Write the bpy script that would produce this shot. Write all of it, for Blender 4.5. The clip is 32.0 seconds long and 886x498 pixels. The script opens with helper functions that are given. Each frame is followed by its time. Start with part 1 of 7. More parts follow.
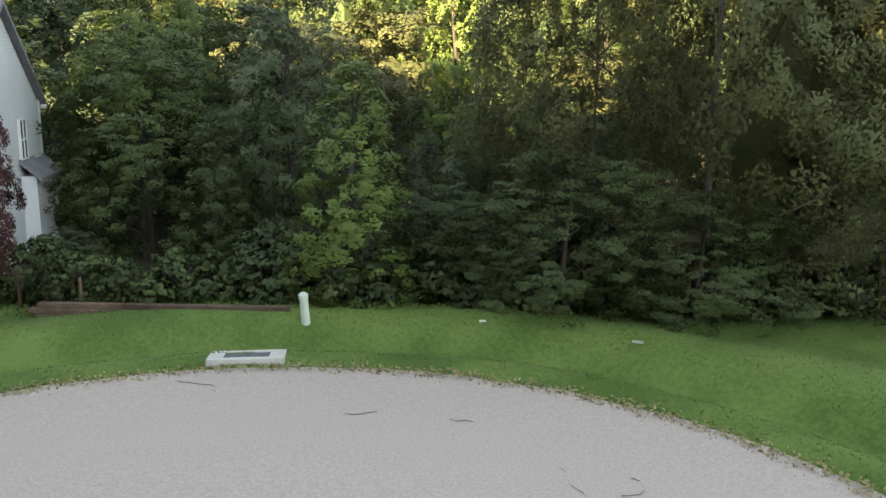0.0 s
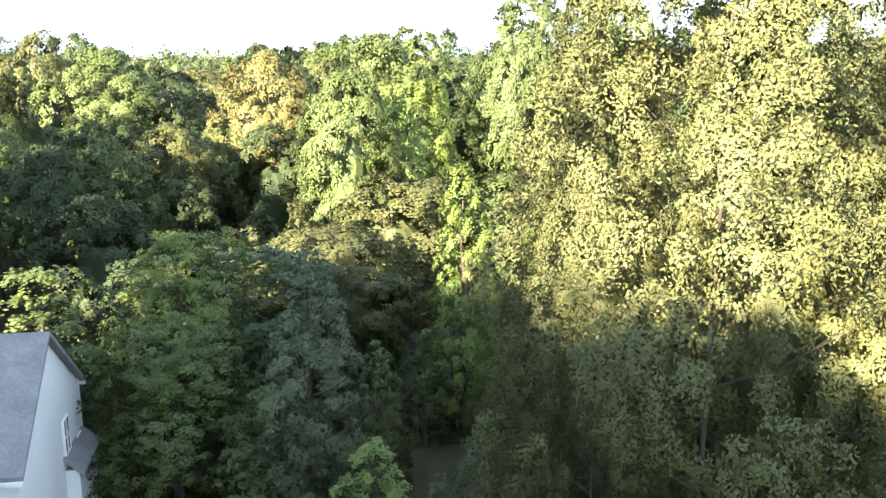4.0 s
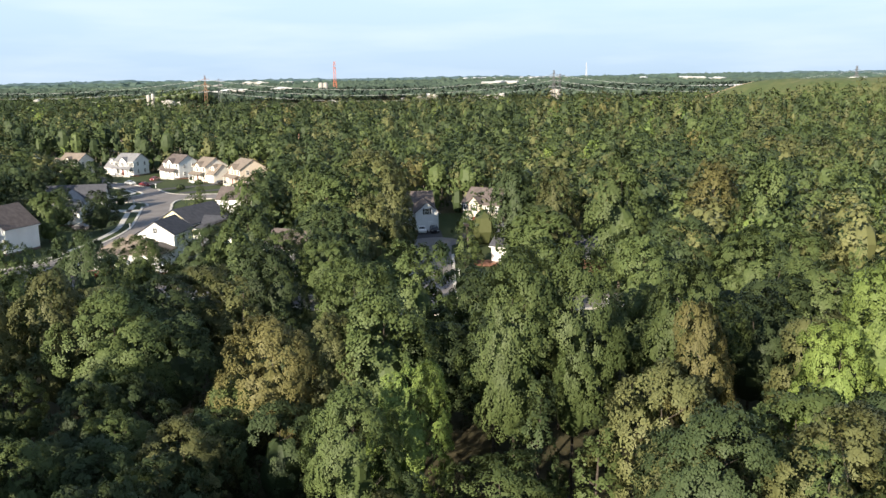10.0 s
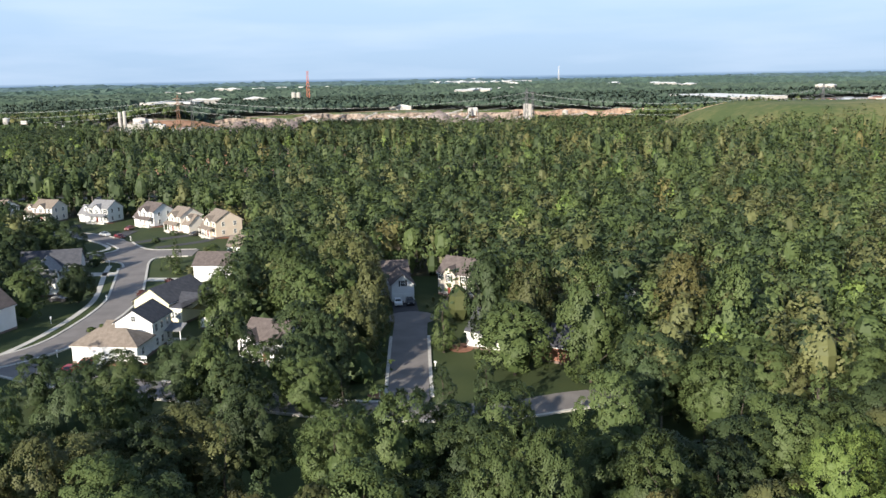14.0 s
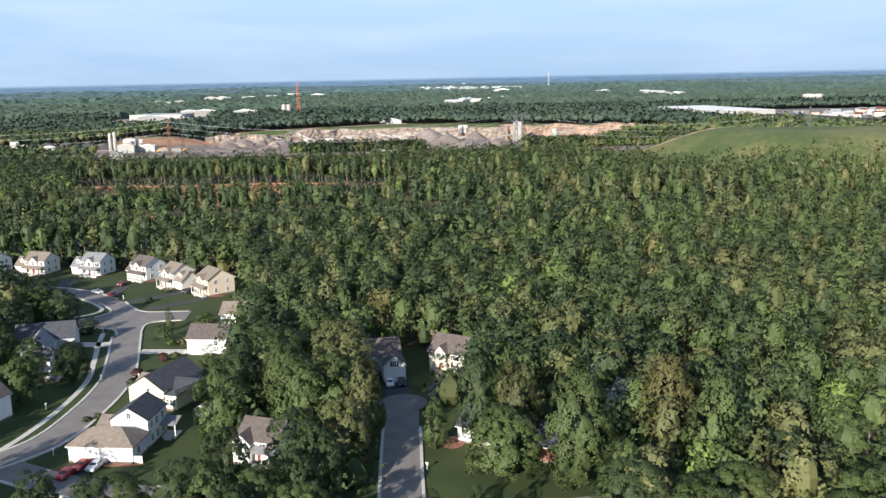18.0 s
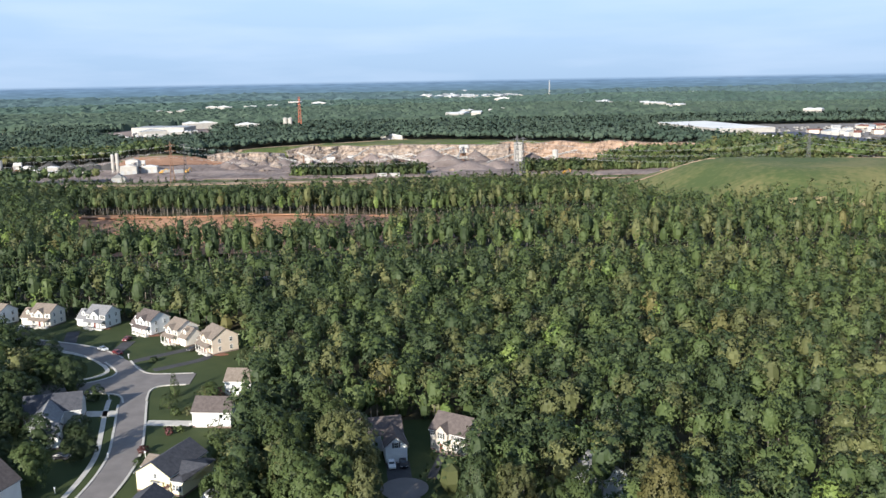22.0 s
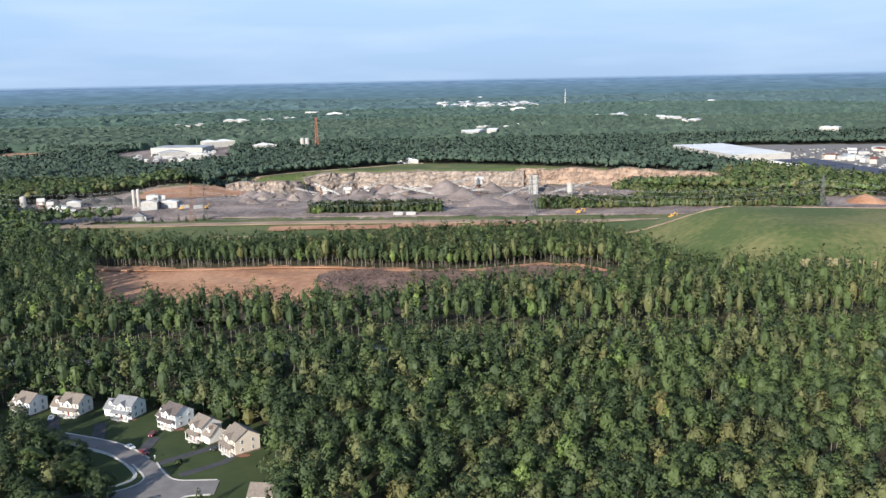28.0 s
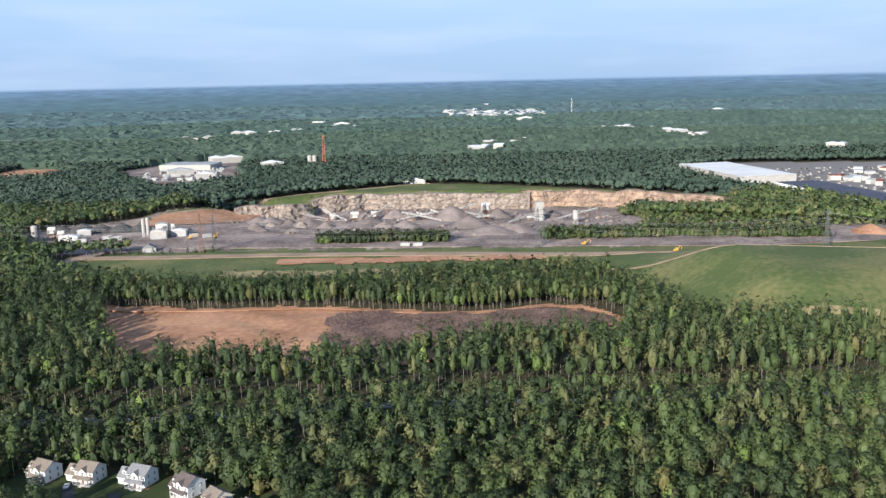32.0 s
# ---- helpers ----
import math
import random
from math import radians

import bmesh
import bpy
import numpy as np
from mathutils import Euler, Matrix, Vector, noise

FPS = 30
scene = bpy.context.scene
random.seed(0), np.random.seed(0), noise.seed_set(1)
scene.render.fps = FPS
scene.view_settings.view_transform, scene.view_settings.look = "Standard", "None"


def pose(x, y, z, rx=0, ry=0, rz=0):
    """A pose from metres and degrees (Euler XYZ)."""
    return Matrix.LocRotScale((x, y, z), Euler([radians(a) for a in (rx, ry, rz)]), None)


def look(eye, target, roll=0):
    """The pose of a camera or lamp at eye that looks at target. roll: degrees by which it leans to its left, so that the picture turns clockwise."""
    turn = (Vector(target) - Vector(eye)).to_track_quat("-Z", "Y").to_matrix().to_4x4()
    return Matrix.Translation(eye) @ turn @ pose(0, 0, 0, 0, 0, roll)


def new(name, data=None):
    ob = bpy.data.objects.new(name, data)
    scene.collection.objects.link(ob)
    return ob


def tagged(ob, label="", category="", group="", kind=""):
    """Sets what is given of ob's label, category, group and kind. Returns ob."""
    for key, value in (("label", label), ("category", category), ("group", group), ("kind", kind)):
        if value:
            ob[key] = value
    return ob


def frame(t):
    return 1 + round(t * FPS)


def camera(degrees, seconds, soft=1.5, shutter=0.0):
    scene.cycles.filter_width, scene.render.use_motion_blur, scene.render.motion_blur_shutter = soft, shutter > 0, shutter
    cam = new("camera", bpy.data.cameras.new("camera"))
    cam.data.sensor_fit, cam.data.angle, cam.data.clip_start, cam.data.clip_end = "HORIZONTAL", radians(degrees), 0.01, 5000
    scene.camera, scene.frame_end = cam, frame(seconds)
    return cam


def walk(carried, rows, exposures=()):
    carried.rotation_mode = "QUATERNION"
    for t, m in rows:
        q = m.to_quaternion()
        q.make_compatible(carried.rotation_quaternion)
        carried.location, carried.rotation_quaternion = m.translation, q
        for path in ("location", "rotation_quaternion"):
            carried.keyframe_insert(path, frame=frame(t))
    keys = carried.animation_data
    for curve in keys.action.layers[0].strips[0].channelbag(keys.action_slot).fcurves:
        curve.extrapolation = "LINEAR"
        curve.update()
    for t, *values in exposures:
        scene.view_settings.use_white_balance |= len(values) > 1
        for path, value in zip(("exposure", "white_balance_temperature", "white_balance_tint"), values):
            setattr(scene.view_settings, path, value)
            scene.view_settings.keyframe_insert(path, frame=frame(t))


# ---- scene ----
cam = camera(53.63, 32.0)
# seconds, place in metres, pitch, roll and yaw in degrees
ROWS = [
    (0.0, -0.00, -0.00, 6.16, -10.75, -0.26, -0.04),
    (0.5, -0.05, -0.03, 7.59, -10.90, -0.25, 0.04),
    (1.0, -0.10, -0.05, 9.00, -11.06, -0.24, 0.12),
    (1.5, -0.13, -0.05, 10.40, -11.19, -0.23, 0.19),
    (2.0, -0.15, -0.05, 11.77, -11.30, -0.21, 0.28),
    (2.5, -0.15, -0.04, 13.15, -11.41, -0.20, 0.34),
    (4.5, -0.12, -0.28, 18.83, -11.62, 0.16, 0.37),
    (5.0, -0.15, -0.23, 20.74, -11.52, 0.22, 0.35),
    (5.5, -0.18, -0.19, 22.56, -11.52, 0.27, 0.32),
    (6.0, -0.21, -0.15, 24.43, -11.44, 0.33, 0.29),
    (6.5, -0.24, -0.12, 26.21, -11.41, 0.39, 0.23),
    (7.0, -0.30, -0.08, 28.00, -11.31, 0.46, 0.16),
    (7.5, -0.35, -0.05, 29.73, -11.29, 0.52, 0.06),
    (8.0, -0.41, 0.01, 31.51, -11.19, 0.58, -0.06),
    (8.5, -0.46, 0.05, 33.33, -11.17, 0.63, -0.18),
    (9.0, -0.51, 0.09, 35.22, -11.16, 0.69, -0.31),
    (9.5, -0.54, 0.11, 37.14, -11.19, 0.75, -0.41),
    (10.0, -0.57, 0.12, 39.09, -11.20, 0.82, -0.54),
    (10.5, -0.58, 0.13, 41.02, -11.26, 0.89, -0.69),
    (11.0, -0.57, 0.14, 42.95, -11.27, 0.95, -0.85),
    (11.5, -0.55, 0.15, 44.83, -11.30, 1.00, -1.02),
    (12.0, -0.53, 0.17, 46.71, -11.31, 1.04, -1.23),
    (12.5, -0.51, 0.21, 48.77, -11.31, 1.04, -1.51),
    (13.0, -0.49, 0.26, 51.18, -11.29, 1.04, -1.81),
    (13.5, -0.47, 0.31, 53.51, -11.30, 1.02, -2.04),
    (14.0, -0.43, 0.37, 55.84, -11.26, 1.01, -2.26),
    (14.5, -0.39, 0.44, 58.17, -11.24, 1.01, -2.44),
    (16.5, 0.02, 0.87, 67.41, -11.24, 1.12, -2.71),
    (17.0, 0.01, 0.98, 69.81, -11.23, 1.13, -2.79),
    (17.5, -0.01, 1.09, 72.23, -11.22, 1.14, -2.84),
    (18.0, -0.03, 1.19, 74.65, -11.21, 1.15, -2.90),
    (18.5, -0.06, 1.26, 77.07, -11.19, 1.15, -2.92),
    (19.0, -0.09, 1.32, 79.50, -11.17, 1.16, -2.97),
    (19.5, -0.10, 1.34, 81.93, -11.18, 1.15, -3.01),
    (20.0, -0.10, 1.33, 84.38, -11.19, 1.14, -3.02),
    (20.5, -0.07, 1.30, 86.85, -11.17, 1.11, -3.03),
    (21.0, -0.02, 1.23, 89.33, -11.12, 1.07, -2.97),
    (21.5, 0.04, 1.13, 91.82, -11.09, 1.04, -2.92),
    (22.0, 0.12, 1.00, 94.32, -11.04, 1.00, -2.84),
    (22.5, 0.19, 0.85, 96.82, -11.03, 0.97, -2.74),
    (23.0, 0.26, 0.68, 99.33, -10.99, 0.94, -2.57),
    (23.5, 0.31, 0.50, 101.83, -10.98, 0.91, -2.45),
    (24.0, 0.35, 0.31, 104.33, -10.93, 0.91, -2.35),
    (24.5, 0.40, 0.12, 106.98, -10.93, 0.91, -2.26),
    (25.0, 0.44, -0.06, 110.44, -10.94, 0.93, -2.13),
    (25.5, 0.49, -0.23, 114.03, -11.01, 0.95, -2.09),
    (27.5, 0.78, -0.84, 128.66, -11.14, 1.07, -1.88),
    (28.0, 0.83, -0.99, 132.28, -11.09, 1.10, -1.82),
    (28.5, 0.88, -1.14, 135.89, -11.06, 1.12, -1.80),
    (29.0, 0.94, -1.27, 139.51, -11.00, 1.12, -1.78),
    (29.5, 0.99, -1.40, 143.13, -10.99, 1.13, -1.77),
    (30.0, 1.06, -1.52, 146.75, -10.99, 1.14, -1.78),
    (30.5, 1.13, -1.63, 150.37, -11.01, 1.16, -1.77),
    (31.0, 1.20, -1.73, 153.99, -11.02, 1.19, -1.67),
    (31.5, 1.29, -1.82, 157.62, -11.01, 1.20, -1.52),
    (32.0, 1.38, -1.92, 161.24, -11.01, 1.20, -1.40),
]
EXPOSURES = [(0.0, 3.05, 8700, 10), (1.0, 4.2, 7500, 10), (2.0, 4.65, 6700, 10), (4.5, 2.75, 7100, 10), (6.0, 1.74, 6550, 10), (9.0, 1.21, 6550, 10), (13.0, 0.95, 6150, 10), (19.0, 0.89, 5900, 10), (32.0, 0.80, 5700, 10)]
walk(cam, [(t, pose(x, y, z, 90 + pitch, roll, yaw)) for t, x, y, z, pitch, roll, yaw in ROWS], EXPOSURES)

# ---- world and sun ----
SUN_AZ, SUN_EL = radians(210), radians(20)
world = bpy.data.worlds.new("world")
scene.world = world
world.use_nodes = True
wn, wl = world.node_tree.nodes, world.node_tree.links
wn.clear()
w_out = wn.new("ShaderNodeOutputWorld")
w_bg = wn.new("ShaderNodeBackground")
w_bg.inputs["Strength"].default_value = 0.075
sky = wn.new("ShaderNodeTexSky")
sky.sky_type = "NISHITA"
sky.sun_disc = False
sky.sun_elevation, sky.sun_rotation = SUN_EL, SUN_AZ
sky.air_density, sky.dust_density, sky.ozone_density = 1.0, 0.3, 3.0
coord = wn.new("ShaderNodeTexCoord")
split = wn.new("ShaderNodeSeparateXYZ")
wl.new(coord.outputs["Generated"], split.inputs[0])
# thin streaks of high cloud
stretch = wn.new("ShaderNodeMapping")
stretch.inputs["Scale"].default_value = (1.2, 1.2, 9.0)
wl.new(coord.outputs["Generated"], stretch.inputs[0])
cloud = wn.new("ShaderNodeTexNoise")
cloud.inputs["Scale"].default_value, cloud.inputs["Detail"].default_value = 3.2, 6.0
wl.new(stretch.outputs[0], cloud.inputs["Vector"])
cloud_ramp = wn.new("ShaderNodeMapRange")
for key, value in (("From Min", 0.45), ("From Max", 0.8), ("To Min", 0.0), ("To Max", 0.40)):
    cloud_ramp.inputs[key].default_value = value
wl.new(cloud.outputs["Fac"], cloud_ramp.inputs["Value"])
cloud_mix = wn.new("ShaderNodeMix")
cloud_mix.data_type = "RGBA"
cloud_mix.inputs["B"].default_value = (6.4, 7.0, 7.8, 1)
wl.new(cloud_ramp.outputs[0], cloud_mix.inputs["Factor"])
# pale blue haze low over the land
haze = wn.new("ShaderNodeMapRange")
for key, value in (("From Min", 0.05), ("From Max", 0.65), ("To Min", 0.92), ("To Max", 0.18)):
    haze.inputs[key].default_value = value
wl.new(split.outputs["Z"], haze.inputs["Value"])
haze_tone = wn.new("ShaderNodeMapRange")
for key, value in (("From Min", 0.0), ("From Max", 0.10), ("To Min", 0.0), ("To Max", 1.0)):
    haze_tone.inputs[key].default_value = value
wl.new(split.outputs["Z"], haze_tone.inputs["Value"])
haze_colour = wn.new("ShaderNodeMix")
haze_colour.data_type = "RGBA"
haze_colour.inputs["A"].default_value, haze_colour.inputs["B"].default_value = (3.3, 4.5, 6.0, 1), (4.4, 5.6, 7.2, 1)
wl.new(haze_tone.outputs[0], haze_colour.inputs["Factor"])
haze_mix = wn.new("ShaderNodeMix")
haze_mix.data_type = "RGBA"
wl.new(haze.outputs[0], haze_mix.inputs["Factor"])
wl.new(sky.outputs[0], haze_mix.inputs["A"])
wl.new(haze_colour.outputs["Result"], haze_mix.inputs["B"])
# far country below the horizon: woods with painted haze fading into blue, faint streaks
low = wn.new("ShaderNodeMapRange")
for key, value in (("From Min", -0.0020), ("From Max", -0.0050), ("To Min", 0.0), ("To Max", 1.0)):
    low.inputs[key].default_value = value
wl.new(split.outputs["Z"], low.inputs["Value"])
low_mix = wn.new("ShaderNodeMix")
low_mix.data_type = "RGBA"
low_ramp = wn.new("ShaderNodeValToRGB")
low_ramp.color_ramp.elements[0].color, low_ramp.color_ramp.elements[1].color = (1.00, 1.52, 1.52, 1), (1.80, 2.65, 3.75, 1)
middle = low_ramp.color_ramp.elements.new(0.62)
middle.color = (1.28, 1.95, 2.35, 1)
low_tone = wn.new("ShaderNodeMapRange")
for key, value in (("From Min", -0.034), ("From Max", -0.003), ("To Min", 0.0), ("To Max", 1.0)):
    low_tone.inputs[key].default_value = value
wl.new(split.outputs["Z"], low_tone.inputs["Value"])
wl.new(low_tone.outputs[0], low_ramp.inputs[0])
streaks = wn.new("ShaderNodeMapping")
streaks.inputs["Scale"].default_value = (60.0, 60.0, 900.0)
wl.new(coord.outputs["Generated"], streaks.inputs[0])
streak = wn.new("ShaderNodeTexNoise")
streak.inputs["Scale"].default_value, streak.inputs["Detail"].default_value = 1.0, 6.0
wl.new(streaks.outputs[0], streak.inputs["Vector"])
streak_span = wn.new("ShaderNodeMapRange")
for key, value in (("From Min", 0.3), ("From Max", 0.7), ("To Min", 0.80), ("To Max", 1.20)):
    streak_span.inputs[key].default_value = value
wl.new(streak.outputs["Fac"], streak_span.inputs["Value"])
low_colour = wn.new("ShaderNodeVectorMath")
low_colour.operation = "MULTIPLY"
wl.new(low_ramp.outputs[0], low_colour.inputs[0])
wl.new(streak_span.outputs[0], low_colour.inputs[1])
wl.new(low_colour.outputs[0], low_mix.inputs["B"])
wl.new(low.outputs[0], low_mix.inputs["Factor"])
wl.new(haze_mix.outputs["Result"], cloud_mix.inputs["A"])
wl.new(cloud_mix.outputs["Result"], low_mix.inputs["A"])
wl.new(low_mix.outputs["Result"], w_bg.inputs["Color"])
wl.new(w_bg.outputs[0], w_out.inputs["Surface"])

sun_data = bpy.data.lights.new("sun", "SUN")
sun_data.energy, sun_data.angle, sun_data.color = 5.0, radians(0.8), (1.0, 0.88, 0.70)
sun = new("sun", sun_data)
sun_from = Vector((math.sin(SUN_AZ) * math.cos(SUN_EL), math.cos(SUN_AZ) * math.cos(SUN_EL), math.sin(SUN_EL)))
sun.matrix_world = look(sun_from * 300, (0, 0, 0))


# ---- materials ----
def material(name, dark, light, rough=0.85, scale=1.0, detail=8.0, bump=0.0, fine=12.0, metal=0.0, island=0.0, obj=0.0, subsurface=0.0, spec=0.3, lo=0.35, hi=0.65):
    """Two colours mixed by noise at two scales, with bump; island and obj vary the brightness piece by piece."""
    m = bpy.data.materials.new(name)
    m.use_nodes = True
    n, l = m.node_tree.nodes, m.node_tree.links
    b = n["Principled BSDF"]
    b.inputs["Roughness"].default_value, b.inputs["Metallic"].default_value = rough, metal
    b.inputs["Specular IOR Level"].default_value = spec
    geo = n.new("ShaderNodeNewGeometry")
    big = n.new("ShaderNodeTexNoise")
    big.inputs["Scale"].default_value, big.inputs["Detail"].default_value = scale, detail
    l.new(geo.outputs["Position"], big.inputs["Vector"])
    small = n.new("ShaderNodeTexNoise")
    small.inputs["Scale"].default_value, small.inputs["Detail"].default_value = scale * fine, 4.0
    l.new(geo.outputs["Position"], small.inputs["Vector"])
    both = n.new("ShaderNodeMath")
    both.operation = "MULTIPLY_ADD"
    both.inputs[1].default_value = 0.4
    l.new(small.outputs["Fac"], both.inputs[0])
    half = n.new("ShaderNodeMath")
    half.operation = "MULTIPLY"
    half.inputs[1].default_value = 0.6
    l.new(big.outputs["Fac"], half.inputs[0])
    l.new(half.outputs[0], both.inputs[2])
    fac = both.outputs[0]
    ramp = n.new("ShaderNodeMapRange")
    ramp.inputs["From Min"].default_value, ramp.inputs["From Max"].default_value = lo, hi
    l.new(fac, ramp.inputs["Value"])
    mix = n.new("ShaderNodeMix")
    mix.data_type = "RGBA"
    mix.inputs["A"].default_value, mix.inputs["B"].default_value = (*dark, 1), (*light, 1)
    l.new(ramp.outputs[0], mix.inputs["Factor"])
    colour = mix.outputs["Result"]
    for amount, kind in ((island, "island"), (obj, "obj")):
        if not amount:
            continue
        source = geo.outputs["Random Per Island"] if kind == "island" else n.new("ShaderNodeObjectInfo").outputs["Random"]
        vary = n.new("ShaderNodeMapRange")
        vary.inputs["To Min"].default_value, vary.inputs["To Max"].default_value = 1 - amount, 1 + amount
        l.new(source, vary.inputs["Value"])
        hsv = n.new("ShaderNodeHueSaturation")
        l.new(vary.outputs[0], hsv.inputs["Value"])
        l.new(colour, hsv.inputs["Color"])
        colour = hsv.outputs[0]
    l.new(colour, b.inputs["Base Color"])
    if bump:
        bp = n.new("ShaderNodeBump")
        bp.inputs["Strength"].default_value = 0.6
        bp.inputs["Distance"].default_value = bump
        l.new(fac, bp.inputs["Height"])
        l.new(bp.outputs[0], b.inputs["Normal"])
    return m


def leaf_material(name, dark, light, vary=0.35):
    """Leaves: each differs, tint sets each tree apart and darkens crown insides, and some light passes through."""
    m = bpy.data.materials.new(name)
    m.use_nodes = True
    n, l = m.node_tree.nodes, m.node_tree.links
    b = n["Principled BSDF"]
    b.inputs["Roughness"].default_value = 0.6
    b.inputs["Specular IOR Level"].default_value = 0.25
    geo = n.new("ShaderNodeNewGeometry")
    mix = n.new("ShaderNodeMix")
    mix.data_type = "RGBA"
    mix.inputs["A"].default_value, mix.inputs["B"].default_value = (*dark, 1), (*light, 1)
    each = n.new("ShaderNodeMapRange")
    each.inputs["To Min"].default_value, each.inputs["To Max"].default_value = 0.22, 0.78
    l.new(geo.outputs["Random Per Island"], each.inputs["Value"])
    l.new(each.outputs[0], mix.inputs["Factor"])
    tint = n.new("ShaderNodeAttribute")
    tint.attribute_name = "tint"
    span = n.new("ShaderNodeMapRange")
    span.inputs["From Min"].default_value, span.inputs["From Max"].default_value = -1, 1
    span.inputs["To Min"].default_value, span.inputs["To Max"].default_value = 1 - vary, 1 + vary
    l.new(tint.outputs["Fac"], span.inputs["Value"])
    hue = n.new("ShaderNodeMapRange")
    hue.inputs["From Min"].default_value, hue.inputs["From Max"].default_value = -1, 1
    hue.inputs["To Min"].default_value, hue.inputs["To Max"].default_value = 0.515, 0.485
    l.new(tint.outputs["Fac"], hue.inputs["Value"])
    own = n.new("ShaderNodeObjectInfo")
    own_span = n.new("ShaderNodeMapRange")
    own_span.inputs["To Min"].default_value, own_span.inputs["To Max"].default_value = 0.78, 1.22
    l.new(own.outputs["Random"], own_span.inputs["Value"])
    value = n.new("ShaderNodeMath")
    value.operation = "MULTIPLY"
    l.new(span.outputs[0], value.inputs[0])
    l.new(own_span.outputs[0], value.inputs[1])
    hsv = n.new("ShaderNodeHueSaturation")
    l.new(value.outputs[0], hsv.inputs["Value"])
    l.new(hue.outputs[0], hsv.inputs["Hue"])
    l.new(mix.outputs["Result"], hsv.inputs["Color"])
    l.new(hsv.outputs[0], b.inputs["Base Color"])
    tuft = n.new("ShaderNodeTexNoise")
    tuft.inputs["Scale"].default_value, tuft.inputs["Detail"].default_value = 1.1, 3.0
    l.new(geo.outputs["Position"], tuft.inputs["Vector"])
    relief = n.new("ShaderNodeBump")
    relief.inputs["Strength"].default_value, relief.inputs["Distance"].default_value = 0.3, 0.3
    l.new(tuft.outputs["Fac"], relief.inputs["Height"])
    l.new(relief.outputs[0], b.inputs["Normal"])
    through_leaf = n.new("ShaderNodeBsdfTranslucent")
    l.new(hsv.outputs[0], through_leaf.inputs["Color"])
    add = n.new("ShaderNodeMixShader")
    add.inputs[0].default_value = 0.16
    l.new(b.outputs[0], add.inputs[1])
    l.new(through_leaf.outputs[0], add.inputs[2])
    l.new(add.outputs[0], n["Material Output"].inputs["Surface"])
    return m


LEAF = [
    leaf_material("leaf_green", (0.063, 0.091, 0.030), (0.098, 0.128, 0.045)),
    leaf_material("leaf_dark", (0.040, 0.060, 0.025), (0.062, 0.086, 0.035)),
    leaf_material("leaf_olive", (0.090, 0.100, 0.039), (0.133, 0.140, 0.056)),
    leaf_material("leaf_yellow", (0.112, 0.165, 0.038), (0.171, 0.223, 0.063)),
    leaf_material("leaf_brown", (0.112, 0.108, 0.039), (0.163, 0.150, 0.057)),
    leaf_material("needle_pine", (0.078, 0.106, 0.054), (0.134, 0.160, 0.086)),
    leaf_material("leaf_plum", (0.060, 0.022, 0.026), (0.130, 0.055, 0.050)),
]
GREEN, DARK, OLIVE, YELLOW, BROWN, PINE, PLUM = range(7)
M_BARK = material("bark", (0.035, 0.028, 0.022), (0.10, 0.085, 0.070), 0.95, 3.0, bump=0.02)
M_PALE_BARK = material("pale_bark", (0.16, 0.14, 0.12), (0.34, 0.30, 0.25), 0.95, 2.0)
M_GROUND = material("forest_floor", (0.030, 0.032, 0.014), (0.075, 0.062, 0.034), 1.0, 0.12, bump=0.1)
M_LAWN = material("lawn_grass", (0.058, 0.108, 0.020), (0.122, 0.185, 0.044), 0.9, 0.45, bump=0.03, fine=22, lo=0.40, hi=0.60)
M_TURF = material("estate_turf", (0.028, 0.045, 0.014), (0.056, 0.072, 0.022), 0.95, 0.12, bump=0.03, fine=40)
M_FIELD = material("field_grass", (0.072, 0.100, 0.030), (0.165, 0.158, 0.062), 0.95, 0.02, bump=0.05, lo=0.44, hi=0.62)
M_BLADE = leaf_material("grass_blade", (0.088, 0.142, 0.034), (0.132, 0.184, 0.053))
M_ASPHALT = material("worn_asphalt", (0.31, 0.256, 0.222), (0.50, 0.424, 0.372), 0.95, 22.0, fine=6, lo=0.30, hi=0.70)
M_ROAD = material("street_asphalt", (0.165, 0.150, 0.143), (0.23, 0.210, 0.200), 0.92, 0.25, bump=0.004, fine=30)
M_DRIVE = material("driveway_asphalt", (0.045, 0.045, 0.05), (0.075, 0.075, 0.08), 0.92, 0.4)
M_CONCRETE = material("concrete", (0.42, 0.40, 0.36), (0.60, 0.57, 0.52), 0.9, 0.8, bump=0.004)
M_TRACK = material("tan_dirt", (0.22, 0.155, 0.11), (0.40, 0.30, 0.21), 1.0, 0.05, bump=0.1)
M_DIRT = material("red_clay", (0.26, 0.122, 0.066), (0.52, 0.300, 0.180), 1.0, 0.02, bump=0.2)
M_BRUSH = material("felled_brush", (0.095, 0.062, 0.052), (0.215, 0.145, 0.118), 1.0, 0.06, bump=0.2)
M_GRAVEL = material("quarry_gravel", (0.130, 0.100, 0.090), (0.350, 0.280, 0.245), 1.0, 0.025, bump=0.3, lo=0.40, hi=0.62)
M_HEAP = material("crushed_stone", (0.115, 0.092, 0.086), (0.290, 0.236, 0.212), 1.0, 0.06, bump=0.3, obj=0.25)
M_CLIFF = material("quarry_rock", (0.120, 0.098, 0.086), (0.390, 0.315, 0.255), 1.0, 0.16, bump=0.9, fine=4, lo=0.36, hi=0.62)
M_ORANGE_ROCK = material("orange_rock", (0.150, 0.108, 0.084), (0.430, 0.305, 0.220), 1.0, 0.08, bump=0.8, fine=6, lo=0.38, hi=0.62)
# far woods: haze put into the base colour, bluer and paler with distance
M_FAR_HAZY = material("far_forest_hazed", (0.036, 0.060, 0.043), (0.072, 0.101, 0.072), 1.0, 0.01)
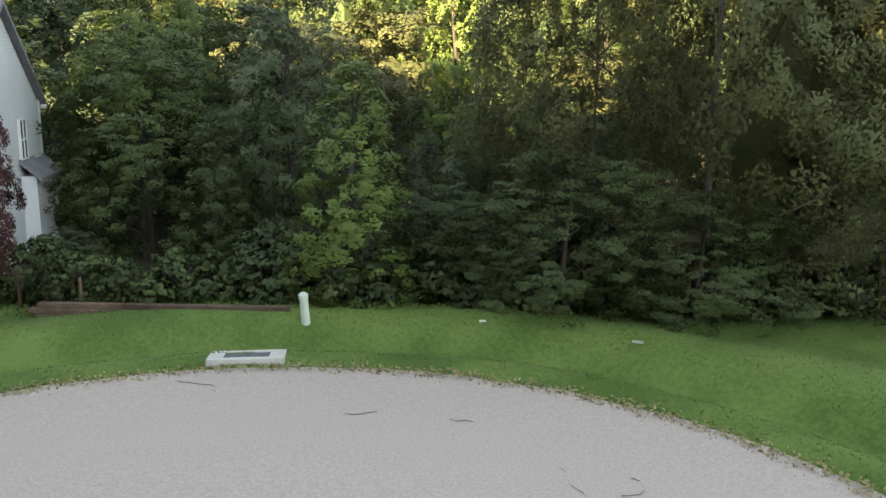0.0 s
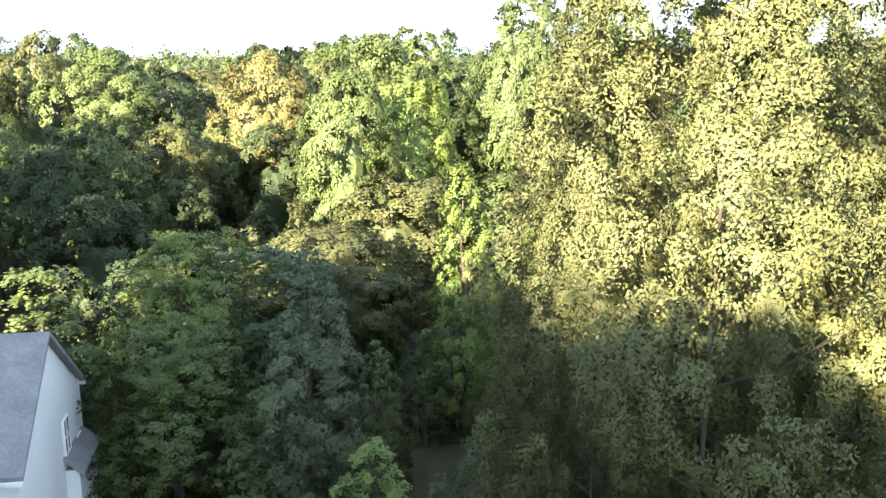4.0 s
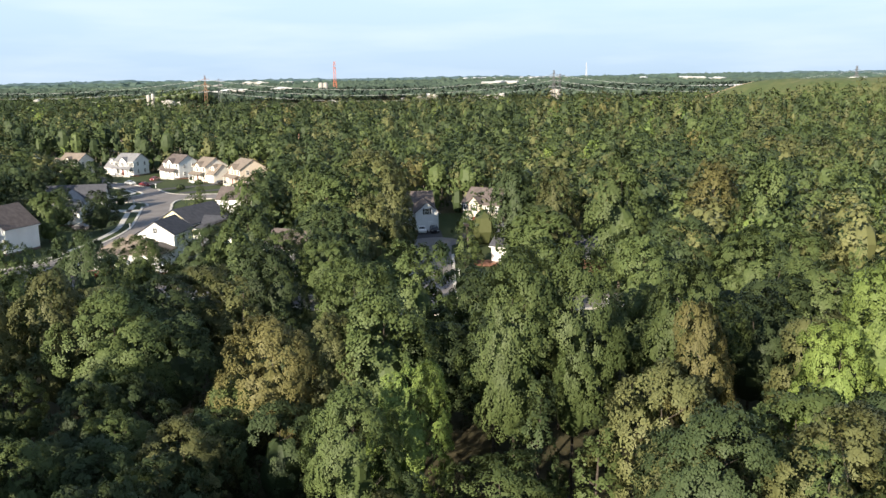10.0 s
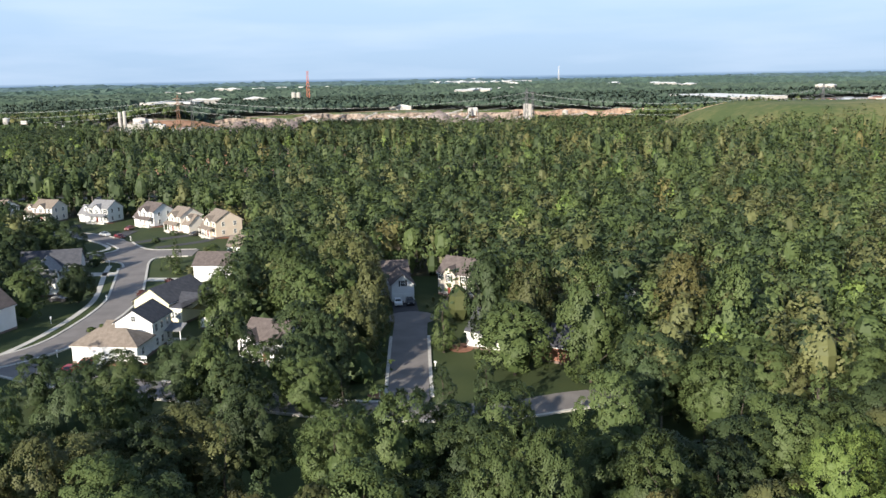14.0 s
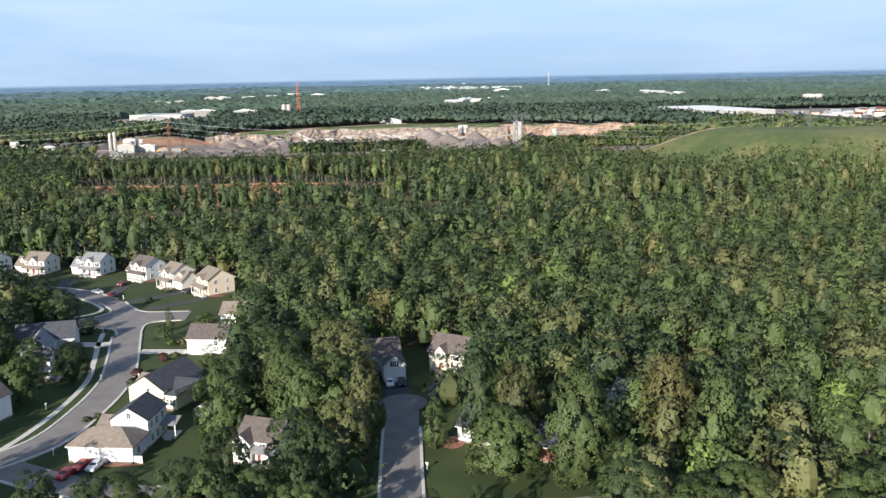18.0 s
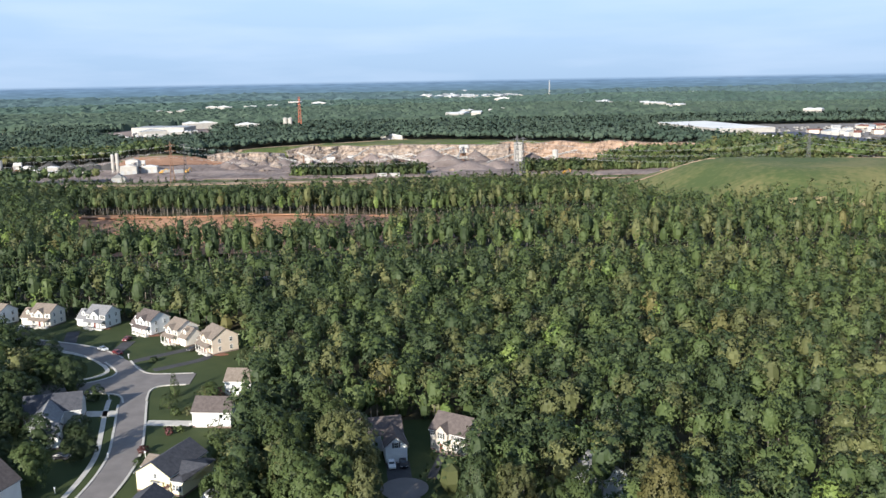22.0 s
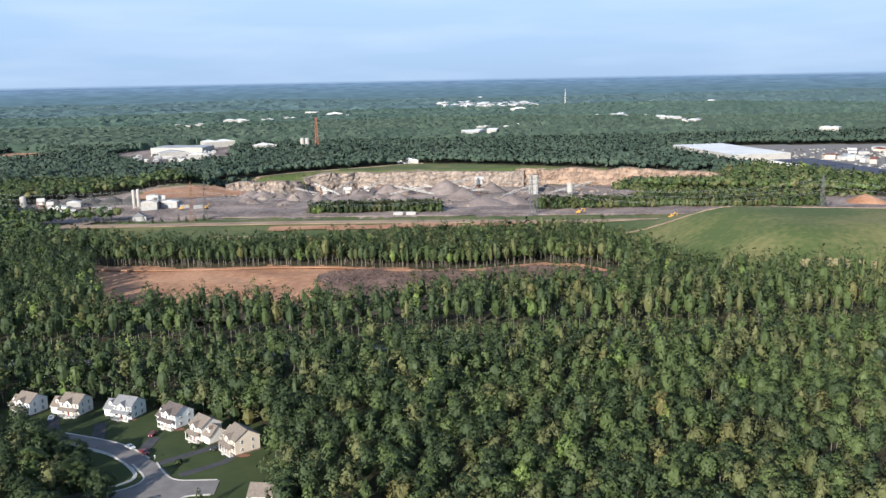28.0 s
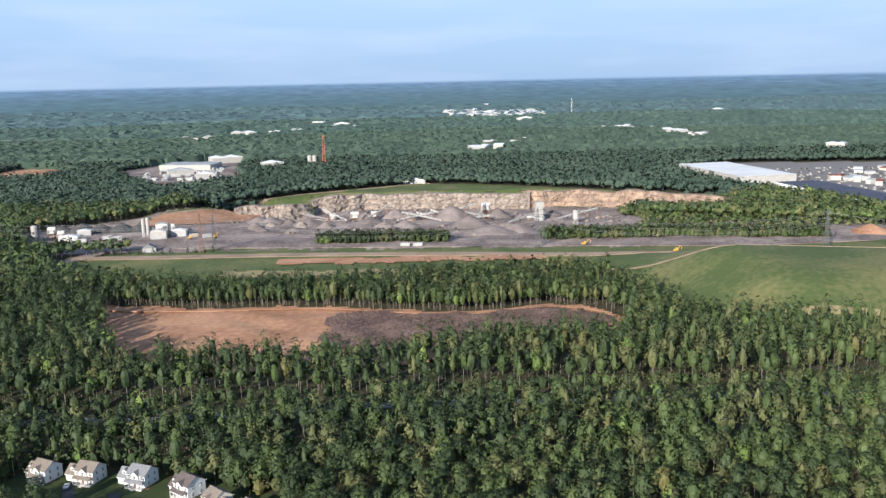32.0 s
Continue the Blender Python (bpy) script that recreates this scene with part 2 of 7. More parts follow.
M_FAR_HAZY_2 = material("farther_forest_hazed", (0.042, 0.075, 0.060), (0.078, 0.116, 0.094), 1.0, 0.006)
M_FAR_HAZY_3 = material("horizon_forest_hazed", (0.060, 0.102, 0.108), (0.092, 0.140, 0.146), 1.0, 0.004)


# ---- mesh helpers ----
def part(name, bm, mat, parent=None, label=""):
    """Links a bmesh as one mesh object, under its thing."""
    me = bpy.data.meshes.new(name)
    bm.to_mesh(me)
    bm.free()
    me.materials.append(mat)
    ob = new(name, me)
    ob.parent = parent
    if label:
        tagged(ob, label)
    return ob


def mesh_part(name, verts, faces, mat, parent=None, label="", smooth=False):
    me = bpy.data.meshes.new(name)
    me.from_pydata([tuple(v) for v in verts], [], faces)
    for m in mat if isinstance(mat, (list, tuple)) else (mat,):
        me.materials.append(m)
    if smooth:
        me.polygons.foreach_set("use_smooth", [True] * len(me.polygons))
    me.update()
    ob = new(name, me)
    ob.parent = parent
    if label:
        tagged(ob, label)
    return ob


def quad_mesh(name, verts, mats, index=None, tint=None, normals=None):
    """A mesh of loose quads from an array (n, 4, 3); normals: a soft normal for each quad, that of its clump."""
    n = len(verts)
    me = bpy.data.meshes.new(name)
    me.vertices.add(4 * n)
    me.vertices.foreach_set("co", np.ascontiguousarray(verts, dtype=np.float32).ravel())
    me.loops.add(4 * n)
    me.loops.foreach_set("vertex_index", np.arange(4 * n, dtype=np.int32))
    me.polygons.add(n)
    me.polygons.foreach_set("loop_start", np.arange(0, 4 * n, 4, dtype=np.int32))
    for m in mats:
        me.materials.append(m)
    if index is not None:
        me.polygons.foreach_set("material_index", np.asarray(index, dtype=np.int32))
    if tint is not None:
        a = me.attributes.new("tint", "FLOAT", "POINT")
        a.data.foreach_set("value", np.repeat(np.asarray(tint, dtype=np.float32), 4))
    me.update(calc_edges=True)
    if normals is not None:
        me.polygons.foreach_set("use_smooth", np.ones(n, dtype=bool))
        me.normals_split_custom_set_from_vertices(np.repeat(np.asarray(normals, dtype=np.float32), 4, axis=0))
    return me


def face_ways(quads):
    """The normals of loose quads."""
    return unit(np.cross(quads[:, 2] - quads[:, 0], quads[:, 3] - quads[:, 1]))


def box_bm(x0, y0, z0, x1, y1, z1, bevel=0.0, bm=None):
    bm = bm or bmesh.new()
    got = bmesh.ops.create_cube(bm, size=1.0)["verts"]
    for v in got:
        v.co = Vector(((x0 + x1) / 2 + v.co.x * (x1 - x0), (y0 + y1) / 2 + v.co.y * (y1 - y0), (z0 + z1) / 2 + v.co.z * (z1 - z0)))
    if bevel:
        bmesh.ops.bevel(bm, geom=list({e for v in got for e in v.link_edges}), offset=bevel, segments=1, affect="EDGES")
    return bm


def tube_bm(points, radii, sides=6, bm=None):
    """A tapered tube along points."""
    bm = bm or bmesh.new()
    rings = []
    for i, (p, r) in enumerate(zip(points, radii)):
        a, b = Vector(points[max(i - 1, 0)]), Vector(points[min(i + 1, len(points) - 1)])
        way = (b - a).normalized()
        side = way.orthogonal().normalized()
        other = way.cross(side)
        rings.append([bm.verts.new(Vector(p) + r * (math.cos(2 * math.pi * k / sides) * side + math.sin(2 * math.pi * k / sides) * other)) for k in range(sides)])
    for u, v in zip(rings, rings[1:]):
        for k in range(sides):
            bm.faces.new((u[k], u[(k + 1) % sides], v[(k + 1) % sides], v[k]))
    bm.faces.new(rings[0][::-1])
    bm.faces.new(rings[-1])
    return bm


def smoothstep(a, b, x):
    u = np.clip((np.asarray(x, dtype=float) - a) / (b - a), 0, 1)
    return u * u * (3 - 2 * u)


def inside(poly, x, y):
    x, y = np.asarray(x, dtype=float), np.asarray(y, dtype=float)
    res = np.zeros(np.broadcast(x, y).shape, dtype=bool)
    for (x0, y0), (x1, y1) in zip(poly, poly[1:] + poly[:1]):
        if y0 != y1:
            res ^= ((y0 > y) != (y1 > y)) & (x < (x1 - x0) * (y - y0) / (y1 - y0) + x0)
    return res


def near_line(line, x, y, reach):
    x, y = np.asarray(x, dtype=float), np.asarray(y, dtype=float)
    best = np.full(np.broadcast(x, y).shape, 1e9)
    for (x0, y0), (x1, y1) in zip(line, line[1:]):
        dx, dy = x1 - x0, y1 - y0
        u = np.clip(((x - x0) * dx + (y - y0) * dy) / (dx * dx + dy * dy), 0, 1)
        best = np.minimum(best, np.hypot(x - x0 - u * dx, y - y0 - u * dy))
    return best < reach


# ---- the plan ----
LEVEL = 4.3  # the ground from the housing estate on
PIT = -14.0  # the quarry's floor


def terrain(x, y):
    """The height of the ground."""
    x, y = np.asarray(x, dtype=float), np.asarray(y, dtype=float)
    z = LEVEL * smoothstep(55, 125, y)
    # the grassed-over landfill hill
    hill = smoothstep(165, 250, x + 0.10 * (y - 560)) * smoothstep(440, 560, y) * (1 - smoothstep(620, 760, y + 0.25 * (x - 280)))
    z = z + 29 * hill
    # the quarry pit, its back and right edges steep
    pit = smoothstep(1000, 1110, y + 0.12 * np.abs(x + 20)) * (1 - smoothstep(1215, 1232, y + 0.35 * np.maximum(x - 150, 0) + 0.5 * np.maximum(-x - 120, 0)))
    pit = pit * smoothstep(-330, -200, x) * (1 - smoothstep(330, 430, x))
    z = z + (PIT - LEVEL) * pit
    # the benched gravel in front of the pit
    z = z - 3.0 * smoothstep(850, 900, y) * (1 - smoothstep(1080, 1110, y)) * smoothstep(-200, -120, x) * (1 - smoothstep(200, 260, x))
    # the clay bank rising beside the pit
    z = z + 9.0 * smoothstep(985, 1105, y) * (1 - smoothstep(1110, 1135, y)) * smoothstep(-345, -310, x) * (1 - smoothstep(-215, -190, x))
    # the country beyond rolls a little
    z = z + smoothstep(1500, 2500, y) * (6 * np.sin(x * 0.004 + 1) * np.cos(y * 0.0031) + 5 * np.sin(y * 0.006 + x * 0.0021))
    return z


def ground_z(x, y):
    return float(terrain(x, y))


CLEARING = [(-262, 650), (-225, 590), (-185, 500), (-171, 468), (-129, 464), (-58, 466), (-16, 468), (20, 480), (49, 500), (82, 490), (112, 496), (136, 550), (112, 581), (82, 592), (41, 578), (-1, 580), (-60, 599), (-105, 603), (-161, 605), (-225, 617)]
FIELD = [(-345, 790), (-310, 725), (-250, 668), (-150, 645), (-88, 648), (-20, 658), (60, 670), (110, 678), (145, 655), (163, 600), (178, 530), (215, 494), (300, 458), (700, 430), (900, 640), (600, 800), (420, 800), (280, 800), (100, 820), (-250, 835)]
QUARRY = [(-440, 960), (-380, 830), (-250, 825), (100, 805), (280, 790), (480, 790), (480, 870), (360, 930), (260, 960), (240, 1080), (300, 1160), (200, 1212), (0, 1226), (-130, 1212), (-240, 1126), (-320, 1060)]
SHOULDER = [(-330, 1000), (-305, 1064), (-250, 1140), (-180, 1225), (-80, 1290), (0, 1325), (60, 1310), (170, 1255), (250, 1205), (300, 1160), (150, 1180), (70, 1196), (0, 1212), (-80, 1214), (-130, 1196), (-170, 1150), (-215, 1120), (-300, 1020)]
ESTATE = [(-175, 318), (-165, 345), (-120, 342), (-80, 322), (-53, 308), (-46, 250), (-41, 205), (-36, 165), (-37, 130), (-70, 138), (-95, 150), (-104, 200), (-112, 245), (-112, 270), (-140, 300)]
STUB = [(-13, 122), (-9, 150), (-10, 192), (-13, 222), (4, 222), (6, 192), (6, 150), (8, 122)]
EAST = [(6, 126), (5, 172), (12, 182), (33, 164), (36, 150), (30, 126)]
WEST = [(-38, 128), (-38, 163), (-18, 164), (-9, 140), (-9, 122)]
NORTH = [(3, 187), (5, 219), (19, 214), (18, 196), (12, 186)]
HOME = [(-60, -45), (-60, 24), (-14, 30), (-3, 23), (60, 21), (60, -45)]
CUT = [(-420, 385), (-185, 398), (-135, 396), (-15, 407), (70, 406), (225, 405), (420, 398)]
WORKS = [(-560, 1600), (-500, 1470), (-440, 1380), (-384, 1290), (-335, 1350), (-285, 1420), (-325, 1540), (-345, 1760), (-430, 1830), (-520, 1720)]
MALL = [(395, 1440), (430, 1180), (500, 1050), (520, 975), (680, 900), (1100, 980), (1050, 1460), (640, 1530), (540, 1530)]
GREENS = [(-178, 316), (-165, 348), (-80, 325), (-50, 310), (-44, 250), (-38, 205), (-34, 168), (-14, 165), (-14, 225), (18, 222), (18, 185), (40, 180), (58, 176), (60, 126), (34, 104), (-76, 104), (-100, 150), (-108, 200), (-115, 245), (-115, 275), (-142, 298)]
SOUTH = [(-75, 104), (-75, 140), (32, 132), (32, 106)]
CLAY = [(-800, 1500), (-780, 1720), (-700, 1700), (-630, 1600), (-650, 1500)]
OPEN = [SHOULDER, CLAY, SOUTH, CLEARING, FIELD, QUARRY, ESTATE, STUB, EAST, WEST, NORTH, HOME, WORKS, MALL]

MAIN_ROAD = [(-110, 120), (-88, 152), (-74, 168), (-70.5, 186), (-70.5, 205), (-74, 222), (-78, 238), (-82, 254), (-87, 270), (-98, 284), (-112, 297), (-135, 308)]
BRANCH = [(-84, 263), (-66, 263.4)]
SIDE_ROAD = [(-84, 257.4), (-97, 257.2), (-125, 258)]
CORNERS = [[(-81.4, 243.8), (-83.2, 248.4), (-85.6, 251.1), (-90.3, 252.8), (-97, 252.9)], [(-99, 262), (-94.9, 264.5), (-91.9, 268.8), (-92.7, 273.6), (-99, 282.6)], [(-90.9, 283.3), (-85.6, 274.2), (-80.8, 269.6), (-75.1, 268.7), (-67, 268.6)], [(-67, 258.2), (-74.1, 257.5), (-76.4, 253.5), (-75.2, 245.3)]]
STREET = [(-76, 158), (-62, 150), (-46, 144), (-30, 138), (-14, 132), (-2, 130), (12, 129), (26, 133), (36, 134)]
STUB_ROAD = [(-1.6, 131), (-1.5, 150), (-1.3, 170), (-1, 182)]

# ---- ground ----
gx = np.unique(np.concatenate([np.linspace(-5200, -600, 24), np.arange(-600, 601, 12), np.linspace(600, 5200, 24)]))
gy = np.unique(np.concatenate([np.linspace(-1500, -60, 12), np.arange(-60, 840, 15), np.arange(840, 1300, 6), np.arange(1300, 1600, 25), np.linspace(1600, 4850, 60)]))
GX, GY = np.meshgrid(gx, gy)
GZ = terrain(GX, GY) - 0.25
for poly in (CLEARING, FIELD, QUARRY):
    GZ -= 2.4 * inside(poly, GX, GY)  # the bare sheets lie over the forest floor
nx = len(gx)
ground = mesh_part("ground", np.stack([GX, GY, GZ], -1).reshape(-1, 3), [(j * nx + i, j * nx + i + 1, (j + 1) * nx + i + 1, (j + 1) * nx + i) for j in range(len(gy) - 1) for i in range(nx - 1)], M_GROUND, smooth=True)
tagged(ground, "dark leaf-littered forest floor reaching the horizon", "ground", kind="structure")


def sheet(name, poly, step, mat, lift, label, category="ground", wobble=0.0, ragged=0.0):
    """A patch of ground inside an outline, following the terrain."""
    bm = bmesh.new()
    xs, ys = [p[0] for p in poly], [p[1] for p in poly]
    X, Y = np.meshgrid(np.arange(min(xs), max(xs) + step, step), np.arange(min(ys), max(ys) + step, step))
    verts = {}
    keep = inside(poly, X, Y)
    if ragged:
        edge = np.array([[noise.noise_vector((x * 0.06, y * 0.06, 2)) + 0.5 * noise.noise_vector((x * 0.19, y * 0.19, 5)) for x in X[0]] for y in Y[:, 0]])
        keep = inside(poly, X + ragged * edge[..., 0], Y + ragged * edge[..., 1])
    Z = terrain(X, Y) + lift
    if wobble:
        Z = Z + wobble * np.array([[noise.noise((x * 0.05, y * 0.05, 0)) for x in X[0]] for y in Y[:, 0]])

    def v(j, i):
        if (j, i) not in verts:
            verts[j, i] = bm.verts.new((X[j, i], Y[j, i], Z[j, i]))
        return verts[j, i]
    for j in range(X.shape[0] - 1):
        for i in range(X.shape[1] - 1):
            if int(keep[j, i]) + int(keep[j + 1, i]) + int(keep[j, i + 1]) + int(keep[j + 1, i + 1]) >= 2:
                bm.faces.new((v(j, i), v(j, i + 1), v(j + 1, i + 1), v(j + 1, i)))
    for f in bm.faces:
        f.smooth = True
    return tagged(part(name, bm, mat), label, category, kind="structure")


def smooth_line(line, n=6):
    """A curve through the points of a line."""
    out = []
    pts = [line[0]] + list(line) + [line[-1]]
    for a, b, c, d in zip(pts, pts[1:], pts[2:], pts[3:]):
        for k in range(n):
            t = k / n
            out.append(tuple(0.5 * (2 * b[i] + (c[i] - a[i]) * t + (2 * a[i] - 5 * b[i] + 4 * c[i] - d[i]) * t * t + (3 * b[i] - a[i] - 3 * c[i] + d[i]) * t ** 3) for i in (0, 1)))
    return out + [tuple(line[-1])]


def ribbon(name, line, offset, width, lift, thick, mat, label, category, kind="structure", parent=None):
    """A strip along a line, with depth."""
    pts = [Vector((*p, 0)) for p in smooth_line(line)]
    bm = bmesh.new()
    rows = []
    for i, p in enumerate(pts):
        way = (pts[min(i + 1, len(pts) - 1)] - pts[max(i - 1, 0)]).normalized()
        side = Vector((way.y, -way.x, 0))
        a, b = p + side * (offset - width / 2), p + side * (offset + width / 2)
        za, zb = ground_z(a.x, a.y) + lift, ground_z(b.x, b.y) + lift
        rows.append([bm.verts.new((a.x, a.y, za - thick)), bm.verts.new((a.x, a.y, za)), bm.verts.new((b.x, b.y, zb)), bm.verts.new((b.x, b.y, zb - thick))])
    for u, v in zip(rows, rows[1:]):
        for k in range(3):
            bm.faces.new((u[k], v[k], v[k + 1], u[k + 1]))
    bm.faces.new(rows[0]), bm.faces.new(rows[-1][::-1])
    bmesh.ops.recalc_face_normals(bm, faces=bm.faces)
    ob = part(name, bm, mat, parent)
    return tagged(ob, label, category, kind=kind) if parent is None else ob


sheet("field", FIELD, 9, M_FIELD, 0.1, "mown green field rising to a grassed landfill hill", wobble=0.8)
sheet("clearing", CLEARING, 4, M_DIRT, 0.15, "cleared strip of bare red clay among the trees", wobble=1.2, ragged=5)
sheet("quarry_floor", QUARRY, 9, M_GRAVEL, 0.1, "grey gravel floor of a stone quarry", wobble=2.0)
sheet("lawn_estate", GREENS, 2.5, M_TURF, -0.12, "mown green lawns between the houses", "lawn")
for k, (name, line, width) in enumerate((("road_main", MAIN_ROAD, 7.2), ("road_branch", BRANCH, 10.0), ("road_side", SIDE_ROAD, 9.0), ("road_street", STREET, 7.0), ("road_stub", STUB_ROAD, 7.0))):
    ribbon(name, line, 0.7 * (name == "road_main"), width, 0.02 + 0.006 * k, 0.3, M_ROAD, "grey asphalt residential street", "road")
main_line = smooth_line(MAIN_ROAD, 3)
for name, line, width, sides in (("kerb_main", [p for p in main_line if p[1] < 244], 7.2, (-1, 1)), ("kerb_main", [p for p in main_line if p[1] > 283], 7.2, (-1, 1)), ("kerb_street", STREET[2:6], 7.0, (-1,)), ("kerb_street", STREET[:5], 7.0, (1,)), ("kerb_street", STREET[4:], 7.0, (1,)), ("kerb_stub", [(-1.5, 136)] + STUB_ROAD[1:3], 7.0, (-1, 1))):
    for s in sides:
        ribbon(name, line, s * (width / 2 + 0.3) + 0.7 * (name == "kerb_main"), 0.6, 0.13, 0.4, M_CONCRETE, "pale concrete kerb and gutter", "kerb")

# the junction's rounded corners
bm = bmesh.new()
bm.faces.new([bm.verts.new((x, y, LEVEL + 0.055)) for line in CORNERS for x, y in smooth_line(line, 4)])
bmesh.ops.triangulate(bm, faces=bm.faces)
tagged(part("road_junction", bm, M_ROAD), "grey asphalt junction with rounded corners", "road", kind="structure")
for line in CORNERS:
    ribbon("kerb_corner", line, 0, 0.6, 0.14, 0.4, M_CONCRETE, "pale concrete kerb round the junction", "kerb")

# ---- trees ----
rng = np.random.default_rng(7)


def unit(v):
    return v / np.maximum(np.linalg.norm(v, axis=-1, keepdims=True), 1e-9)


def leaf_quads(pos, out, size, jitter=0.7, droop=0.0, broad=0.6):
    """Leaves as folded diamonds round the points, facing roughly out."""
    n = len(pos)
    nrm = unit(out + jitter * rng.normal(size=(n, 3)))
    a = unit(np.cross(nrm, rng.normal(size=(n, 3))))
    if droop:
        a = unit(a + droop * np.array([0, 0, -1.0]))
        a = unit(a - nrm * (a * nrm).sum(1, keepdims=True))
    b = np.cross(nrm, a)
    s = (size * rng.uniform(0.65, 1.35, n))[:, None]
    fold = nrm * s * 0.18
    return np.stack([pos - a * s, pos - b * s * broad - fold, pos + a * s, pos + b * s * broad - fold], 1)


def crown(kind, lobes, leaves, tufts=12, flat=0.8, ragged=0.25):
    """Leaves of a crown of unit height and about unit width, foot at 0: boughs round the crown, each of many tufts, each tuft of leaves.
    Gives the leaves' places, the way they face, and a tint for each."""
    u = (np.arange(lobes) + rng.uniform(0.15, 0.85, lobes)) / lobes
    ang = np.arange(lobes) * 2.39996 + rng.uniform(-0.5, 0.5, lobes)
    if kind == "pine":
        h = 0.03 + 0.93 * u ** 0.85
        r = 0.40 * (1.03 - h) ** 0.8 * rng.uniform(0.45, 1.0, lobes)
        big = (0.045 + 0.13 * (1 - h)) * rng.uniform(0.7, 1.2, lobes)
    elif kind == "cone":
        h = 0.06 + 0.86 * u ** 1.1
        r = 0.34 * np.clip(1.03 - h, 0, 1) ** 0.62 * rng.uniform(0.6, 1.1, lobes)
        big = (0.085 + 0.11 * (1 - h)) * rng.uniform(0.75, 1.25, lobes)
    else:
        h = 0.13 + 0.74 * u
        edge = np.sqrt(np.clip(1 - (np.abs(h - 0.42) / 0.56) ** 2.3, 0, 1))
        r = 0.33 * edge * (1 + ragged * rng.uniform(-1, 0.7, lobes)) * np.where(h > 0.6, rng.uniform(0.15, 1.0, lobes) ** 0.5, 1.0)
        big = rng.uniform(0.8, 1.25, lobes) * 0.66 / lobes ** 0.44
    c = np.stack([r * np.cos(ang), r * np.sin(ang), h], 1)
    axis = unit(np.stack([c[:, 0], c[:, 1], 0.7 * (c[:, 2] - 0.40)], 1) + 1e-6)
    if kind == "broad":
        c[-1] = (0.0, 0.0, 0.80)
        axis[-1] = (0.0, 0.0, 1.0)
    tip = unit(rng.normal(size=(lobes, tufts, 3)) + 1.0 * axis[:, None, :] + np.array([0, 0, 0.45]))
    far = rng.uniform(0.98 - 0.7 * ragged, 1.05 + 0.25 * ragged, (lobes, tufts))
    small = big[:, None] * 1.35 / tufts ** 0.5 * rng.uniform(0.7, 1.3, (lobes, tufts))
    tone = rng.uniform(-0.15, 0.15, (lobes, 1)) + rng.uniform(-0.2, 0.2, (lobes, tufts))
    share = (small ** 2).ravel() / (small ** 2).sum()
    pick = rng.choice(lobes * tufts, leaves, p=share)
    which, tuft = pick // tufts, pick % tufts
    d = unit(rng.normal(size=(leaves, 3)) + 0.9 * tip[which, tuft] + np.array([0, 0, 0.35]))
    pos = c[which] + tip[which, tuft] * (big[which] * far[which, tuft])[:, None] * np.array([1, 1, 0.85])
    pos = pos + d * (small[which, tuft] * rng.uniform(0.55, 1.08, leaves))[:, None] * np.array([1, 1, flat])
    round_out = unit((pos - np.array([0, 0, 0.36])) / np.array([0.5, 0.5, 0.6]))
    return pos, unit(0.35 * d + 0.40 * tip[which, tuft] + 0.75 * round_out + np.array([0, 0, 0.10])), tone[which, tuft] + rng.uniform(-0.15, 0.15, leaves)


def core_quads(kind, rings, sides, seed, fill=0.9):
    """The dense inside of a crown as a lumpy closed dome, in the crown's unit measures."""
    t = np.linspace(0.02, 0.99, rings + 1)
    if kind == "cone":
        r = 0.36 * (1.0 - t) ** 0.6 * np.clip(t * 5 + 0.3, 0, 1)
        h = t
    else:
        a = -1.0 + t * (math.pi / 2 + 1.0)
        r, h = 0.44 * np.cos(a), 0.42 + 0.50 * np.sin(a)
    a = np.arange(sides) * 2 * math.pi / sides
    lump = np.array([[1 + 0.30 * noise.noise((math.cos(q) * 1.5 + seed * 3.1, math.sin(q) * 1.5, z * 3)) + 0.22 * noise.noise((math.cos(q) * 3.4, math.sin(q) * 3.4 + seed * 1.7, z * 8)) for q in a] for z in h])
    R = fill * r[:, None] * lump
    H = np.repeat(h[:, None], sides, 1) + 0.06 * (lump - 1) / 0.3
    P = np.stack([R * np.cos(a), R * np.sin(a), H * (0.5 + 0.5 * fill)], -1)
    Q = np.roll(P, -1, axis=1)
    return np.stack([P[:-1], Q[:-1], Q[1:], P[1:]], 2).reshape(-1, 4, 3)


def tree_mesh(name, kind, height, width, foot, lobes, leaves, size, droop=0.0, fill=0.0, tufts=12, broad=0.6, flat=0.8, ragged=0.25, jitter=0.5):
    """The crown of one tree, in metres."""
    pos, out, tone = crown(kind, lobes, leaves, tufts, flat, ragged)
    pos = pos * np.array([width, width, height - foot]) + np.array([0, 0, foot])
    quads = leaf_quads(pos, out, size, jitter, droop, broad)
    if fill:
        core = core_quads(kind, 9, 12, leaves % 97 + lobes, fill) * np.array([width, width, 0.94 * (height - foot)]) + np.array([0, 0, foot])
        # core tinted darker: the shade inside a crown, put into its colour
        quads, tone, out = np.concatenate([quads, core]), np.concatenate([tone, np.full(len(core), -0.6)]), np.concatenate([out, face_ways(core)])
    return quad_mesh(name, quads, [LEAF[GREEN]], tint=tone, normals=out)


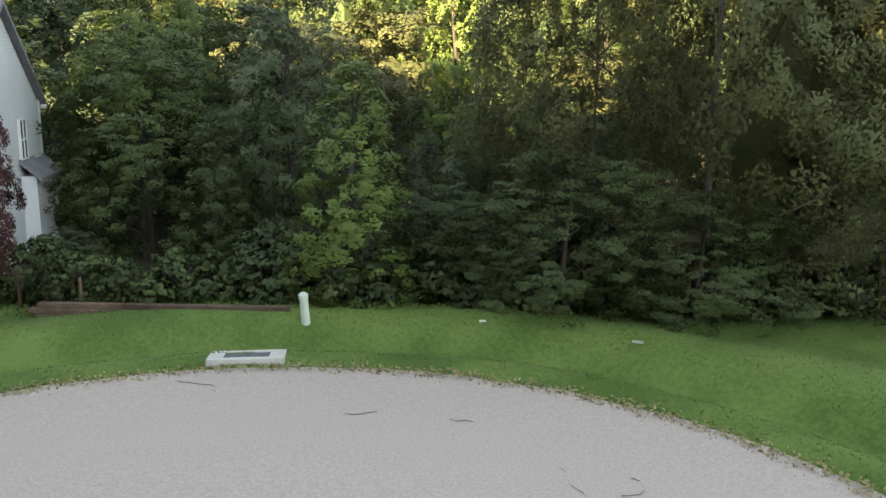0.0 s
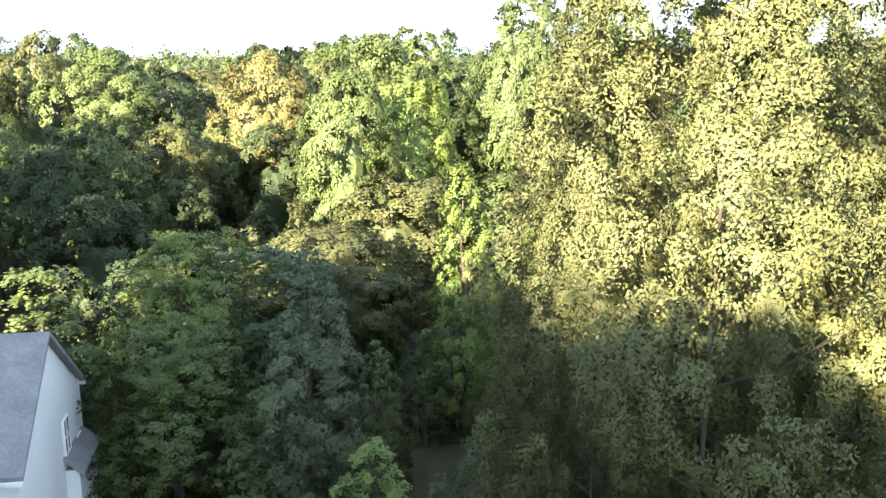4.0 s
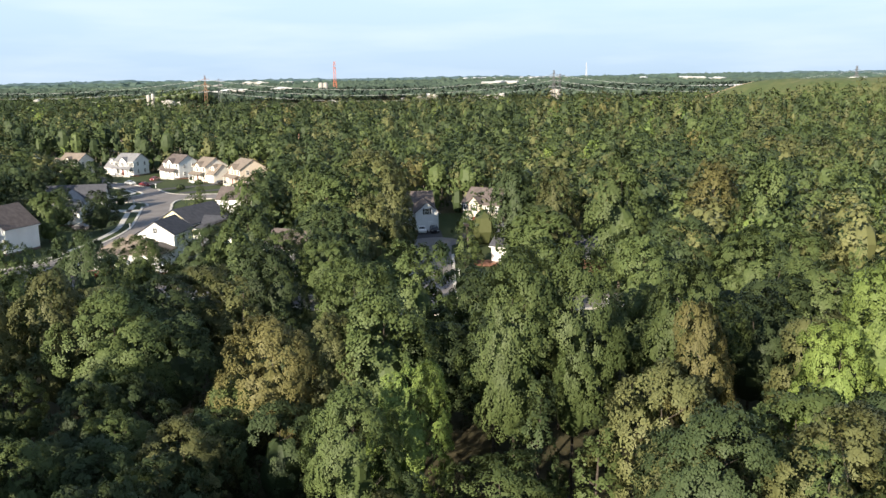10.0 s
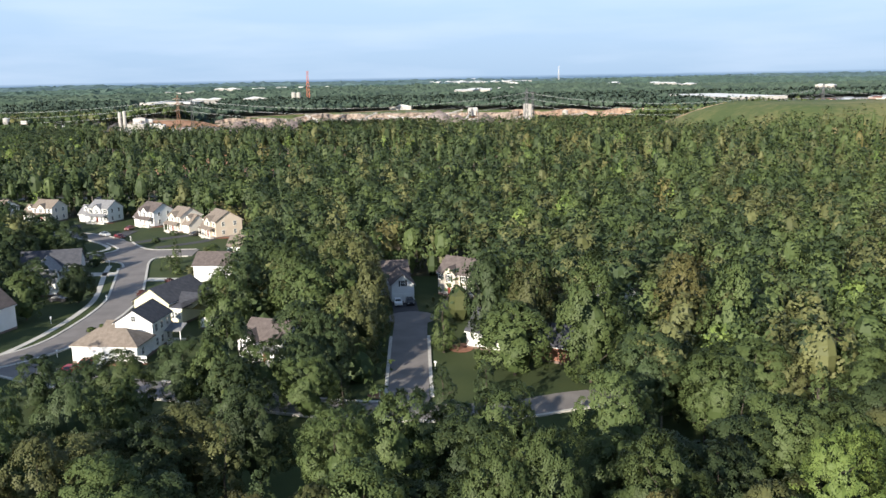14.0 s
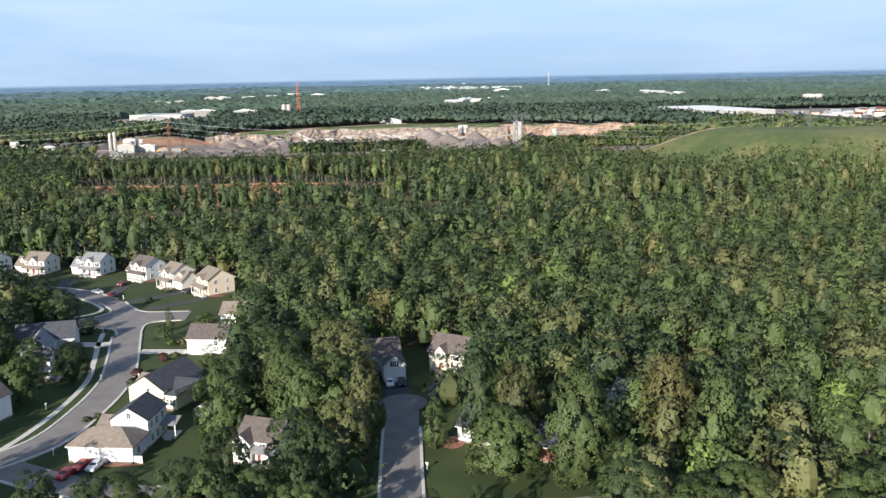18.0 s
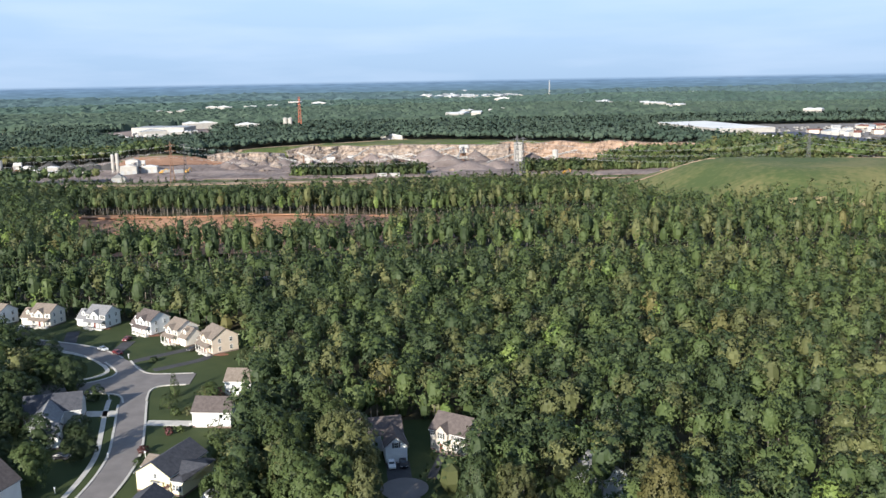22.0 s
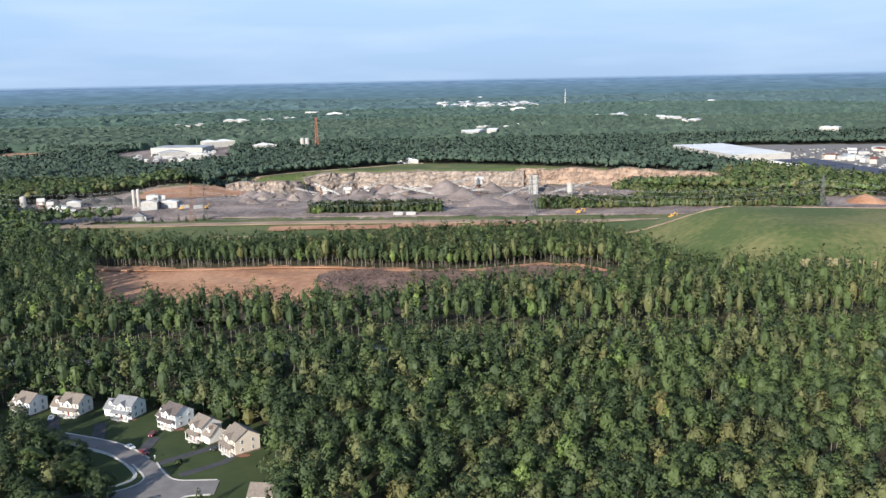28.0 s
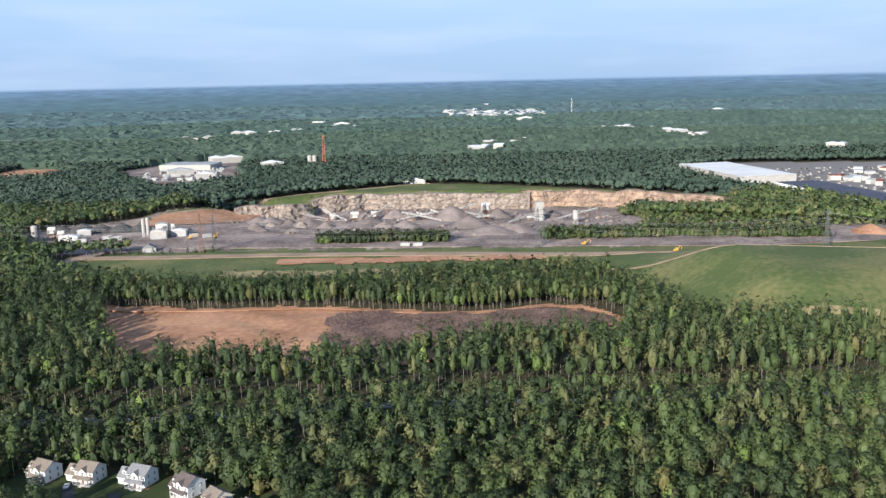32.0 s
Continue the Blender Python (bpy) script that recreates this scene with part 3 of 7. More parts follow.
def trunk_mesh(name, height, width, foot, radius, limbs, mat, seed):
    r = random.Random(seed)
    top = height * 0.86
    spine = [(0, 0, -0.6)] + [(r.uniform(-1, 1) * 0.02 * height * k / 5, r.uniform(-1, 1) * 0.02 * height * k / 5, top * k / 5) for k in range(1, 6)]
    bm = tube_bm(spine, [radius * 1.25] + [radius * (1 - 0.17 * k) for k in range(1, 6)], 7)
    for i in range(limbs):
        z = foot + (top - foot) * (i + 0.3) / limbs
        a = i * 2.4 + r.uniform(-0.4, 0.4)
        ln = width * 0.42 * (1.05 - 0.6 * (z / height))
        base = Vector((0, 0, z))
        mid = base + Vector((math.cos(a) * ln * 0.55, math.sin(a) * ln * 0.55, ln * 0.28))
        end = base + Vector((math.cos(a) * ln, math.sin(a) * ln, ln * 0.62))
        k = radius * 0.42 * (1 - 0.6 * z / height)
        tube_bm([base, mid, end], [k, k * 0.7, k * 0.25], 5, bm)
        tube_bm([mid, mid + Vector((math.cos(a + 0.8) * ln * 0.4, math.sin(a + 0.8) * ln * 0.4, ln * 0.3))], [k * 0.5, k * 0.15], 4, bm)
    me = bpy.data.meshes.new(name)
    bm.to_mesh(me)
    bm.free()
    me.materials.append(mat)
    return me


# unit templates for trees of the estate and the wood's edge: kind, boughs, leaves
def template(kind, seed, lobes, leaves, size, limbs=9, **how):
    h, w, foot = {"broad": (16.0, 10.0, 1.2), "mid": (16.0, 10.0, 4.6), "oak": (20.0, 11.0, 0.8), "cone": (12.0, 5.0, 0.4), "pine": (11.0, 6.0, 0.6), "dome": (16.0, 10.0, 0.6)}[kind]
    return h, w, tree_mesh("crown", kind if kind in ("cone", "pine") else "broad", h, w, foot, lobes, leaves, size, **how), trunk_mesh("trunk", h, w, foot, 0.10 if kind == "oak" else 0.19, limbs, M_BARK, seed)


NEAR_BROAD = [template("broad", s, 24, 62000, 0.064, 5, tufts=24, flat=0.55, broad=0.7, fill=0.36) for s in range(2)]
NEAR_OAK = [template("oak", 10, 40, 150000, 0.054, 6, droop=0.9, tufts=34, broad=0.40, flat=0.65, ragged=0.42, jitter=0.9)]
NEAR_CONE = [template("cone", 20 + s, 30, 24000, 0.060, 4, tufts=14, flat=0.5, broad=0.7) for s in range(2)]
NEAR_PINE = [template("pine", 30 + s, 70, 26000, 0.10, 9, droop=0.3, tufts=7, broad=0.16, flat=0.4, jitter=0.6) for s in range(2)]
NEAR_DOME = [template("dome", 110 + s, 26, 46000, 0.062, 4, tufts=20, flat=0.45, ragged=0.4, broad=0.7) for s in range(2)]
EDGE_BROAD = [template("mid", 60 + s, 18 + 3 * s, 30000, 0.090, 4, tufts=26, ragged=0.2, broad=0.75, fill=0.42) for s in range(3)]
MID_BROAD = [template("mid", 40 + s, 15 + 2 * s, 16000, 0.118, 3, tufts=20, ragged=0.16, broad=0.75, fill=0.46) for s in range(5)]
MID_CONE = [template("cone", 50 + s, 20, 6000, 0.10, 2, tufts=10, broad=0.75) for s in range(3)]
YOUNG_CONE = [template("cone", 80 + s, 24, 12000, 0.070, 2, tufts=12, flat=0.6, broad=0.75) for s in range(3)]
SHADE_BROAD = [template("broad", 90 + s, 17, 1500, 0.56, 3) for s in range(2)]
LOW_BROAD = [template("broad", 70 + s, 16 + 3 * s, 10000, 0.17, 3, tufts=18, ragged=0.16, broad=0.75, fill=0.48) for s in range(5)]
LABELS = {GREEN: "leafy green broadleaf tree", DARK: "dark green broadleaf tree", OLIVE: "olive green oak with hanging leaves", YELLOW: "bright yellow-green broadleaf tree", BROWN: "broadleaf tree with browning leaves", PINE: "grey-green pine with soft needles", PLUM: "plum-leaved ornamental tree"}


def plant(kit, x, y, top, width, colour, turn, where):
    """A tree of its own: its foot on the ground, its top at that height above sea level of the plan."""
    h, w, crown_me, trunk_me = kit
    z = ground_z(x, y)
    ob = new("tree")
    tagged(ob, LABELS[colour] + " " + where, "tree", "trees " + where)
    s = (top - z) / h
    ob.matrix_world = pose(x, y, z - 0.25, 0, 0, turn) @ Matrix.Diagonal((width / w, width / w, s, 1))
    t = new("trunk", trunk_me)
    c = new("crown", crown_me)
    for o in (t, c):
        o.parent = ob
    c.material_slots[0].link = "OBJECT"
    c.material_slots[0].material = LEAF[colour]
    return ob

# ---- trees at the edge of the wood, near the turning circle: foot x, y, top, width, colour ----
WOOD_EDGE = [
    (7.2, 23.6, 23.8, 12.5, OLIVE, "oak"), (4.3, 25.2, 20.0, 6.4, OLIVE, "oak"), (10.5, 27.5, 20.5, 10.0, OLIVE, "broad"), (3.2, 22.2, 4.9, 5.6, GREEN, "dome"),
    (0.6, 40.5, 13.2, 5.0, YELLOW, "cone"), (-11.0, 33.9, 11.6, 6.8, YELLOW, "dome"), (-10.6, 31.5, 8.4, 7.0, GREEN, "dome"), (-5.0, 29.2, 11.4, 6.4, PINE, "pine"),
    (-2.4, 23.2, 7.0, 4.4, YELLOW, "cone"), (-7.0, 26.8, 5.6, 3.2, GREEN, "cone"), (-0.4, 24.6, 5.3, 3.0, PINE, "pine"), (1.4, 24.0, 4.6, 5.6, DARK, "dome"),
    (-7.0, 61.0, 17.4, 7.5, GREEN, "broad"), (-3.0, 67.4, 16.8, 6.5, YELLOW, "broad"), (-2.6, 59.0, 11.4, 6.0, DARK, "cone"), (13.5, 24.5, 15.0, 7.5, OLIVE, "broad"), (-11.2, 20.2, 6.0, 2.5, PLUM, "mid"), (-10.8, 25.0, 2.3, 2.4, DARK, "dome"), (6.6, 21.9, 3.8, 5.0, GREEN, "dome"),
]
WOOD_EDGE_FAR = [
    (-15.5, 75.2, 18.8, 9.5, BROWN, "broad"), (-10.5, 78.0, 18.0, 7.0, OLIVE, "broad"), (-32.7, 83.9, 19.4, 12.0, GREEN, "broad"), (6.0, 74.2, 24.2, 9.5, GREEN, "broad"),
    (11.3, 74.7, 24.4, 9.0, GREEN, "broad"), (22.2, 76.7, 22.8, 10.0, GREEN, "broad"), (20.9, 68.5, 21.2, 6.0, BROWN, "broad"), (33.4, 71.0, 18.4, 8.0, YELLOW, "broad"),
    (17.8, 53.4, 18.3, 10.5, DARK, "broad"), (40.7, 78.5, 22.2, 9.0, YELLOW, "broad"), (-20.8, 64.7, 13.4, 8.0, OLIVE, "broad"), (-29.2, 61.3, 7.6, 2.6, BROWN, "cone"),
    (-9.4, 90.1, 20.8, 9.0, GREEN, "broad"), (-11.8, 52.9, 9.5, 4.2, GREEN, "cone"), (-5.2, 49.8, 9.0, 5.0, GREEN, "cone"), (-9.4, 53.0, 9.6, 4.0, OLIVE, "cone"), (-16.4, 55.6, 10.8, 5.0, DARK, "cone"),
]
YOUNG = [(-13.5 + 1.9 * k + 1.1 * math.sin(7 * k), 28.5 + 3.0 * (k % 4) + 1.2 * math.sin(3 * k), 4.6 + 2.4 * abs(math.sin(5 * k))) for k in range(18)]
YOUNG += [(-20 + 1.7 * k + 1.3 * math.sin(5 * k), 41 + 4.0 * (k % 4) + 1.2 * math.sin(3 * k), 5.0 + 2.0 * abs(math.sin(4 * k))) for k in range(15)]
HERO = []
for i, (x, y, top, width, colour, kind) in enumerate(WOOD_EDGE + WOOD_EDGE_FAR):
    kits = {"mid": EDGE_BROAD, "oak": NEAR_OAK, "broad": NEAR_BROAD if y < 50 else EDGE_BROAD, "dome": NEAR_DOME, "cone": NEAR_CONE, "pine": NEAR_PINE}[kind]
    plant(kits[i % len(kits)], x, y, top, width, colour, i * 47, "at the edge of the wood")
    HERO.append((x, y, width))

THICKET = [(-46 + 6.4 * (k % 5) + 1.6 * math.sin(9 * k), 55 + 6.6 * (k // 5) + 1.5 * math.sin(4 * k), 10.5 + 3.0 * abs(math.sin(6 * k))) for k in range(20)]
for k, (x, y, top) in enumerate(THICKET):
    plant(EDGE_BROAD[k % 3], x, y, top, 7.4, (DARK, GREEN, DARK)[k % 3], 83 * k, "in the young wood")
    HERO.append((x, y, 7.4))
for k, (x, y, top) in enumerate(YOUNG):
    if x < -11.0 and y < 34:
        continue  # the house stands there
    plant(YOUNG_CONE[k % 3], x, y, top, 3.2, DARK if k % 3 else GREEN, 57 * k, "as young growth under the wood")

ESTATE_TREES = [
    (5.1, 159.5, 15.0, 6.6, GREEN, 1), (17.0, 145.6, 18.0, 13.0, GREEN, 0), (9.8, 120.2, 16.0, 5.8, DARK, 1), (3.4, 121.1, 15.0, 6.2, DARK, 1), (-11.3, 124.0, 15.0, 5.2, DARK, 1),
    (29.3, 140.8, 26.0, 11.5, GREEN, 0), (13.7, 158.1, 24.0, 8.0, DARK, 0), (20.7, 155.1, 23.0, 8.4, OLIVE, 0), (51.0, 135.9, 26.0, 10.3, GREEN, 0), (48.8, 154.0, 24.0, 10.3, BROWN, 0),
    (-36.3, 164.6, 21.0, 9.1, GREEN, 0), (-30.1, 136.3, 20.0, 8.1, DARK, 0), (-29.8, 123.8, 19.0, 7.5, GREEN, 0), (-26.6, 121.0, 17.0, 8.2, DARK, 0), (-67.7, 248.1, 12.0, 3.4, GREEN, 1),
]
ESTATE_TREES_2 = [
    (-56.1, 241.4, 11.0, 5.3, GREEN, 0), (-51.5, 234.3, 9.0, 4.5, PLUM, 0), (-46.1, 202.9, 11.0, 5.3, GREEN, 0), (-79.8, 205.2, 14.0, 7.6, DARK, 0), (-111.0, 263.1, 16.0, 15.0, GREEN, 0), (-99.5, 253.8, 16.0, 9.0, DARK, 0),
    (-85.9, 190.8, 16.0, 8.4, GREEN, 0), (-61.4, 137.0, 13.0, 7.5, DARK, 0), (-50.4, 130.9, 14.0, 8.3, DARK, 0), (-41.9, 119.2, 15.0, 7.1, GREEN, 0), (-107.5, 237.9, 17.0, 10.3, DARK, 0),
    (-14.1, 181.5, 25.0, 14.0, OLIVE, 0), (-21.0, 163.3, 22.0, 12.2, GREEN, 0), (-8.5, 161.7, 22.0, 7.5, OLIVE, 0), (-12.0, 148.2, 20.0, 10.0, OLIVE, 0), (-15.3, 140.1, 18.0, 8.7, DARK, 0),
]
ESTATE_TREES_3 = [
    (-18.3, 133.0, 17.0, 7.4, DARK, 0), (40.6, 121.2, 15.0, 6.3, DARK, 0), (38.4, 125.4, 16.0, 8.2, DARK, 0), (34.3, 130.1, 18.0, 8.8, GREEN, 0), (-53.1, 186.0, 8.0, 3.4, PLUM, 0), (-24.0, 172.0, 23.0, 10.0, GREEN, 0), (36.0, 164.0, 18.0, 8.0, GREEN, 0), (-92.0, 212.0, 14.0, 9.0, DARK, 0), (-104.0, 222.0, 17.0, 10.0, DARK, 0), (-90.0, 247.0, 9.0, 5.0, DARK, 0), (-118.0, 280.0, 15.0, 12.0, DARK, 0), (-128.0, 290.0, 15.0, 11.0, GREEN, 0), (-17.0, 195.0, 22.0, 9.0, GREEN, 0),
]
ESTATE_TREES_4 = [
    (-118.0, 205.0, 18.0, 12.0, DARK, 0), (-112.0, 190.0, 18.0, 12.0, DARK, 0), (-105.0, 174.0, 17.0, 11.0, GREEN, 0), (-98.0, 203.0, 13.0, 8.0, DARK, 0), (-120.0, 226.0, 19.0, 12.0, DARK, 0), (-122.0, 248.0, 18.0, 12.0, DARK, 0), (-127.0, 268.0, 18.0, 12.0, GREEN, 0), (-86.0, 221.0, 10.0, 7.0, DARK, 0),
    (-28.0, 186.0, 22.0, 12.0, GREEN, 0), (-33.0, 200.0, 20.0, 11.0, DARK, 0), (-22.0, 210.0, 21.0, 12.0, GREEN, 0), (-34.0, 176.0, 19.0, 10.0, DARK, 0), (-20.0, 146.0, 19.0, 10.0, DARK, 0), (-16.0, 168.0, 22.0, 11.0, GREEN, 0), (-46.0, 122.0, 13.0, 8.0, GREEN, 0),
]
for i, (x, y, top, width, colour, cone) in enumerate(ESTATE_TREES + ESTATE_TREES_2 + ESTATE_TREES_3 + ESTATE_TREES_4):
    kits = MID_CONE if cone else LOW_BROAD
    plant(kits[i % len(kits)], x, y, top, width, colour, i * 61, "among the houses")
    HERO.append((x, y, width))


def free(x, y, margin=0.0):
    """True where the wood may stand."""
    ok = np.ones(np.shape(x), dtype=bool)
    for poly in OPEN:
        ok &= ~inside(poly, x, y)
    ok &= ~near_line(CUT, x, y, 16.5)
    for line in (MAIN_ROAD, STREET, STUB_ROAD):
        ok &= ~near_line(line, x, y, 7.0)
    return ok


def canopy_top(x, y):
    """How high the wood's tops stand: low in the young growth just behind the edge."""
    young = smoothstep(56, 76, y) + smoothstep(8, 18, x) * (y < 76)
    return terrain(x, y) + 10.0 + (8.0 - 2.5 * smoothstep(110, 140, y) + 4.2 * smoothstep(300, 380, y) + (2.0 + 2.0 * smoothstep(-20, 30, x)) * smoothstep(415, 445, y) * (1 - smoothstep(470, 520, y)) - 1.0 * smoothstep(88, 104, y) * (1 - smoothstep(126, 140, y)) - 5.0 * smoothstep(640, 760, y)) * np.clip(young, 0, 1)


def scatter(y0, y1, step, side=0.575, extra=14):
    ys = np.arange(y0, y1, step)
    X, Y = np.meshgrid(np.arange(-side * y1 - extra, side * y1 + extra, step), ys)
    X = X + (np.arange(len(ys)) % 2)[:, None] * step / 2 + rng.uniform(-0.36, 0.36, X.shape) * step
    Y = Y + rng.uniform(-0.36, 0.36, X.shape) * step
    ok = free(X, Y) & (np.abs(X) < side * Y + extra)
    return X[ok], Y[ok]


def pick_colours(x, y):
    """Species mixed at random, with the sunlit side painted in: more yellow-green to the east, dark in the west."""
    u = rng.uniform(0, 1, len(x))
    east = smoothstep(-150, 250, x)
    col = np.full(len(x), GREEN)
    col[u < 0.66 - 0.52 * east] = DARK
    col[u > 0.88 - 0.22 * east] = OLIVE
    col[u > 0.975] = YELLOW
    col[u > 0.99] = BROWN
    return col


# the wood that the camera rises over
wx, wy = scatter(30, 124, 8.0)
keep = np.ones(len(wx), dtype=bool)
for hx, hy, hw in HERO:
    keep &= np.hypot(wx - hx, wy - hy) > hw * 0.36 + 1.9
wx, wy = wx[keep], wy[keep]
for i, (x, y, c) in enumerate(zip(wx, wy, pick_colours(wx, wy))):
    cone = rng.uniform() < (0.45 if y < 60 else 0.2)
    kits = (YOUNG_CONE if y < 62 else MID_CONE) if cone else EDGE_BROAD if y < 52 else MID_BROAD
    top = float(canopy_top(x, y)) * rng.uniform(0.78, 1.08)
    plant(kits[i % len(kits)], x, y, top, rng.uniform(7.8, 10.8) * (0.7 if cone else 1.0), int(c), rng.uniform(0, 360), "in the wood")


def forest(name, x, y, quads, leaf, label, width=(6.4, 9.4), trunks=True, variants=14, foot=0.46, rings=6, sides=8, fill=0.8, height=0.0, far=None):
    """Many trees as one piece of scenery."""
    kits = []
    for v in range(variants):
        n_lobes = int(np.clip(quads // 22, 5, 15))
        pos, out, tone = crown("broad" if v % 6 or quads < 60 else "cone", n_lobes, quads, max(2, min(9, quads // (6 * n_lobes))), ragged=0.12)
        kits.append((pos, out, tone, core_quads("broad" if v % 6 or quads < 60 else "cone", rings, sides, v, fill)))
    col = pick_colours(x, y)
    kind = rng.integers(0, variants, len(x))
    base = terrain(x, y)
    h = (height or canopy_top(x, y) - base) * rng.uniform(0.74, 1.05, len(x))
    w = rng.uniform(*width, len(x))
    tint = rng.uniform(-1, 1, len(x))
    blocks, index, tints, ways = [], [], [], []
    for v, (pos, out, tone, core) in enumerate(kits):
        sel = np.flatnonzero(kind == v)
        k = len(sel)
        if not k:
            continue
        turn = rng.uniform(0, 2 * math.pi, k)
        c, s = np.cos(turn)[:, None], np.sin(turn)[:, None]
        f = foot * h[sel]
        px = (pos[None, :, 0] * c - pos[None, :, 1] * s) * w[sel][:, None] + x[sel][:, None]
        py = (pos[None, :, 0] * s + pos[None, :, 1] * c) * w[sel][:, None] + y[sel][:, None]
        pz = pos[None, :, 2] * (h[sel] - f)[:, None] + (base[sel] + f)[:, None]
        ox = out[None, :, 0] * c - out[None, :, 1] * s
        oy = out[None, :, 0] * s + out[None, :, 1] * c
        oz = np.repeat(out[None, :, 2], k, 0)
        ways.append(np.stack([ox, oy, oz], -1).reshape(-1, 3))
        blocks.append(leaf_quads(np.stack([px, py, pz], -1).reshape(-1, 3), ways[-1], leaf, 0.42))
        q = len(core)
        kx = (core[None, ..., 0] * c[..., None] - core[None, ..., 1] * s[..., None]) * w[sel][:, None, None] + x[sel][:, None, None]
        ky = (core[None, ..., 0] * s[..., None] + core[None, ..., 1] * c[..., None]) * w[sel][:, None, None] + y[sel][:, None, None]
        kz = core[None, ..., 2] * (h[sel] - f)[:, None, None] + (base[sel] + f)[:, None, None]
        blocks.append(np.stack([kx, ky, kz], -1).reshape(-1, 4, 3))
        ways.append(face_ways(blocks[-1]))
        index += [np.repeat(col[sel], quads), np.repeat(col[sel], q)]
        # the -0.4 paints the cores darker, as shade behind the leaves
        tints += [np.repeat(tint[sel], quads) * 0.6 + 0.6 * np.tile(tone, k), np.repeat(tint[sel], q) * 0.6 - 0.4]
    if trunks:
        r = 0.17
        for a in (0, 1, 2):
            a0, a1 = a * 2.094, (a + 1) * 2.094
            p0 = np.stack([x + r * math.cos(a0), y + r * math.sin(a0), base - 0.5], -1)
            p1 = np.stack([x + r * math.cos(a1), y + r * math.sin(a1), base - 0.5], -1)
            up = np.stack([0 * x, 0 * x, 0.75 * h + 0.5], -1)
            blocks.append(np.stack([p0, p1, p1 + up, p0 + up], 1))
            ways.append(face_ways(blocks[-1]))
            index.append(np.full(len(x), len(LEAF)))
            tints.append(np.zeros(len(x)))
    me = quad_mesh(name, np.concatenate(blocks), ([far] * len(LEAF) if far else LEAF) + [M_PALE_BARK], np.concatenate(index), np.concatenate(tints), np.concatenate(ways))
    return tagged(new(name, me), label, "forest", kind="stuff")


fx, fy = scatter(122, 330, 8.2)
keep = np.ones(len(fx), dtype=bool)
for hx, hy, hw in HERO:
    keep &= np.hypot(fx - hx, fy - hy) > hw * 0.36 + 1.8
forest("woods", fx[keep], fy[keep], 580, 0.38, "dense green broadleaf woods beyond the houses", rings=6, sides=8, fill=0.62, foot=0.40, width=(6.4, 9.4))
fx, fy = scatter(330, 660, 8.2)
forest("woods", fx, fy, 150, 0.56, "dense green woods round the clay clearing", rings=4, sides=7, fill=0.70, foot=0.42, width=(6.3, 9.0))
fx, fy = scatter(660, 1120, 9.0)
forest("woods", fx, fy, 22, 1.6, "distant green woods round the quarry", (8.5, 12), variants=20, rings=3, sides=6, fill=0.85)
fx, fy = scatter(1116, 1720, 10.8)
forest("woods", fx, fy, 10, 2.4, "distant green woods beyond the quarry", (11, 15), variants=24, rings=3, sides=5, trunks=False, foot=0.45, fill=0.95, far=M_FAR_HAZY)


# the strip of tall slender trees behind the clearing
STRIP = [(-236, 617), (-161, 605), (-105, 603), (-60, 599), (0, 580), (41, 578), (82, 592), (116, 582), (150, 600), (140, 655), (110, 676), (60, 668), (-20, 656), (-88, 646), (-150, 643), (-230, 655)]
sx, sy = np.meshgrid(np.arange(-240, 152, 5.2), np.arange(580, 680, 6.0))
sx, sy = (sx + rng.uniform(-2, 2, sx.shape)).ravel(), (sy + rng.uniform(-2, 2, sy.shape)).ravel()
ok = inside(STRIP, sx, sy)
forest("woods", sx[ok], sy[ok], 70, 0.62, "tall slender trees with bare pale trunks behind the clearing", rings=3, sides=6, fill=0.7, foot=0.36, width=(4.6, 7.0), height=15.5)

# low growth along the edges of the wood
ux, uy = np.meshgrid(np.arange(-330, 330, 5.4), np.arange(128, 650, 5.4))
ux, uy = (ux + rng.uniform(-2, 2, ux.shape)).ravel(), (uy + rng.uniform(-2, 2, uy.shape)).ravel()
edge = near_line(CUT, ux, uy, 21) & ~near_line(CUT, ux, uy, 11)
for poly in (ESTATE, NORTH, STUB, EAST, WEST):
    edge |= near_line(poly + poly[:1], ux, uy, 8)
ok = edge & free(ux, uy) & (np.abs(ux) < 0.58 * uy + 12)
forest("undergrowth", ux[ok], uy[ok], 54, 0.62, "low green growth along the edges of the woods", (5, 8), variants=8, foot=0.02, rings=3, sides=6, height=8.5, trunks=False, fill=0.7)


def far_canopy(name, y0, y1, dy, xs, label, rough, mat):
    """The tops of far woods as one uneven sheet."""
    ys = np.arange(y0, y1, dy)
    X, Y = np.meshgrid(xs, ys)
    Z = terrain(X, Y) + 15 + rng.uniform(-1, 1, X.shape) * rough + rng.uniform(-1, 1, X.shape) ** 3 * rough
    gone = ~free(X, Y)
    Z[gone] = terrain(X, Y)[gone] - 4
    Z[0] = terrain(X[0], Y[0]) - 4
    n = len(xs)
    X = X + rng.uniform(-0.3, 0.3, X.shape) * dy
    me = mesh_part(name, np.stack([X, Y, Z], -1).reshape(-1, 3), [(j * n + i, j * n + i + 1, (j + 1) * n + i + 1, (j + 1) * n + i) for j in range(len(ys) - 1) for i in range(n - 1)], mat)
    return tagged(me, label, "forest", kind="stuff")


# each farther sheet carries more haze in its colour
far_canopy("far_woods", 1700, 2400, 9, np.arange(-1420, 1421, 9), "far green woods beyond the quarry", 4.5, M_FAR_HAZY)
far_canopy("far_woods", 2390, 3300, 14, np.arange(-1950, 1951, 14), "far green woods towards the horizon, tinted with haze", 5.5, M_FAR_HAZY_2)
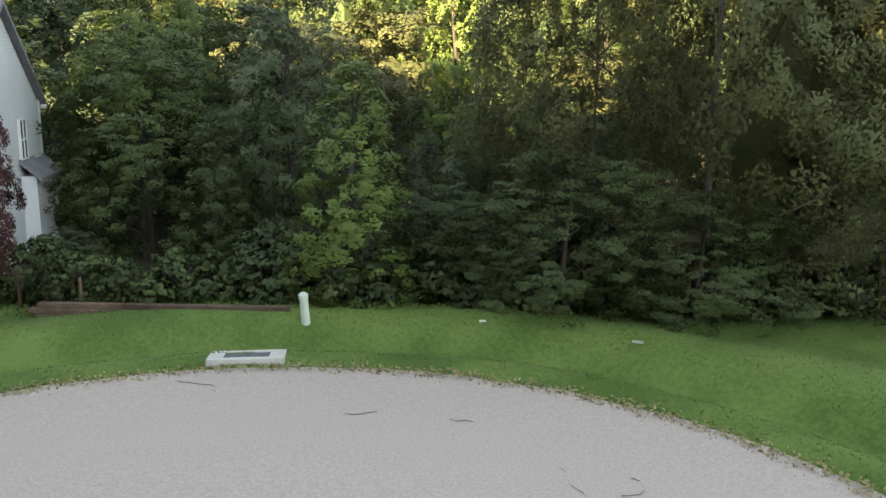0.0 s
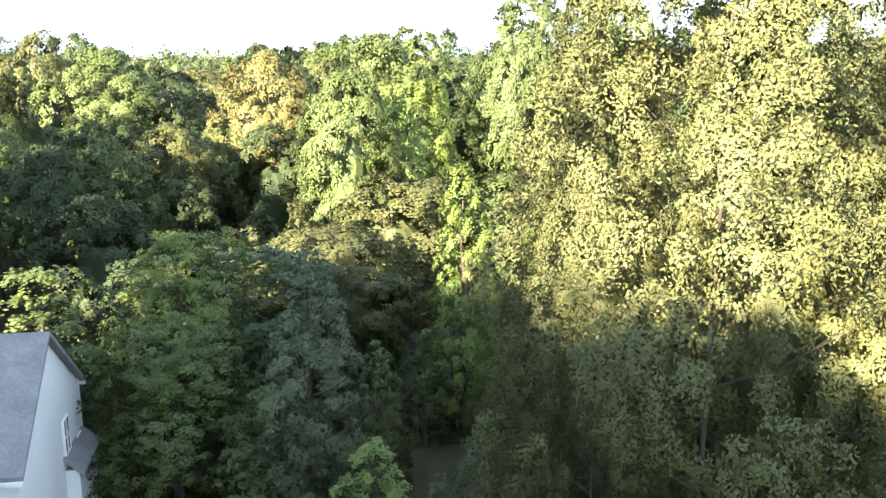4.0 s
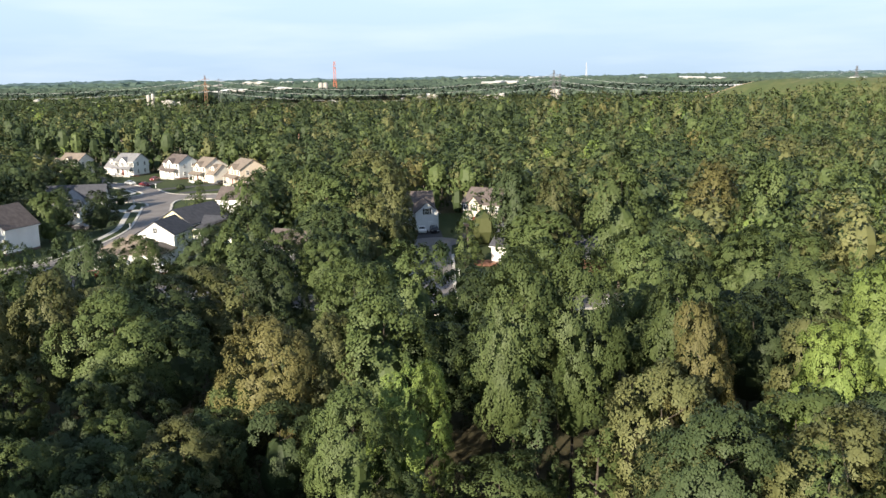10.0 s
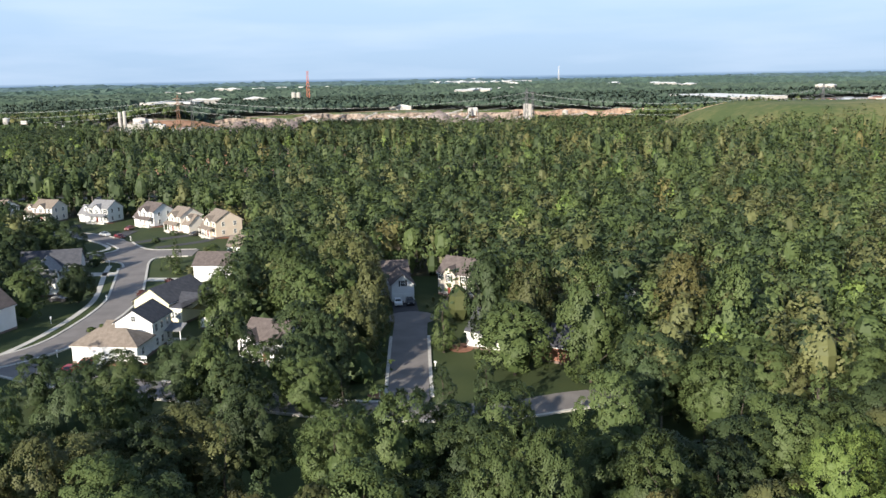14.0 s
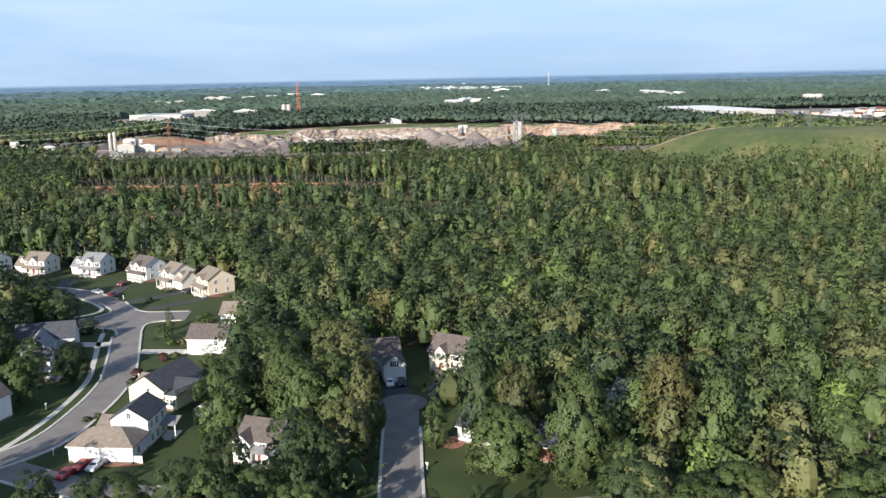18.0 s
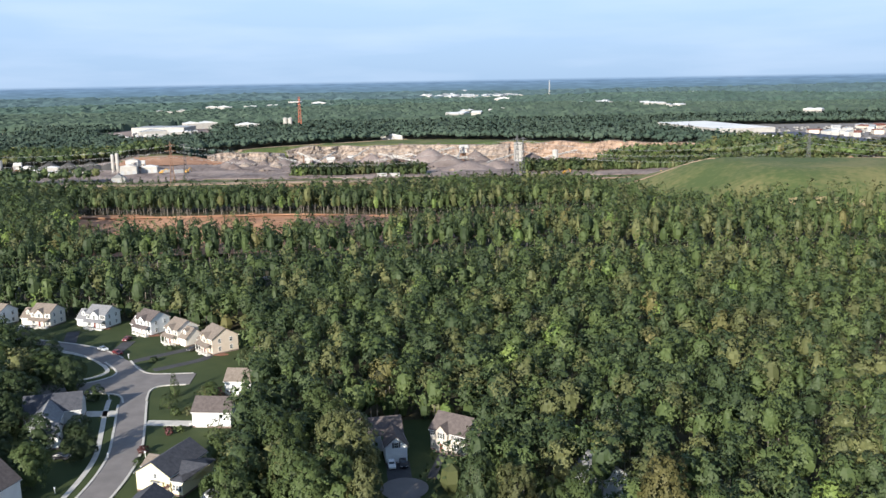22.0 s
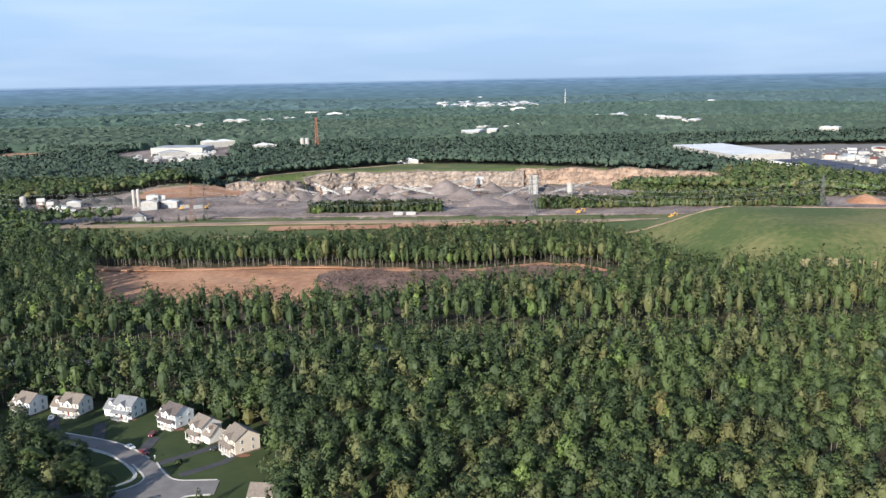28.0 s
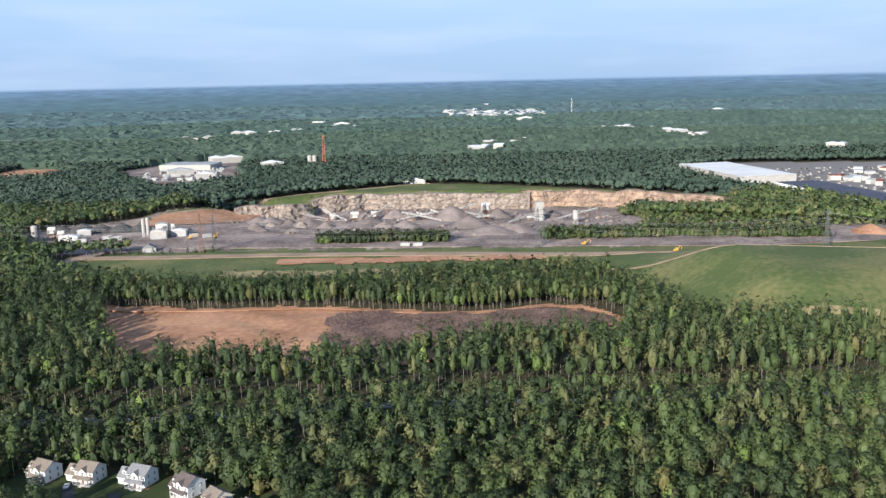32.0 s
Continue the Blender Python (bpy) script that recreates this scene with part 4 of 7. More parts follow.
far_canopy("far_woods", 3290, 4850, 26, np.arange(-2850, 2851, 26), "far woods along the horizon, tinted blue-green with haze", 7.0, M_FAR_HAZY_3)

# ---- the turning circle and the lawn in front of the wood ----
def home_z(x, y):
    """The lawn: a verge, a shallow ditch and a low bank before the wood."""
    r = math.hypot(x + 3.0, y - 7.5) - 10.8
    z = 0.04 + 0.10 * math.exp(-((r - 1.0) / 0.5) ** 2) - 0.26 * math.exp(-((r - 1.75) / 0.5) ** 2) + 0.46 * float(smoothstep(1.9, 3.1, r)) - 0.34 * float(smoothstep(3.4, 6.0, r))
    return z + 0.07 * noise.noise((x * 0.35, y * 0.35, 3)) + 0.03 * noise.noise((x * 1.4, y * 1.4, 5))


bm = bmesh.new()
rim = []
for a in range(240):
    ang = a * math.pi / 120
    r = 10.9 + 0.10 * noise.noise((math.cos(ang) * 9, math.sin(ang) * 9, 0)) + 0.05 * noise.noise((math.cos(ang) * 40, math.sin(ang) * 40, 2))
    rim.append(bm.verts.new((-3 + r * math.cos(ang), 7.5 + r * math.sin(ang), 0.02)))
mid = bm.verts.new((-3, 7.5, 0.10))
for a in range(240):
    bm.faces.new((rim[a], rim[(a + 1) % 240], mid))
skirt = [bm.verts.new(v.co - Vector((0, 0, 0.3))) for v in rim]
for a in range(240):
    b = (a + 1) % 240
    bm.faces.new((rim[b], rim[a], skirt[a], skirt[b]))
tagged(part("turning_circle", bm, M_ASPHALT), "worn pale asphalt turning circle with a ragged edge", "road", kind="structure")
ribbon("road_home", [(-3, 0), (-4, -20), (-6, -45)], 0, 7.5, 0.015, 0.3, M_ASPHALT, "worn pale asphalt street leading to the circle", "road")

bm = bmesh.new()
grid = {}
xs, ys = np.arange(-34, 34.1, 0.4), np.arange(-26, 26.1, 0.4)
for j, y in enumerate(ys):
    for i, x in enumerate(xs):
        if math.hypot(x + 3, y - 7.5) > 10.35:
            grid[i, j] = bm.verts.new((x, y, home_z(x, y) - 0.3 * (1 - float(smoothstep(10.62, 11.0, math.hypot(x + 3, y - 7.5))))))
for j in range(len(ys) - 1):
    for i in range(len(xs) - 1):
        four = [grid.get(k) for k in ((i, j), (i + 1, j), (i + 1, j + 1), (i, j + 1))]
        if all(four):
            bm.faces.new(four).smooth = True
lawn_home = tagged(part("lawn_home", bm, M_LAWN), "mown green lawn with a shallow ditch before the wood", "lawn", kind="structure")

# grass blades over the part that is seen close
n = 60000
bx, by = rng.uniform(-16, 18, n), rng.uniform(8, 25.0, n)
r = np.hypot(bx + 3, by - 7.5)
edge = 10.75 + 0.25 * rng.normal(size=n)
ok = (r > edge) & (by < 24.5)
bx, by = bx[ok], by[ok]
bz = np.array([home_z(x, y) for x, y in zip(bx, by)])
h = rng.uniform(0.02, 0.05, len(bx)) * np.where(by > 21.7, 2.6, 1.0)
ang = rng.uniform(0, 2 * math.pi, len(bx))
lean = np.stack([np.cos(ang), np.sin(ang), 0 * ang], 1) * (h * rng.uniform(0.2, 0.8, len(bx)))[:, None]
side = np.stack([-np.sin(ang), np.cos(ang), 0 * ang], 1) * (0.010 + 0.12 * h)[:, None]
foot = np.stack([bx, by, bz - 0.01], 1)
tip = foot + lean + np.stack([0 * h, 0 * h, h], 1)
me = quad_mesh("grass", np.stack([foot - side, foot + side, tip + side * 0.2, tip - side * 0.2], 1), [M_BLADE], tint=rng.uniform(-0.25, 0.25, len(bx)))
tagged(new("grass", me), "short green grass blades of the mown verge", "grass", kind="stuff")

# dry clippings and grit where the asphalt frays into the verge
n = 2600
ang = rng.uniform(0.2, 2.9, n)
rad = 10.82 + 0.16 * rng.normal(size=n)
fx2, fy2 = -3 + rad * np.cos(ang), 7.5 + rad * np.sin(ang)
pos = np.stack([fx2, fy2, np.array([max(home_z(x, y), 0.03) for x, y in zip(fx2, fy2)]) + 0.02], 1)
M_STRAW = material("dry_grass", (0.20, 0.16, 0.07), (0.36, 0.30, 0.16), 0.95, 6.0)
me = quad_mesh("dry_edge", leaf_quads(pos, np.tile([0, 0, 1.0], (n, 1)), 0.045, 0.5), [M_STRAW])
tagged(new("dry_edge", me), "dry straw-coloured grass fraying over the asphalt edge", "grass", kind="stuff")

# cracks and patches in the asphalt
M_TAR = material("tar", (0.06, 0.055, 0.05), (0.10, 0.095, 0.09), 0.9, 5.0)
for k, (x0, y0, n_pts, way) in enumerate([(2.2, 12.2, 7, 1.2), (-1.8, 15.6, 4, 0.2), (0.6, 15.2, 3, 1.9), (-5.5, 17.4, 8, 0.1), (3.0, 12.9, 6, -0.4)]):
    rr = random.Random(k)
    pts, a = [(x0, y0)], way
    for _ in range(n_pts):
        a += rr.uniform(-0.8, 0.8)
        pts.append((pts[-1][0] + 0.16 * math.cos(a), pts[-1][1] + 0.16 * math.sin(a)))
    bm = bmesh.new()
    rows = [(bm.verts.new((x, y - 0.012, 0.105 - 0.0074 * math.hypot(x + 3, y - 7.5) + 0.004)), bm.verts.new((x, y + 0.016 + 0.01 * rr.random(), 0.105 - 0.0074 * math.hypot(x + 3, y - 7.5) + 0.004))) for x, y in pts]
    for u, v in zip(rows, rows[1:]):
        bm.faces.new((u[0], v[0], v[1], u[1]))
    tagged(part("asphalt_crack", bm, M_TAR), "dark crack in the pale asphalt of the circle", "crack", "cracks in the asphalt", kind="structure")


# storm drain, utility pedestal, timber edging and stakes
def storm_drain():
    ob = new("storm_drain")
    tagged(ob, "pale concrete storm drain with an iron grate in the lawn", "drain")
    ob.matrix_world = pose(-4.35, 18.85, home_z(-4.35, 18.85) - 0.04, -6, 0, 6)
    part("surround", box_bm(-0.85, -0.42, -0.3, 0.85, -0.24, 0.09, 0.02), M_CONCRETE, ob)
    part("surround", box_bm(-0.85, 0.26, -0.3, 0.85, 0.44, 0.11, 0.02), M_CONCRETE, ob)
    part("surround", box_bm(-0.85, -0.24, -0.3, -0.5, 0.26, 0.10, 0.02), M_CONCRETE, ob)
    part("surround", box_bm(0.5, -0.24, -0.3, 0.85, 0.26, 0.10, 0.02), M_CONCRETE, ob)
    part("pit", box_bm(-0.5, -0.24, -0.35, 0.5, 0.26, -0.2), M_TAR, ob)
    for k in range(7):
        y = -0.21 + k * 0.07
        part("grate_bar", box_bm(-0.5, y, 0.03, 0.5, y + 0.035, 0.085, 0.006), M_IRON, ob)


def pedestal():
    ob = new("utility_pedestal")
    tagged(ob, "pale green plastic utility pedestal leaning in the grass", "utility box")
    ob.matrix_world = pose(-3.35, 20.95, home_z(-3.35, 20.95), 3, -4, 10)
    bm = tube_bm([(0, 0, -0.15), (0, 0, 0.62)], [0.12, 0.105], 12)
    part("post", bm, M_PEDESTAL, ob)
    bm = tube_bm([(0, 0, 0.60), (0, 0, 0.70), (0, 0, 0.75)], [0.125, 0.12, 0.06], 12)
    part("cap", bm, M_PEDESTAL, ob)


M_IRON = material("cast_iron", (0.09, 0.10, 0.11), (0.20, 0.21, 0.22), 0.6, 8.0, metal=0.6)
M_PEDESTAL = material("pale_green_plastic", (0.52, 0.58, 0.48), (0.62, 0.67, 0.57), 0.6, 3.0)
M_TIMBER = material("weathered_timber", (0.085, 0.05, 0.035), (0.22, 0.15, 0.11), 0.95, 1.6, bump=0.01, obj=0.35)
storm_drain()
pedestal()
edging = new("timber_edging")
tagged(edging, "low retaining edge of weathered red-brown timbers", "edging")
edging.matrix_world = pose(-10.3, 21.7, 0.14, 0, 0, -3)
rr = random.Random(4)
for row in range(4):
    x = 0.0 - 0.3 * rr.random()
    while x < 6.3:
        ln = rr.uniform(1.7, 2.6)
        part("timber", box_bm(x, -0.09 + 0.03 * row + rr.uniform(-0.02, 0.02), 0.14 * row - 0.1, min(x + ln, 6.5) - 0.02, 0.09 + 0.03 * row, 0.14 * row + 0.035, 0.012), M_TIMBER, edging)
        x += ln
for k, (x, y, hgt) in enumerate([(-10.4, 23.6, 1.25), (-9.4, 23.4, 1.05), (-8.6, 23.8, 0.95), (-7.9, 23.9, 0.95), (-11.3, 24.0, 1.1)]):
    ob = part("garden_stake", tube_bm([(0, 0, -0.3), (0.02, 0, hgt)], [0.05, 0.045], 7), M_TIMBER)
    tagged(ob, "weathered wooden stake in the garden bed", "stake", "garden stakes")
    ob.matrix_world = pose(x, y - 1.15, 0.1, rr.uniform(-3, 3), rr.uniform(-4, 4), 30 * k)
for k, (x, y, ln, a) in enumerate([(1.0, 21.5, 0.16, 5), (4.4, 19.9, 0.25, -25)]):
    ob = part("paint_mark", box_bm(-ln / 2, -0.02, 0, ln / 2, 0.02, 0.05), M_CONCRETE)
    ob.matrix_world = pose(x, y - 1.0, home_z(x, y - 1.0) + 0.02, 0, 0, a)
    tagged(ob, "short white survey paint mark on the grass", "mark", "survey marks")


def shrub(x, y, top, width, colour, leaves, label, size=0.07, stems=5, z=None):
    """A bush: several stems and a low crown of leaves down to the ground."""
    z = home_z(x, y) if z is None else z
    ob = new("shrub")
    tagged(ob, label, "shrub", "shrubs at the wood's edge")
    ob.matrix_world = pose(x, y, z, 0, 0, rng.uniform(0, 360))
    bm = bmesh.new()
    for k in range(stems):
        a = k * 6.28 / stems
        tube_bm([(0.05 * math.cos(a), 0.05 * math.sin(a), -0.1), (0.3 * width * math.cos(a), 0.3 * width * math.sin(a), 0.7 * top)], [0.03, 0.01], 4, bm)
    part("stem", bm, M_BARK, ob)
    pos, out, tone = crown("broad", 12, leaves, 10, 0.5, 0.5)
    me = quad_mesh("foliage", leaf_quads(pos * np.array([width, width, top]), out, size), [LEAF[colour]], tint=tone * 1.4, normals=out)
    new("foliage", me).parent = ob
    return ob


for k in range(15):
    shrub(-12.2 + k * 0.62 + rng.uniform(-0.2, 0.2), 23.0 + rng.uniform(-0.4, 0.8), rng.uniform(0.8, 1.7), rng.uniform(1.0, 1.8), GREEN if k % 3 else DARK, 1300, "leafy green garden plants behind the timber edging", 0.06)
for k in range(26):
    x = -5.0 + k * 0.78 + rng.uniform(-0.3, 0.3)
    shrub(x, 22.9 + rng.uniform(-0.3, 0.9) - 0.05 * max(x, 0), rng.uniform(0.8, 2.6), rng.uniform(1.4, 2.6), (DARK, GREEN, GREEN, OLIVE)[k % 4], 1500, "dense leafy undergrowth at the wood's edge", 0.085)

# ---- houses ----
M_WHITE = material("white_siding", (0.70, 0.70, 0.69), (0.80, 0.80, 0.79), 0.7, 0.5)
M_CREAM = material("cream_siding", (0.68, 0.62, 0.40), (0.76, 0.70, 0.48), 0.7, 0.5)
M_CREAM_WHITE = material("ivory_siding", (0.68, 0.63, 0.55), (0.76, 0.71, 0.63), 0.7, 0.5)
M_TAN = material("tan_siding", (0.56, 0.47, 0.38), (0.64, 0.55, 0.45), 0.7, 0.5)
M_STONE = material("stone_front", (0.40, 0.36, 0.31), (0.58, 0.53, 0.46), 0.9, 2.5)
M_GREY_SIDING = material("grey_siding", (0.42, 0.43, 0.44), (0.52, 0.53, 0.54), 0.7, 0.5)
M_GREY_ROOF = material("grey_shingle", (0.16, 0.16, 0.165), (0.25, 0.25, 0.26), 0.95, 1.2, fine=8)
M_DARK_ROOF = material("dark_shingle", (0.045, 0.047, 0.058), (0.085, 0.087, 0.10), 0.95, 1.2, fine=8)
M_TAN_ROOF = material("tan_shingle", (0.155, 0.128, 0.106), (0.25, 0.208, 0.172), 0.95, 1.2, fine=8)
M_BROWN_ROOF = material("brown_shingle", (0.085, 0.070, 0.066), (0.150, 0.124, 0.116), 0.95, 1.2, fine=8)
M_RED_ROOF = material("red_shingle", (0.16, 0.06, 0.045), (0.25, 0.10, 0.075), 0.95, 1.2, fine=8)
M_BRICK = material("red_brick", (0.22, 0.10, 0.07), (0.36, 0.18, 0.13), 0.9, 3.0)
M_FOOTING = material("brown_brick_footing", (0.13, 0.095, 0.08), (0.20, 0.15, 0.13), 0.9, 3.0)
M_TRIM = material("white_trim", (0.74, 0.74, 0.72), (0.82, 0.82, 0.80), 0.5, 1.0)
M_SHUTTER = material("dark_shutter", (0.03, 0.035, 0.04), (0.05, 0.055, 0.06), 0.6, 1.0)
M_GLASS = material("window_glass", (0.025, 0.03, 0.035), (0.05, 0.055, 0.06), 0.06, 0.4, spec=0.8)
M_DOOR = material("red_door", (0.16, 0.04, 0.03), (0.22, 0.06, 0.045), 0.5, 1.0)


def wing(ob, x0, y0, x1, y1, eave, axis, pitch, wall, roof, hip=False, base=-0.3, over=0.35):
    """A block of a house: foundation, walls with their gables, and a roof with thickness."""
    if axis == "x":
        mid, rise = (y0 + y1) / 2, (y1 - y0) / 2 * pitch
        body = [(x0, y0, base), (x1, y0, base), (x1, y1, base), (x0, y1, base), (x0, y0, eave), (x1, y0, eave), (x1, y1, eave), (x0, y1, eave), (x0, mid, eave + rise), (x1, mid, eave + rise)]
        faces = [(0, 1, 5, 4), (2, 3, 7, 6), (1, 2, 6, 9, 5), (3, 0, 4, 8, 7), (4, 5, 9, 8), (6, 7, 8, 9), (3, 2, 1, 0)]
    else:
        mid, rise = (x0 + x1) / 2, (x1 - x0) / 2 * pitch
        body = [(x0, y0, base), (x1, y0, base), (x1, y1, base), (x0, y1, base), (x0, y0, eave), (x1, y0, eave), (x1, y1, eave), (x0, y1, eave), (mid, y0, eave + rise), (mid, y1, eave + rise)]
        faces = [(1, 2, 6, 5), (3, 0, 4, 7), (0, 1, 5, 8, 4), (2, 3, 7, 9, 6), (5, 6, 9, 8), (7, 4, 8, 9), (3, 2, 1, 0)]
    if hip:
        if axis == "x":
            body[8], body[9] = (x0 + rise / pitch, mid, eave + rise), (x1 - rise / pitch, mid, eave + rise)
        else:
            body[8], body[9] = (mid, y0 + rise / pitch, eave + rise), (mid, y1 - rise / pitch, eave + rise)
    mesh_part("wall", body, faces, wall, ob)
    mesh_part("foundation", *block(x0 - 0.04, y0 - 0.04, base - 0.3, x1 + 0.04, y1 + 0.04, 0.4), M_FOOTING, ob)
    # the roof: a slab for each slope
    o, th = over, 0.16
    drop = o * pitch
    def slope(a, b, c, d):
        top = [Vector(p) + Vector((0, 0, 0.05 + th)) for p in (a, b, c, d)]
        low = [Vector(p) + Vector((0, 0, 0.05)) for p in (a, b, c, d)]
        mesh_part("roof", top + low, [(0, 1, 2, 3), (7, 6, 5, 4), (0, 4, 5, 1), (1, 5, 6, 2), (2, 6, 7, 3), (3, 7, 4, 0)], roof, ob)
    r8, r9 = Vector(body[8]), Vector(body[9])
    if axis == "x":
        e = 0 if hip else o
        slope((x0 - o, y0 - o, eave - drop), (x1 + o, y0 - o, eave - drop), r9 + Vector((e, 0, 0)), r8 - Vector((e, 0, 0)))
        slope((x1 + o, y1 + o, eave - drop), (x0 - o, y1 + o, eave - drop), r8 - Vector((e, 0, 0)), r9 + Vector((e, 0, 0)))
        if hip:
            slope((x1 + o, y0 - o, eave - drop), (x1 + o, y1 + o, eave - drop), r9 + Vector((0, 0.01, 0)), r9)
            slope((x0 - o, y1 + o, eave - drop), (x0 - o, y0 - o, eave - drop), r8 - Vector((0, 0.01, 0)), r8)
        for y in (y0 - o, y1 + o):
            part("gutter", box_bm(x0 - o, y - 0.06, eave - drop - 0.08, x1 + o, y + 0.06, eave - drop + 0.06), M_TRIM, ob)
    else:
        e = 0 if hip else o
        slope((x1 + o, y0 - o, eave - drop), (x1 + o, y1 + o, eave - drop), r9 + Vector((0, e, 0)), r8 - Vector((0, e, 0)))
        slope((x0 - o, y1 + o, eave - drop), (x0 - o, y0 - o, eave - drop), r8 - Vector((0, e, 0)), r9 + Vector((0, e, 0)))
        for x in (x0 - o, x1 + o):
            part("gutter", box_bm(x - 0.06, y0 - o, eave - drop - 0.08, x + 0.06, y1 + o, eave - drop + 0.06), M_TRIM, ob)


def block(x0, y0, z0, x1, y1, z1):
    v = [(x0, y0, z0), (x1, y0, z0), (x1, y1, z0), (x0, y1, z0), (x0, y0, z1), (x1, y0, z1), (x1, y1, z1), (x0, y1, z1)]
    return v, [(3, 2, 1, 0), (4, 5, 6, 7), (0, 1, 5, 4), (1, 2, 6, 5), (2, 3, 7, 6), (3, 0, 4, 7)]


def window(ob, face, at, u, z, w, h, shutters=False, pane=None, t=0.11):
    """A sash window on a wall: face f, b (across y) or l, r (across x), at that wall's plane."""
    win = new("window")
    win.parent = ob
    turn = {"f": 0, "b": 180, "l": -90, "r": 90}[face]
    win.matrix_local = pose(u, at, z, 0, 0, turn) if face in "fb" else pose(at, u, z, 0, 0, turn)
    part("pane", box_bm(-w / 2, -0.03, -h / 2, w / 2, 0.03, h / 2), pane or M_GLASS, win)
    bm = bmesh.new()
    for a in ((-w / 2 - t, -h / 2 - t, w / 2 + t, -h / 2), (-w / 2 - t, h / 2, w / 2 + t, h / 2 + t), (-w / 2 - t, -h / 2, -w / 2, h / 2), (w / 2, -h / 2, w / 2 + t, h / 2), (-w / 2, -0.03, w / 2, 0.03), (-0.025, -h / 2, 0.025, h / 2)):
        box_bm(a[0], -0.07, a[1], a[2], 0.02, a[3], bm=bm)
    part("frame", bm, M_TRIM, win)
    if shutters:
        for s in (-1, 1):
            part("shutter", box_bm(s * (w / 2 + 0.32) - 0.19, -0.06, -h / 2 - 0.05, s * (w / 2 + 0.32) + 0.19, 0.0, h / 2 + 0.05), M_SHUTTER, win)


def house_base(label, x, y, turn):
    ob = new("house")
    tagged(ob, label, "house", "houses of the estate")
    ob.matrix_world = pose(x, y, ground_z(x, y) - 0.05, 0, 0, turn)
    return ob


def garage_door(ob, x0, x1, y, h=2.2):
    door = part("garage_door", box_bm(x0, y - 0.05, 0.05, x1, y + 0.02, h), M_TRIM, ob)
    for k in range(4):
        part("panel", box_bm(x0 + 0.08, y - 0.08, 0.12 + k * (h - 0.1) / 4, x1 - 0.08, y - 0.05, 0.05 + (k + 0.9) * (h - 0.1) / 4), M_TRIM, door)


def porch(ob, x0, x1, y, depth, h, roof):
    """A roofed porch on posts, with steps."""
    part("porch_floor", box_bm(x0, y - depth, -0.3, x1, y, 0.5), M_CONCRETE, ob)
    v = [(x0 - .2, y - depth - .2, h), (x1 + .2, y - depth - .2, h), (x1 + .2, y, h + 0.8), (x0 - .2, y, h + 0.8), (x0 - .2, y - depth - .2, h - .15), (x1 + .2, y - depth - .2, h - .15), (x1 + .2, y, h + .65), (x0 - .2, y, h + .65)]
    mesh_part("porch_roof", v, [(0, 1, 2, 3), (7, 6, 5, 4), (0, 4, 5, 1), (1, 5, 6, 2), (2, 6, 7, 3), (3, 7, 4, 0)], roof, ob)
    k = max(2, round((x1 - x0) / 2.2) + 1)
    for i in range(k):
        x = x0 + 0.12 + (x1 - x0 - 0.24) * i / (k - 1)
        part("porch_post", box_bm(x - 0.08, y - depth + 0.05, 0.5, x + 0.08, y - depth + 0.21, h - 0.1), M_TRIM, ob)
    m = (x0 + x1) / 2
    for s in range(3):
        part("step", box_bm(m - 0.7, y - depth - 0.3 * (s + 1), -0.3, m + 0.7, y - depth - 0.3 * s, 0.36 - 0.16 * s), M_CONCRETE, ob)


def chimney(ob, x, y, z0, z1, mat):
    c = part("chimney", box_bm(x - 0.4, y - 0.3, z0, x + 0.4, y + 0.3, z1, 0.03), mat, ob)
    part("cap", box_bm(x - 0.48, y - 0.38, z1, x + 0.48, y + 0.38, z1 + 0.12), M_CONCRETE, c)


def front_door(ob, x, y, z=0.5):
    d = part("front_door", box_bm(x - 0.46, y - 0.06, z, x + 0.46, y + 0.02, z + 2.05), M_DOOR, ob)
    part("door_frame", box_bm(x - 0.6, y - 0.04, z, x + 0.6, y + 0.01, z + 2.2), M_TRIM, d)


def dormer(ob, x, y, z, w, roof, wall):
    wing(ob, x - w / 2, y, x + w / 2, y + 2.6, z + 1.3, "y", 0.9, wall, roof, base=z - 0.6, over=0.15)
    window(ob, "f", y - 0.02, x, z + 0.75, w * 0.5, 0.95)


